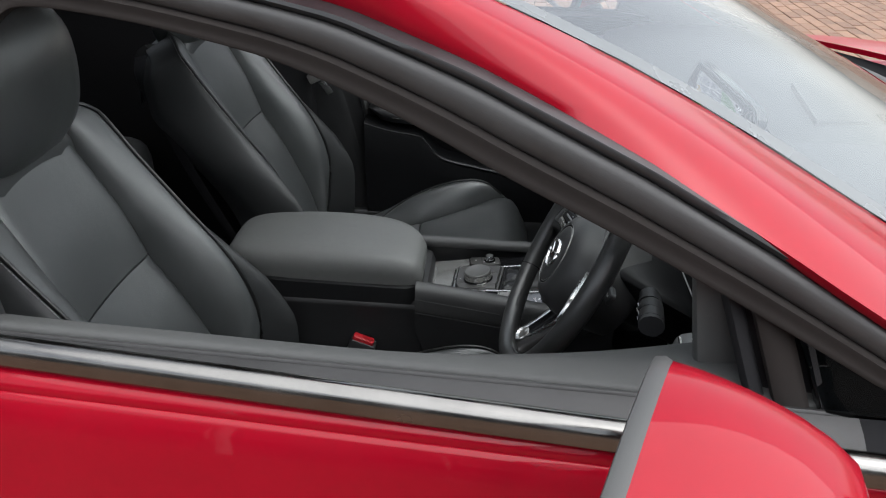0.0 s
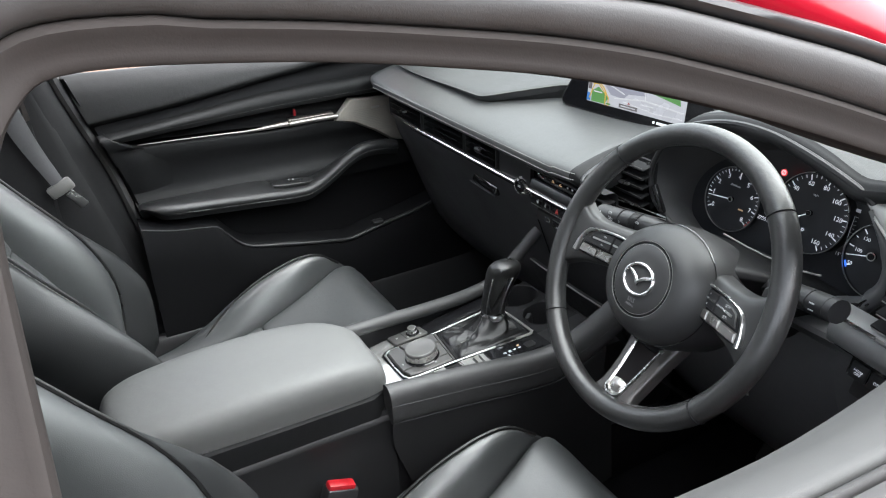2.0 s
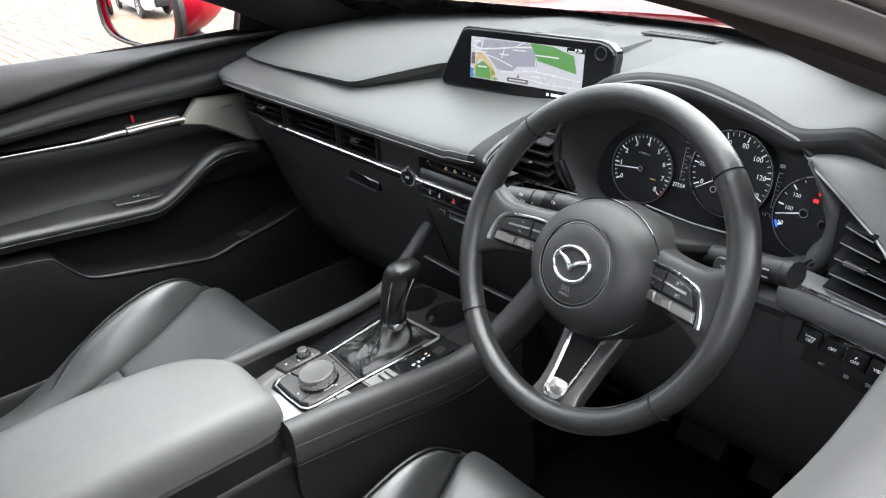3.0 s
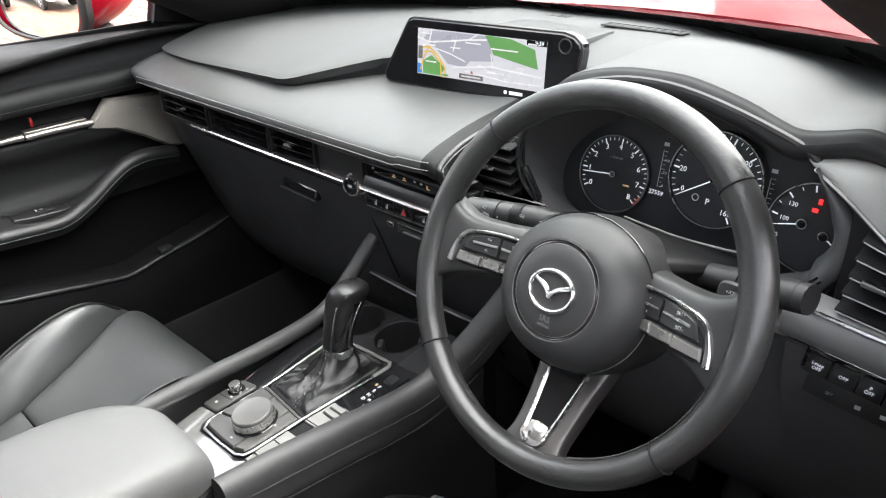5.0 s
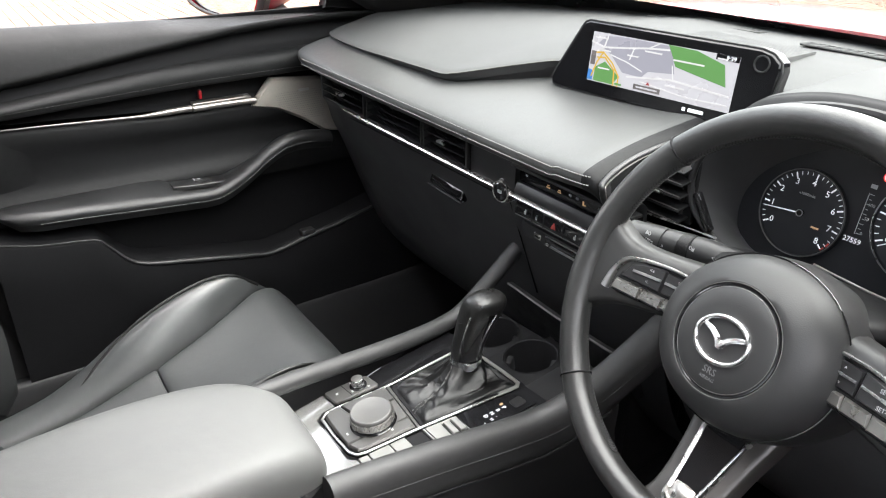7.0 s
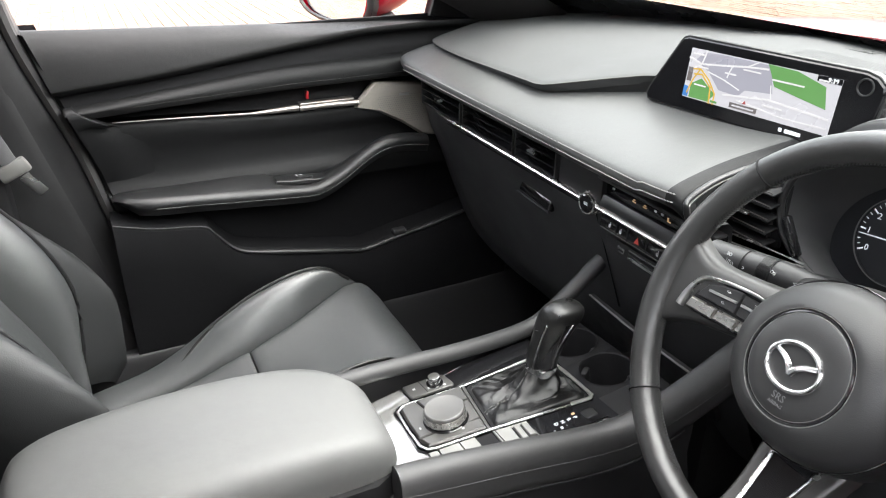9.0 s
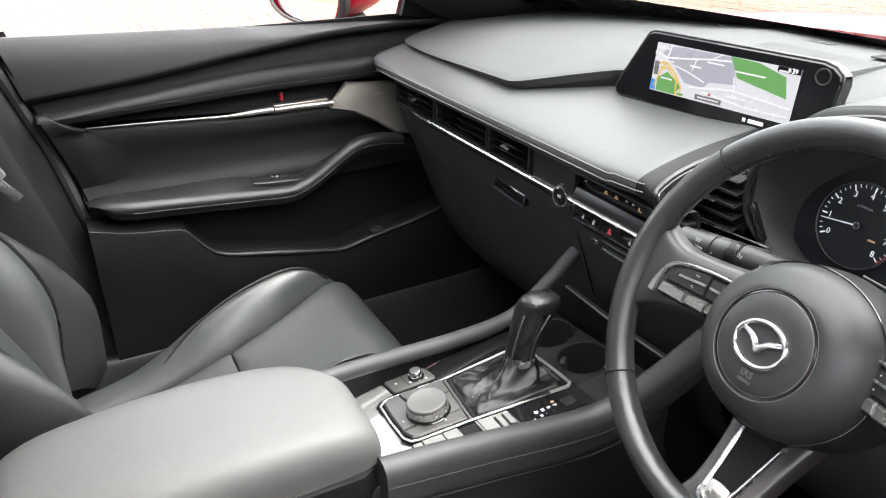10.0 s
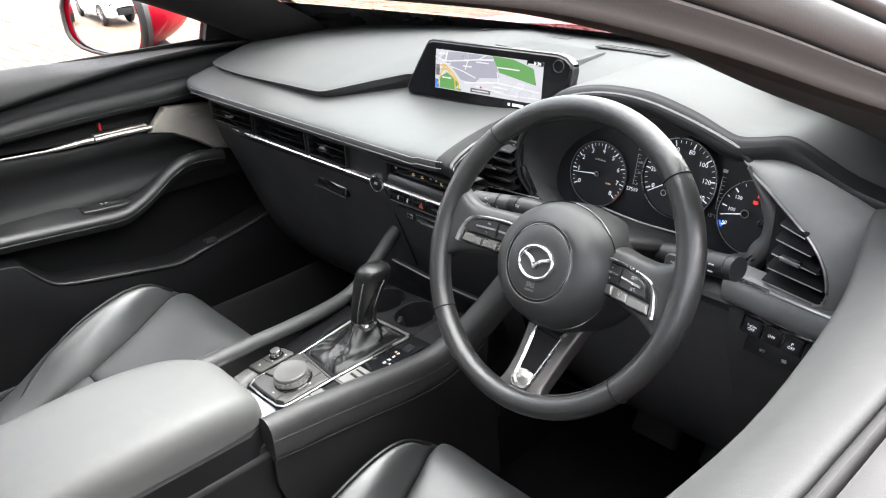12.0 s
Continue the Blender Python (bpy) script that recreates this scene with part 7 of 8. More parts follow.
o = spline([(-0.0262, -0.060, 0), (-0.0225, -0.085, 0), (-0.0178, -0.118, 0), (-0.0150, -0.138, 0), (-0.0135, -0.149, 0), (-0.0085, -0.1545, 0), (0.0, -0.1555, 0), (0.0085, -0.1545, 0), (0.0135, -0.149, 0), (0.0150, -0.138, 0), (0.0178, -0.118, 0), (0.0225, -0.085, 0), (0.0262, -0.060, 0)], 3)
rows = []
for p in o:
    w = 0.0054
    n = V((-1 if p.x > 0 else 1, 0, 0)) if p.y > -0.146 else V((-p.x * 40, 1, 0)).normalized()
    c = V((p.x + LX, p.y, fork_z(p.y) + 0.0005))
    rows.append([c + V((0, 0, -0.004)), c + V((0, 0, 0.002)), c + n * w * 0.3 + V((0, 0, 0.0042)), c + n * w * 0.7 + V((0, 0, 0.0036)), c + n * w, c + n * w * 1.15 + V((0, 0, -0.006))])
g = Geo()
g.grid(rows)
part("spoke_bezel", g, SATIN, low, "satin metal fork", 50)
g = Geo()
rows = [[(LX + u * (0.0185 + (y + 0.075) * 0.125), y, fork_z(y) + 0.0024 - 0.0008 * (1 - u * u)) for u in (-1, -0.5, 0, 0.5, 1)] for y in (-0.062, -0.09, -0.12, -0.151)]
shell(g, rows, (0, 0, -0.004))
part("fork_hollow", g, GLOSS, low, "dark hollow of the fork")
g = Geo()
rows = []
for y, h in ((-0.134, 0.001), (-0.136, 0.0032), (-0.141, 0.0040), (-0.147, 0.0036), (-0.1505, 0.001)):
    w = 0.0112 - 0.10 * abs(y + 0.138)
    rows.append([(LX - w, y, fork_z(y) + 0.001), (LX - w * 0.85, y, fork_z(y) + h), (LX, y, fork_z(y) + h + 0.0006), (LX + w * 0.85, y, fork_z(y) + h), (LX + w, y, fork_z(y) + 0.001)])
g.grid(rows)
part("fork_foot", g, BUTTONMETAL, low, "bright foot of the fork", 60)

# ---- stalks behind the wheel ----
def stalk(pts, radii, label):
    st = thing("control_stalk", pts[0], label, "control stalk", "control stalks")
    g = Geo()
    tube(g, spline(pts, 5), radii, 14, flat=0.85)
    part("lever", g, HARD, st, "", 50)
    return st


n = 11
ls = stalk([(0.300, 0.092, 0.8585), (0.245, 0.082, 0.8545), (0.190, 0.070, 0.8515)], [0.0120 + 0.0014 * min(k, 3) for k in range(n)], "black lighting stalk with white symbols")
root = V((0.300, 0.092, 0.8585))
d = (V((0.190, 0.070, 0.8515)) - root).normalized()
for f in (0.40, 0.66):
    p = root + d * 0.112 * f
    part("collar", tube(Geo(), [p, p + d * 0.0008], 0.01635, 24, flat=0.85), MATTE, ls)
for k in range(10):
    p = root + d * (0.112 * 0.42 + 0.0011 * k)
    part("grip_rib", tube(Geo(), [p, p + d * 0.0005], 0.01655, 24, flat=0.85), SWITCH, ls)
for w, f, dz in (("-O", 0.90, 0.005), ("*>", 0.90, -0.003), ("#O", 0.74, 0.008), ("AUTO", 0.74, 0.000), ("OFF", 0.74, -0.006), (">", 0.60, -0.002), ("O#", 0.34, 0.004), ("<>", 0.14, 0.0)):
    p = root + d * 0.112 * f
    text(w, 0.0052, Matrix.Translation((p.x, p.y - 0.0158, p.z + 0.004 + dz)) @ pose(0, 0, 0, 72, 0, -11), GREY_MARK, ls)
rs = stalk([(0.430, 0.100, 0.848), (0.49, 0.092, 0.858), (0.546, 0.082, 0.868)], [0.0115 + 0.0006 * min(k, 6) for k in range(n)], "black wiper stalk with white symbols")
d = (V((0.546, 0.082, 0.868)) - V((0.430, 0.100, 0.848))).normalized()
for f in (0.5, 0.72, 0.92):
    p = V((0.430, 0.100, 0.848)) + d * 0.118 * f
    part("collar", tube(Geo(), [p, p + d * 0.0012], 0.0153, 20, flat=0.85), HARD, rs)
for f in (0.60, 0.80):
    p = V((0.430, 0.100, 0.848)) + d * 0.118 * f
    for dz in (0.004, -0.004):
        part("stalk_mark", box(Geo(), (p.x, p.y - 0.0151, p.z + 0.002 + dz), (0.006, 0.0008, 0.0014), 0), GREY_MARK, rs)

# ---- centre console ----
con = thing("centre_console", (0, -0.1, 0.25), "black centre console with leather rails and piano-black panel", "console")
RL = [(-0.112, -0.36, 0.586), (-0.117, -0.21, 0.585), (-0.119, -0.125, 0.583), (-0.120, -0.07, 0.581), (-0.120, 0.0, 0.582), (-0.120, 0.045, 0.586), (-0.119, 0.078, 0.595), (-0.118, 0.110, 0.617), (-0.115, 0.142, 0.646), (-0.111, 0.168, 0.673), (-0.106, 0.200, 0.700)]
RR = [(0.100, -0.240, 0.602), (0.103, -0.10, 0.585), (0.108, 0.0, 0.574), (0.120, 0.06, 0.584), (0.142, 0.115, 0.629), (0.168, 0.165, 0.690), (0.185, 0.20, 0.735)]
g = Geo()
tube(g, spline(RL, 6), 0.0125, 14, flat=0.95)
part("rail", g, RAIL, con, "padded leather rail rising into a strut", 60)
# broad padded rail on the driver's side, flat down its outer face
SEC = [(-0.0150, -0.018), (-0.0165, -0.004), (-0.0150, 0.0075), (-0.0085, 0.0155), (0.0, 0.0178), (0.0085, 0.0160), (0.0150, 0.0095), (0.0178, -0.001), (0.0182, -0.012), (0.0180, -0.030), (0.0160, -0.041), (0.0110, -0.046)]
sp = spline(RR, 6)
rows = []
for k, p in enumerate(sp):
    f = min(1.0, k / 3)
    slim = curve_at([(0.0, 1.0), (0.10, 0.85), (0.20, 0.75)], p.y)
    rows.append([p + V((dx, 0, (dz if dz > -0.02 else -0.02 + (dz + 0.02) * slim) - 0.002 * (1 - f))) for dx, dz in SEC])
g = Geo()
g.grid([spline(r, 2) for r in rows], cap=True)
part("rail", g, RAIL, con, "broad padded leather rail rising into a strut", 60)
g = Geo()
dashes(g, [p + V((0.0186, 0, -0.0105)) for p in sp], 0.0028, 0.0013, 0.0006)
part("stitching", g, DIMTHREAD, con, "grey seam stitching")
g = Geo()
tube(g, [p + V((0.0150, 0, -0.0435)) for p in sp if p.y < 0.12], 0.0020, 8)
part("rail_edge", g, PANELDARK, con, "rounded edge below the rail")
for pts, s, o, d in ((RL, -1, 0.009, 0.010), (RR, 1, 0.0125, 0.0435)):
    g = Geo()
    rows = [[p + V((s * o, 0, -d)), p + V((s * (o + 0.001), 0, -d - 0.010)), p + V((s * (o - 0.001), 0.0, -d - 0.045)), p + V((s * 0.002, 0.03, -0.18)), p + V((-s * 0.004, 0.05, -0.36))] for p in spline(pts, 6) if p.y < 0.13]
    g.grid(rows)
    part("side_panel", g, HARD, con, "hard black console side", 45)
for s in (1, -1):
    g = Geo()
    rows = [[(s * 0.1000, y, 0.566), (s * 0.1035, y, 0.561), (s * 0.1035, y, 0.556), (s * 0.1005, y, 0.548), (s * 0.100, y, 0.50), (s * 0.097, y, 0.24)] for y in (-0.66, -0.45, -0.232)]
    g.grid(rows)
    part("side_panel", g, HARD, con, "hard black console side", 45)


PM = Matrix.Translation((0, -0.104, 0.562)) @ pose(0, 0, 0, math.degrees(math.atan(0.135)), -4.0, 0)
g = Geo()
plate(g, [(-0.112, -0.150), (0.088, -0.150), (0.100, 0.10), (0.106, 0.163), (-0.112, 0.163)], -0.012, -0.001, PM)
part("panel", g, GLOSS, con, "piano-black console panel")
# added bright plate between armrest and keys: the sky's reflection in the panel
g = Geo()
plate(g, [(-0.112, -0.046), (-0.080, -0.043), (-0.080, -0.062), (-0.070, -0.0735), (0.020, -0.0765), (0.031, -0.068), (0.084, -0.070), (0.084, -0.140), (-0.105, -0.140)], -0.001, 0.0008, PM)
part("panel_reflection", g, material("painted_sky_reflection", (0.50, 0.50, 0.49), 0.16, 0.75, rvary=0.04, vary=0.06), con, "bright plate standing for sky mirrored in the black panel")
KEY = material("metallic_grey_key", (0.090, 0.088, 0.086), 0.36, 0.45, vary=0.06, vary_size=0.03)
DIALSIDE = material("brushed_dial_side", (0.60, 0.59, 0.575), 0.28, 0.9, grain=0.15, grain_size=0.0006, vary=0.1, vary_size=0.01)
# one chrome frame round the keys and the gaiter
g = Geo()
FRAME = [(-0.063, 0.150), (-0.064, 0.031), (-0.0735, -0.045), (-0.0735, -0.058), (-0.066, -0.0675), (-0.030, -0.0695), (0.012, -0.0695), (0.0235, -0.064), (0.0275, -0.053), (0.0365, 0.017), (0.0590, 0.143), (0.0605, 0.152), (0.055, 0.1585), (-0.057, 0.1585)]
tube(g, [PM @ V((x, y, 0.0018)) for x, y in FRAME], 0.0021, 8, close=True, flat=0.8)
part("key_frame", g, SATIN, con, "satin frame round the keys")
g = Geo()
tube(g, [PM @ V((-0.063, 0.029, 0.0018)), PM @ V((0.036, 0.0165, 0.0018))], 0.0024, 8, flat=0.7)
part("cross_bar", g, KEY, con, "dark bar between the keys and the gaiter")
g = Geo()
tube(g, [PM @ V((x, y, 0.0030)) for x, y in ((0.0555, 0.125), (0.0590, 0.143), (0.0600, 0.151), (0.055, 0.1570), (0.020, 0.1575), (-0.02, 0.1575))], 0.0030, 8, flat=0.6)
part("frame_lip", g, FLAP, con, "broad bright lip at the far end of the frame")
part("key_bed", plate(Geo(), [(-0.063, 0.026), (-0.072, -0.045), (-0.071, -0.057), (-0.064, -0.065), (0.012, -0.067), (0.022, -0.062), (0.026, -0.052), (0.035, 0.014)], -0.0008, 0.0012, PM), MATTE, con, "black bed under the keys")
for o in ([(-0.0695, -0.040), (-0.0700, -0.055), (-0.0630, -0.0630), (-0.030, -0.0655), (0.004, -0.0655), (0.004, -0.030), (-0.030, -0.033)],
          [(-0.0690, -0.0385), (-0.0615, 0.0245), (-0.031, 0.0215), (-0.029, -0.0315)],
          [(-0.0295, 0.0210), (0.013, 0.0160), (0.013, -0.004), (-0.0280, -0.006)],
          [(0.0145, 0.0155), (0.0335, 0.0130), (0.0250, -0.0510), (0.0215, -0.0610), (0.0055, -0.0655), (0.0055, -0.030)]):
    part("key", plate(Geo(), o, 0.0, 0.0068, PM, 0.0022), KEY, con, "metallic grey push key")
DM = PM @ Matrix.Translation((-0.0105, -0.0215, 0.0062))
g = Geo()
lathe(g, [(0.0296, 0.0), (0.0296, 0.0012), (0.0285, 0.0022), (0.0272, 0.0022), (0.0272, 0.0050)], 56, DM)
dl = part("rotary_dial", g, GLOSS, con, "large rotary dial with a bright brushed side")
g = Geo()
lathe(g, [(0.0270, 0.0040), (0.0278, 0.0046), (0.0280, 0.0060), (0.0272, 0.0134), (0.0268, 0.0142)], 64, DM)
part("dial_waist", g, DIALSIDE, dl, "brushed metal side of the dial")
g = Geo()
for k in range(96):
    a = 2 * math.pi * k / 96
    tube(g, [DM @ V((0.0279 * math.cos(a), 0.0279 * math.sin(a), 0.0062)), DM @ V((0.0274 * math.cos(a), 0.0274 * math.sin(a), 0.0130))], 0.00035, 4)
part("dial_knurl", g, DARKSATIN, dl)
g = Geo()
lathe(g, [(0.0268, 0.0138), (0.0270, 0.0148), (0.0266, 0.0172), (0.0258, 0.0184), (0.0246, 0.0189), (0.0236, 0.0186), (0.001, 0.0186)], 64, DM)
part("dial_cap", g, material("dial_cap_metal", (0.125, 0.123, 0.12), 0.40, 0.4, vary=0.05, vary_size=0.02), dl, "satin grey cap with a raised edge", 25)
# small key field with the volume knob
part("knob_base", plate(Geo(), [(-0.112, -0.040), (-0.107, 0.014), (-0.103, 0.019), (-0.078, 0.0225), (-0.0735, 0.019), (-0.080, -0.038), (-0.084, -0.041), (-0.108, -0.043)], 0.0, 0.0042, PM, 0.0015), KEY, con, "small key field")
part("key_gap", box(Geo(), PM @ V((-0.095, -0.017, 0.0042)), (0.031, 0.0009, 0.0006), 0, PM.to_3x3() @ Euler((0, 0, radians(4))).to_matrix()), MATTE, con)
KM = PM @ Matrix.Translation((-0.0915, 0.000, 0.0))
g = Geo()
lathe(g, [(0.0118, 0.003), (0.0118, 0.0052), (0.0088, 0.0056), (0.0088, 0.0075)], 32, KM)
kb = part("volume_knob", g, GLOSS, con, "small bright volume knob on a black foot")
g = Geo()
lathe(g, [(0.0086, 0.0065), (0.0092, 0.0072), (0.0092, 0.0090), (0.0088, 0.0148), (0.0084, 0.0156), (0.0070, 0.0160)], 32, KM)
part("knob_foot", g, CHROME, kb, "chrome side of the knob")
g = Geo()
lathe(g, [(0.0078, 0.0150), (0.0078, 0.0164), (0.0070, 0.0168), (0.001, 0.0167)], 32, KM)
part("knob_cap", g, KEY, kb)
g = Geo()
for x, y, w, h in ((-0.096, -0.030, 0.0035, 0.0035), (-0.1035, -0.006, 0.003, 0.002), (-0.1015, 0.008, 0.003, 0.002), (-0.080, 0.010, 0.003, 0.003), (-0.086, -0.012, 0.004, 0.002)):
    plate(g, [(x - w / 2, y - h / 2), (x + w / 2, y - h / 2), (x + w / 2, y + h / 2), (x - w / 2, y + h / 2)], 0.0040, 0.0047, PM)
for x, y, w, h in ((0.020, -0.012, 0.003, 0.003), (-0.012, -0.0575, 0.004, 0.002), (-0.050, -0.010, 0.002, 0.004)):
    plate(g, [(x - w / 2, y - h / 2), (x + w / 2, y - h / 2), (x + w / 2, y + h / 2), (x - w / 2, y + h / 2)], 0.0066, 0.0073, PM)
part("key_mark", g, GREY_MARK, con)


def frame_x(y):
    return curve_at([(-0.07, 0.0270), (-0.053, 0.0300), (0.017, 0.0390), (0.143, 0.0620), (0.17, 0.066)], y)


# flaps and slot along the driver's side
for a, b, mat_, h in ((-0.066, -0.0545, FLAP, 0.0012), (-0.053, -0.0270, FLAP, 0.002), (-0.0255, -0.0060, FLAP, 0.002), (-0.0050, 0.0165, MATTE, -0.0006), (0.0180, 0.0205, FLAP, 0.0016), (0.0215, 0.0620, FLAP, 0.0016)):
    part("flap", plate(Geo(), [(frame_x(a) + 0.001, a), (0.082, a), (0.084, b), (frame_x(b) + 0.001, b)], -0.001, h, PM, 0.0006), mat_, con, "silver flap" if mat_ is FLAP else "dark open slot")
part("switch_slot", plate(Geo(), [(0.050, 0.040), (0.078, 0.038), (0.081, 0.060), (0.054, 0.062)], 0.0, 0.0020, PM), MATTE, con, "dark slot round the brake switch")
g = Geo()
for k in range(2):
    plate(g, [(0.0520, 0.0415 + 0.0105 * k), (0.077, 0.0400 + 0.0105 * k), (0.079, 0.0480 + 0.0105 * k), (0.0535, 0.0495 + 0.0105 * k)], 0.001, 0.0052, PM, 0.0012)
part("brake_switch", g, FLAP, con, "satin parking brake switch")
sel = part("selector_panel", plate(Geo(), [(0.0490, 0.0640), (0.094, 0.0640), (0.100, 0.150), (0.0640, 0.150)], -0.001, 0.0015, PM, 0.0006), GLOSS, con, "gloss black selector display")
for k, w in enumerate("PRND"):
    text(w, 0.0074, PM @ Matrix.Translation((0.0785 - 0.0008 * k, 0.1150 - 0.0088 * k, 0.0017)), WHITE_MARK, sel)
for w, y in (("-", 0.0985), ("M", 0.0905), ("+", 0.0800)):
    text(w, 0.0058, PM @ Matrix.Translation((0.0855, y, 0.0017)), WHITE_MARK if w == "M" else GREY_MARK, sel)
part("selector_light", plate(Geo(), round_rect(0.0035, 0.0045, 0.001, 2, 0.0715, 0.1165), 0.0014, 0.0020, PM), AMBER_MARK, sel, "amber light")
part("release_cap", plate(Geo(), round_rect(0.016, 0.017, 0.003, 3, 0.0825, 0.1335), 0.001, 0.0032, PM, 0.0008), SWITCH, sel, "square release cap")
# gear lever
gl = thing("gear_lever", (0.0, 0.02, 0.58), "black leather gear lever with satin trim and a gathered gaiter", "gear lever")
o = [(-0.0610, 0.036), (-0.0610, 0.148), (-0.056, 0.155), (0.053, 0.155), (0.0570, 0.150), (0.0375, 0.025), (0.034, 0.0205), (-0.056, 0.0315)]
part("gaiter_frame", plate(Geo(), o, -0.0005, 0.0010, PM), MATTE, gl, "black rim under the gaiter")
top = V((-0.008, 0.012, 0.606))
rows = []
oo = []
for i in range(len(o)):
    (xa, ya), (xb, yb) = o[i], o[(i + 1) % len(o)]
    m_ = 14 if math.hypot(xb - xa, yb - ya) > 0.02 else 2
    oo += [V((xa + (xb - xa) * k / m_, ya + (yb - ya) * k / m_, 0)) for k in range(m_)]
for f, sink in ((0.0, -0.001), (0.08, 0.0005), (0.2, -0.002), (0.35, -0.006), (0.5, -0.010), (0.65, -0.012), (0.8, -0.010), (0.92, -0.005), (1.0, 0.0)):
    row = []
    for k, q in enumerate(oo):
        b = PM @ V((q.x * 0.95, 0.095 + (q.y - 0.095) * 0.95, 0.001))
        a = 2 * math.pi * k / len(oo)
        ang = math.atan2(q.y - 0.095, q.x)
        t = top + V((0.0180 * math.cos(ang), 0.0215 * math.sin(ang), 0))
        p = b * (1 - f) + t * f
        sw_ = a + 0.9 * f * math.sin(a * 2 + 1)
        fold = (abs(math.sin(sw_ * 3 + f * 2.2)) - 0.6) * 0.011 + (abs(math.sin(sw_ * 7 - f * 4 + 1)) - 0.6) * 0.0065
        w = math.sin(math.pi * min(1, f)) ** 0.8
        n = V((p.x - top.x, p.y - top.y, 0))
        n = n.normalized() if n.length > 1e-5 else n
        row.append(p + n * (fold * w) + V((0, 0, sink + 0.5 * fold * w)))
    rows.append(row)
g = Geo()
g.grid(patch([r + [r[0]] for r in rows], 4, 1))
part("gaiter", g, GAITER, gl, "gathered black leather gaiter", 80)
for k in (len(oo) - 12, len(oo) - 11, 22, 23):
    g = Geo()
    dashes(g, [r[k] + V((0.0008, -0.0008, 0.0014)) for r in rows], 0.0035, 0.0018, 0.0006)
    part("stitching", g, THREAD, gl)
g = Geo()
tube(g, [top + V((0, 0, -0.004)), top + V((0.001, 0.0, 0.008))], [0.0212, 0.0206], 24)
part("collar", g, CHROME, gl, "chrome collar")
g = Geo()
rows = []
axis = [(-0.008, 0.012, 0.610, 0.0175, 0.0200), (-0.003, 0.012, 0.632, 0.0178, 0.0208), (0.004, 0.013, 0.655, 0.0190, 0.0225), (0.012, 0.014, 0.677, 0.0210, 0.0250), (0.019, 0.015, 0.694, 0.0225, 0.0272), (0.0235, 0.0155, 0.706, 0.0222, 0.0272), (0.0262, 0.016, 0.7145, 0.0190, 0.0240), (0.0275, 0.016, 0.7195, 0.0125, 0.0165), (0.028, 0.016, 0.7215, 0.0050, 0.0070), (0.028, 0.016, 0.7218, 0.0005, 0.0007)]
for x, y, z, rx, ry in axis:
    rows.append([(x + rx * math.copysign(abs(math.cos(a)) ** 0.8, math.cos(a)), y + ry * math.copysign(abs(math.sin(a)) ** 0.8, math.sin(a)), z) for a in np.linspace(0, 2 * math.pi, 33)])
g.grid(patch(rows, 4, 1))
part("knob", g, material("knob_leather", (0.012, 0.012, 0.012), 0.34, spec=0.55, grain=0.2, grain_size=0.001, cells=True, vary=0.15, vary_size=0.03), gl, "rounded black leather knob", 80)
g = Geo()
rows = []
for x, y, z, rx, ry in axis[:5]:
    rows.append([(x + (rx + 0.0022) * math.cos(a), y + (ry + 0.0022) * math.sin(a), z + 0.004) for a in np.linspace(radians(-58), radians(8), 9)])
g.grid(patch(rows, 4, 1))
part("knob_inlay", g, GLOSS, gl, "gloss black inlay on the lever")
g = Geo()
for a in (-60, 10):
    tube(g, spline([(x + (rx + 0.0022) * math.cos(radians(a)), y + (ry + 0.0022) * math.sin(radians(a)), z + 0.004) for x, y, z, rx, ry in axis[:5]], 4), 0.0013, 6)
part("knob_trim", g, CHROME, gl, "chrome line beside the inlay")
g = Geo()
hx, hy, hz, hrx, hry = axis[3]
tube(g, [(hx + (hrx + 0.0003) * math.cos(a), hy + (hry + 0.0003) * math.sin(a), hz + 0.009 * math.cos(a) + 0.002) for a in np.linspace(0, 2 * math.pi, 32, endpoint=False)], 0.0008, 6, close=True)
part("knob_seam", g, SWITCH, gl, "seam round the head of the knob")
# cup holders and storage
for x, y in ((-0.060, 0.206), (0.022, 0.206)):
    g = Geo()
    N_ = 40
    inner, outer = [], []
    for k in range(N_):
        a = 2 * math.pi * k / N_
        c, q = math.cos(a), math.sin(a)
        m_ = max(abs(c), abs(q))
        inner.append(PM @ V((x + 0.0385 * c, y + 0.0385 * q, 0.0015)))
        outer.append(PM @ V((x + 0.041 * c / m_, y + 0.042 * q / m_, -0.001)))
    rows = [outer, inner] + [[PM @ V((x + r * math.cos(2 * math.pi * k / N_), y + r * math.sin(2 * math.pi * k / N_), h)) for k in range(N_)] for r, h in ((0.0375, 0.0032), (0.0360, 0.0020), (0.0350, -0.004), (0.0330, -0.050), (0.001, -0.050))]
    g.grid(rows, close_v=True)
    ch = part("cup_holder", g, MATTE, con, "round black cup holder")
    for a in (35, 215):
        g = Geo()
        q = PM @ Matrix.Translation((x, y, 0)) @ Matrix.Rotation(radians(a), 4, "Z")
        box(g, q @ V((0.031, 0, -0.018)), (0.010, 0.020, 0.024), 0.004, q.to_3x3())
        part("holder_tab", g, HARD, ch, "black sprung tab")
g = Geo()
plate(g, [(0.062, 0.162), (0.106, 0.162), (0.118, 0.250), (0.062, 0.250)], -0.012, -0.001, PM)
part("holder_surround", g, SWITCH, con, "black field beside the cup holders")
g = Geo()
box(g, (0.03, 0.265, 0.67), (0.24, 0.02, 0.16), 0.005, Euler((radians(-12), 0, 0)).to_matrix())
part("storage_bin", g, MATTE, con, "dark storage bin under the controls")
g = Geo()
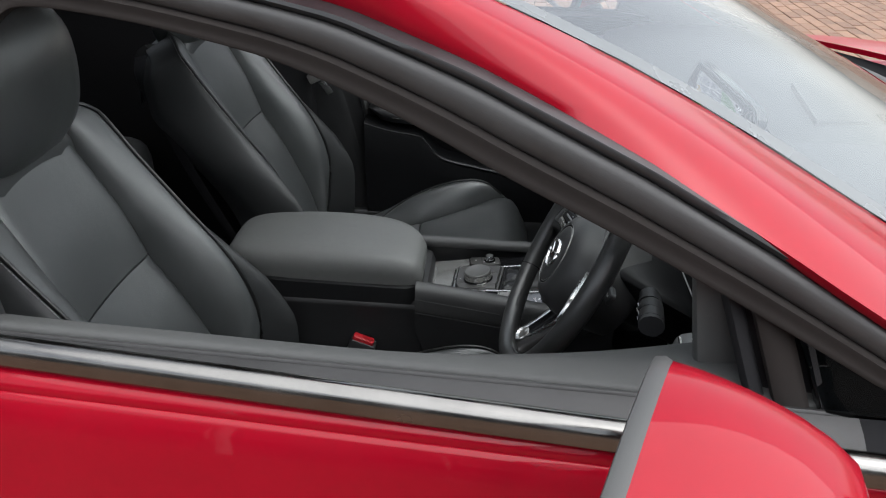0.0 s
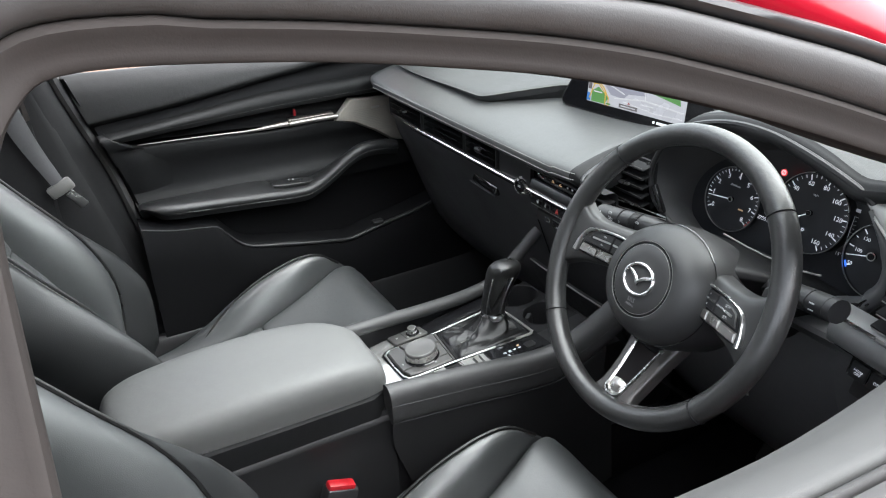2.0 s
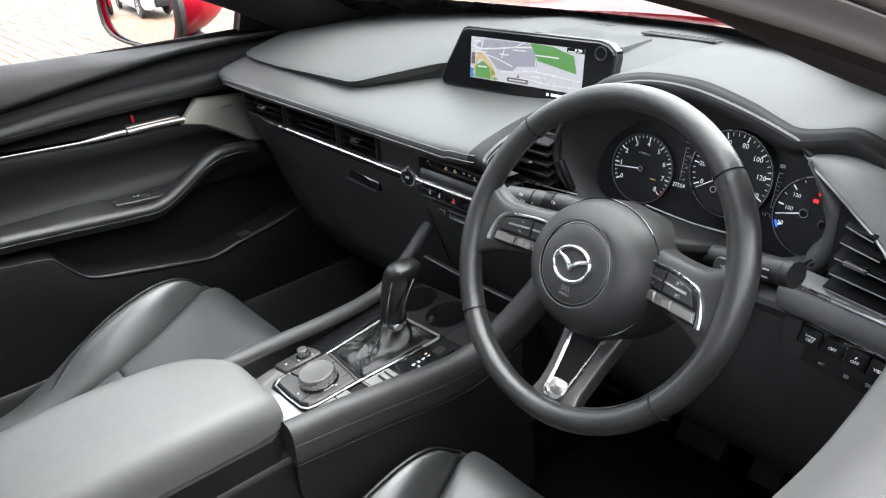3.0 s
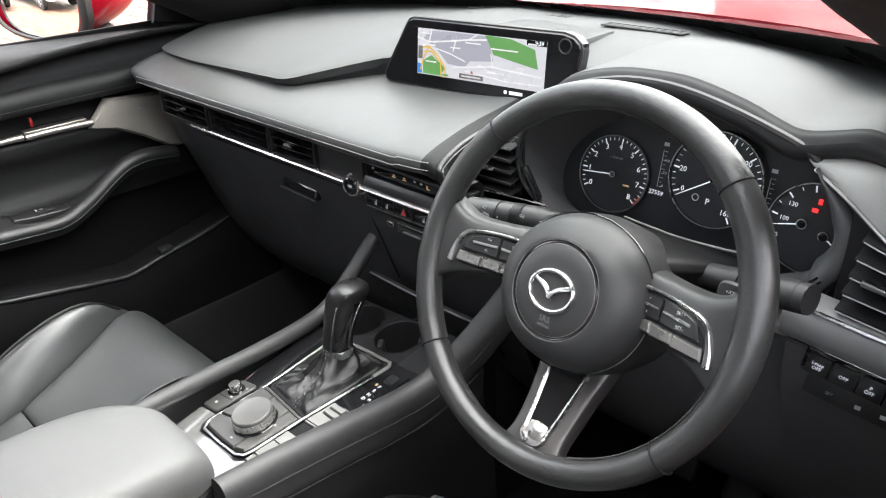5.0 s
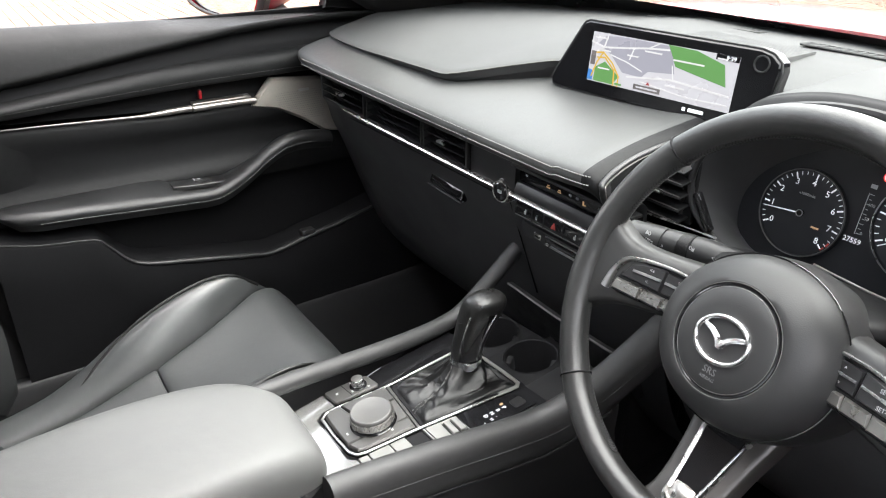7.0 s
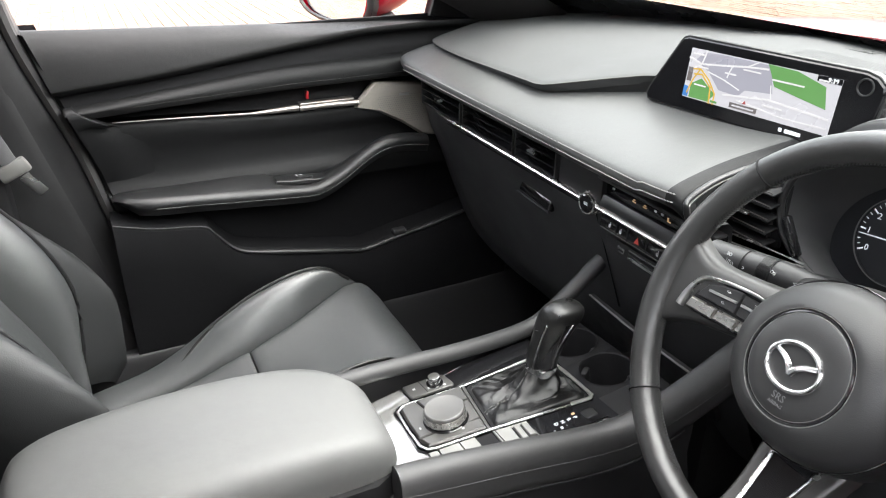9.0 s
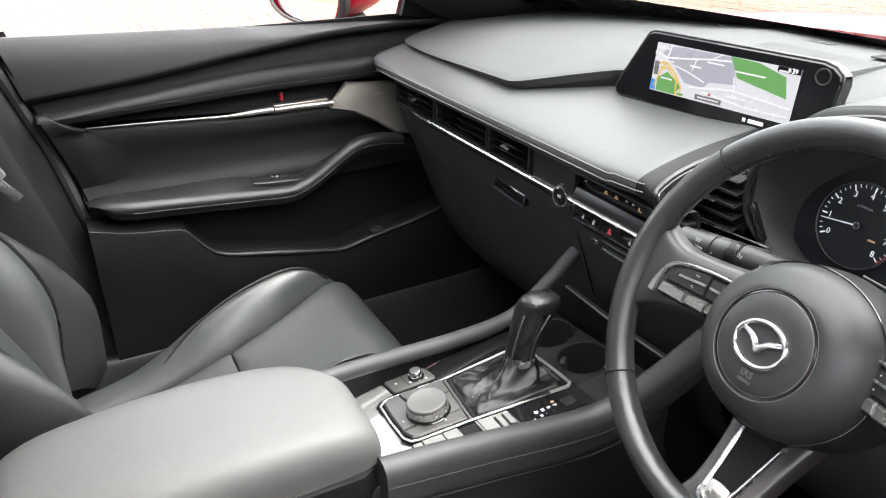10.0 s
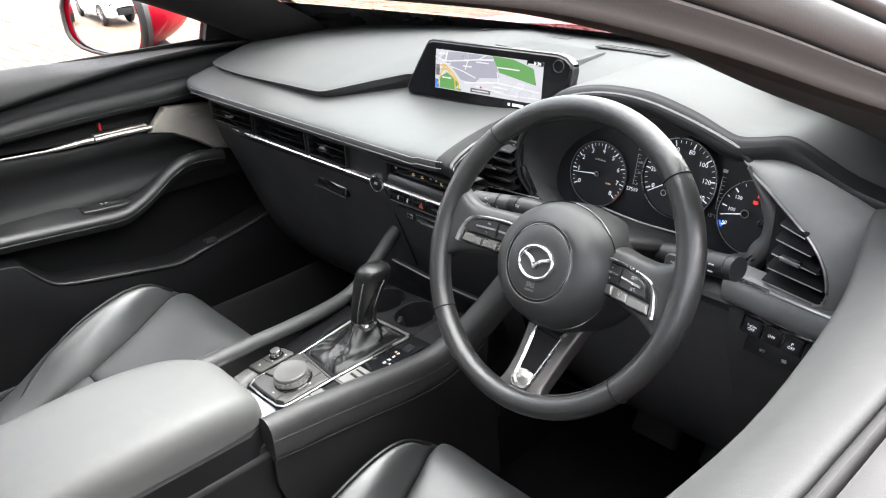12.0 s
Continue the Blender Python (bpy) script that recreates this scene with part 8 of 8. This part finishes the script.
shell(g, patch([[(-0.098, 0.153, 0.634), (0.03, 0.149, 0.633), (0.150, 0.153, 0.632)], [(-0.098, 0.163, 0.605), (0.03, 0.160, 0.604), (0.150, 0.163, 0.603)], [(-0.098, 0.176, 0.575), (0.03, 0.174, 0.574), (0.150, 0.176, 0.573)]], 3, 4), (0, 0.006, 0.002))
bf = part("bin_flap", g, SWITCH, con, "smooth black front of the storage bin", 50)
g = Geo()
tube(g, spline([(-0.098, 0.1525, 0.6345), (0.03, 0.1485, 0.6335), (0.150, 0.1525, 0.6325)], 6), 0.0016, 6)
part("flap_edge", g, DARKSATIN, bf, "thin bright upper edge")
g = Geo()
box(g, (0.0, 0.30, 0.42), (0.16, 0.16, 0.30), 0.02)
box(g, (0.0, -0.05, 0.42), (0.17, 0.6, 0.22), 0.02)
part("tunnel", g, HARD, con)

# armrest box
# Lid leather lightened to carry the light falling from above.
LIDLEATHER_LIT = material("lit_lid_leather", (0.088, 0.089, 0.087), 0.55, spec=0.6, grain=0.3, grain_size=0.0013, cells=True, vary=0.1, vary_size=0.15)
arm = thing("armrest_box", (-0.005, -0.42, 0.5), "padded black leather centre armrest", "armrest")
rows = []
for y, zt, wl, wr in ((-0.618, 0.628, 0.045, 0.055), (-0.612, 0.640, 0.058, 0.068), (-0.598, 0.652, 0.070, 0.082), (-0.56, 0.660, 0.082, 0.095), (-0.48, 0.6655, 0.089, 0.100), (-0.40, 0.667, 0.090, 0.102), (-0.34, 0.666, 0.086, 0.103), (-0.295, 0.664, 0.076, 0.103), (-0.265, 0.660, 0.060, 0.102), (-0.246, 0.653, 0.042, 0.098), (-0.236, 0.644, 0.024, 0.092), (-0.231, 0.632, 0.012, 0.086), (-0.231, 0.606, 0.008, 0.084)):
    b, c = 0.606, -0.004
    h = zt - b
    rows.append([(c - wl + 0.003, y, b), (c - wl - 0.001, y, b + h * 0.40), (c - wl + 0.005, y, b + h * 0.74), (c - wl + 0.020, y, b + h * 0.93), (c - wl * 0.35, y, zt), (c + wr * 0.35, y, zt), (c + wr - 0.024, y, b + h * 0.97), (c + wr - 0.008, y, b + h * 0.84), (c + wr - 0.0005, y, b + h * 0.50), (c + wr - 0.002, y, b)])
g = Geo()
g.grid(patch(rows, 3, 3))
part("lid", g, LIDLEATHER_LIT, arm, "smooth padded lid, light from above put into its colour", 60)
# Bin takes the darkest leather, for the shade under the lid.
g = Geo()
plate(g, [(-0.085, -0.60), (0.094, -0.60), (0.098, -0.40), (0.099, -0.26), (0.086, -0.236), (0.0, -0.234), (-0.03, -0.246), (-0.062, -0.27), (-0.085, -0.33)], 0.560, 0.6045, None, 0.004)
part("bin", g, DOORPANEL, arm, "leather-clad bin, shade below the lid put into its colour")
g = Geo()
dashes(g, [(curve_at([(-0.58, 0.0893), (-0.56, 0.0908), (-0.48, 0.0960), (-0.40, 0.0980), (-0.34, 0.0990), (-0.295, 0.0990), (-0.262, 0.0976)], y) + 0.0006, y, 0.6095) for y in np.linspace(-0.58, -0.262, 60)], 0.0035, 0.0016, 0.0008)
part("stitching", g, DIMTHREAD, arm, "grey seam stitching")
g = Geo()
box(g, (-0.008, -0.42, 0.42), (0.21, 0.40, 0.31), 0.02)
part("bin_base", g, HARD, arm)


# ---- parked cars outside ----
def parked_car(m, paint, label):
    """A hatchback in its own axes: length along y, nose to +y."""
    pc = thing("parked_car", (0, 0, 0), label, "car", "parked cars", m)
    secs = []
    for y, w, zb, zs, zt in ((-2.15, 0.62, 0.42, 0.70, 0.80), (-2.10, 0.76, 0.32, 0.78, 0.95), (-1.9, 0.84, 0.26, 0.80, 0.98), (-1.2, 0.885, 0.24, 0.78, 0.96), (-0.3, 0.895, 0.22, 0.74, 0.93), (0.6, 0.89, 0.22, 0.72, 0.92),
                             (1.2, 0.88, 0.24, 0.70, 0.88), (1.7, 0.84, 0.26, 0.64, 0.80), (2.05, 0.74, 0.28, 0.56, 0.68), (2.18, 0.58, 0.36, 0.48, 0.56)):
        secs.append([(-w * 0.9, y, zb), (-w, y, zb + 0.12), (-w, y, zs - 0.10), (-w * 0.985, y, zs), (-w * 0.90, y, zt - 0.02), (-w * 0.6, y, zt + 0.015), (0, y, zt + 0.03), (w * 0.6, y, zt + 0.015), (w * 0.90, y, zt - 0.02), (w * 0.985, y, zs), (w, y, zs - 0.10), (w, y, zb + 0.12), (w * 0.9, y, zb)])
    g = Geo()
    g.grid(patch(secs, 3, 3), cap=False)
    part("body", g, paint, pc, "glossy painted body", 50)
    cab = [(-1.95, 0.60, 1.02, 1.12), (-1.5, 0.64, 1.0, 1.36), (-0.9, 0.65, 0.98, 1.43), (-0.2, 0.65, 0.96, 1.44), (0.35, 0.62, 0.95, 1.34), (0.9, 0.66, 0.94, 1.04)]
    g = Geo()
    g.grid(patch([[(-0.80, y, z0 - 0.06), (-w - 0.04, y, z0 + (z1 - z0) * 0.55), (-w * 0.86, y, z1 - 0.03), (0, y, z1), (w * 0.86, y, z1 - 0.03), (w + 0.04, y, z0 + (z1 - z0) * 0.55), (0.80, y, z0 - 0.06)] for y, w, z0, z1 in cab], 3, 3))
    part("glasshouse", g, DARK_GLASS, pc, "dark window glass", 50)
    g = Geo()
    shell(g, patch([[(-w * 0.80, y, z1 + 0.004), (0, y, z1 + 0.022), (w * 0.80, y, z1 + 0.004)] for y, w, z0, z1 in cab[1:5]], 3, 4), (0, 0, -0.02))
    part("roof", g, paint, pc, "painted roof", 50)
    for s in (1, -1):
        for y in (1.32, -1.38):
            mm = Matrix.Translation((s * 0.80, y, 0.32)) @ pose(0, 0, 0, 0, 90, 0)
            g = Geo()
            lathe(g, [(0.21, -0.10), (0.31, -0.11), (0.32, -0.07), (0.32, 0.07), (0.31, 0.11), (0.21, 0.10)], 32, mm)
            w = part("wheel", g, TYRE, pc, "black tyre")
            g = Geo()
            ring(g, 0.195, 0.215, 0.10 * s, mm, 32)
            for k in range(10):
                a = 2 * math.pi * k / 10
                tube(g, [mm @ V((0.04 * math.cos(a), 0.04 * math.sin(a), 0.105 * s)), mm @ V((0.20 * math.cos(a), 0.20 * math.sin(a), 0.10 * s))], 0.014, 6)
            lathe(g, [(0.05, 0.08 * s), (0.05, 0.11 * s), (0.03, 0.115 * s)], 16, mm)
            part("alloy_rim", g, SATIN, w, "spoked alloy rim")
        g = Geo()
        box(g, (s * 0.62, 2.02, 0.63), (0.30, 0.14, 0.09), 0.03, Euler((0, 0, radians(-s * 22))).to_matrix())
        part("headlight", g, DARK_GLASS, pc, "slim headlight")
        g = Geo()
        box(g, (s * 0.60, -2.08, 0.82), (0.30, 0.10, 0.11), 0.03, Euler((0, 0, radians(s * 15))).to_matrix())
        part("tail_light", g, RED_PLASTIC, pc, "red tail light")
        g = Geo()
        box(g, (s * 0.98, 0.62, 1.0), (0.16, 0.12, 0.12), 0.04)
        part("side_mirror", g, paint, pc)
    g = Geo()
    box(g, (0, 2.12, 0.44), (0.86, 0.10, 0.22), 0.04)
    part("grille", g, MATTE, pc, "black front grille")
    return pc


parked_car(pose(-4.4, -7.4, 0, 0, 0, -55), WHITE_PAINT, "white hatchback parked on the brick paving")
parked_car(pose(-7.2, -6.0, 0, 0, 0, -55), RED, "red hatchback parked beside a white one")

# ---- buildings round the forecourt, seen mirrored in the paint and the glass ----
WALL = material("grey_cladding", (0.20, 0.195, 0.19), 0.6, vary=0.12, vary_size=1.5)
STEEL = material("white_painted_steel", (0.72, 0.72, 0.71), 0.5, vary=0.06, vary_size=0.5)
PANE = material("showroom_glass", (0.05, 0.06, 0.065), 0.1, vary=0.1)


def showroom(m, width, bays, label):
    """A long low hall with tall windows; its front looks to -x, a truss canopy stands before it."""
    bld = thing("showroom_building", (0, 0, 0), label, "building", "showroom buildings", m)
    part("wall", box(Geo(), (0.3, 0, 1.75), (0.4, width, 3.5), 0.02), WALL, bld, "grey clad wall")
    part("parapet", box(Geo(), (0.02, 0, 3.35), (0.16, width, 0.34), 0.02), STEEL, bld, "white fascia along the roof edge")
    for k in range(bays):
        y = (k - (bays - 1) / 2) * 3.4
        win = part("window", box(Geo(), (0.06, y, 1.5), (0.06, 2.3, 2.2), 0.01), PANE, bld, "tall showroom window")
        part("pane_bar", box(Geo(), (0.02, y, 1.5), (0.04, 0.06, 2.2), 0.005), STEEL, win)
        part("pane_bar", box(Geo(), (0.02, y, 1.5), (0.04, 2.3, 0.06), 0.005), STEEL, win)
    g = Geo()
    n = int(width * 0.35)
    for z in (2.5, 3.1):
        tube(g, [(-2.4, -n, z), (-2.4, n, z)], 0.05, 8)
    for k in range(-n, n):
        tube(g, [(-2.4, k, 2.5 if k % 2 else 3.1), (-2.4, k + 1, 3.1 if k % 2 else 2.5)], 0.03, 6)
    part("truss", g, STEEL, bld, "white steel truss girder")
    for y in np.linspace(-n, n, 4):
        part("post", tube(Geo(), [(-2.4, y, 0.0), (-2.4, y, 2.5)], 0.09, 12), STEEL, bld, "white steel post")
    return bld


showroom(pose(10.5, 1.0, 0) @ Matrix.Diagonal((1, 1, 1.45, 1)), 36, 10, "grey showroom building with a white steel truss canopy")
showroom(pose(4.5, 13.0, 0, 0, 0, 90), 20, 5, "grey showroom wing with a white truss canopy facing the bonnet")

# ---- paving ----
PITCH_L, PITCH_W = 0.206, 0.106
me = bpy.data.meshes.new("paver")
L, W = 0.0995, 0.0495
verts = [(-L, -W, -0.03), (L, -W, -0.03), (L, W, -0.03), (-L, W, -0.03), (-L, -W, -0.004), (L, -W, -0.004), (L, W, -0.004), (-L, W, -0.004),
         (-L + 0.004, -W + 0.004, 0), (L - 0.004, -W + 0.004, 0), (L - 0.004, W - 0.004, 0), (-L + 0.004, W - 0.004, 0)]
faces = [(0, 1, 5, 4), (1, 2, 6, 5), (2, 3, 7, 6), (3, 0, 4, 7), (4, 5, 9, 8), (5, 6, 10, 9), (6, 7, 11, 10), (7, 4, 8, 11), (8, 9, 10, 11)]
me.from_pydata(verts, [], faces)
me.materials.append(PAVER)
rng = random.Random(7)
vv, ff = [], []
count = 0
for i in range(-70, 36):
    for j in range(-60, 120):
        x = i * PITCH_L + (j % 2) * PITCH_L / 2
        y = j * PITCH_W
        dz, tx, ty = rng.uniform(-0.003, 0.002), rng.uniform(-0.006, 0.006), rng.uniform(-0.01, 0.01)
        if -6.3 < x < -4.9 and 0.2 < y < 4.6 and count < 295:
            ob = new("brick", me)
            ob.parent = ground
            ob.matrix_basis = Matrix.Translation((x, y, dz)) @ Euler((ty, tx, 0)).to_matrix().to_4x4()
            count += 1
            continue
        k = len(vv)
        vv += [(x + a, y + b, c + dz + tx * a + ty * b) for a, b, c in verts]
        ff += [tuple(q + k for q in f) for f in faces]
me2 = bpy.data.meshes.new("paving_rest")
me2.from_pydata(vv, [], ff)
me2.materials.append(PAVER)
rest = new("paving_rest", me2)
rest.parent = ground
tagged(rest, "weathered red-brown brick pavers", "", "", "stuff")
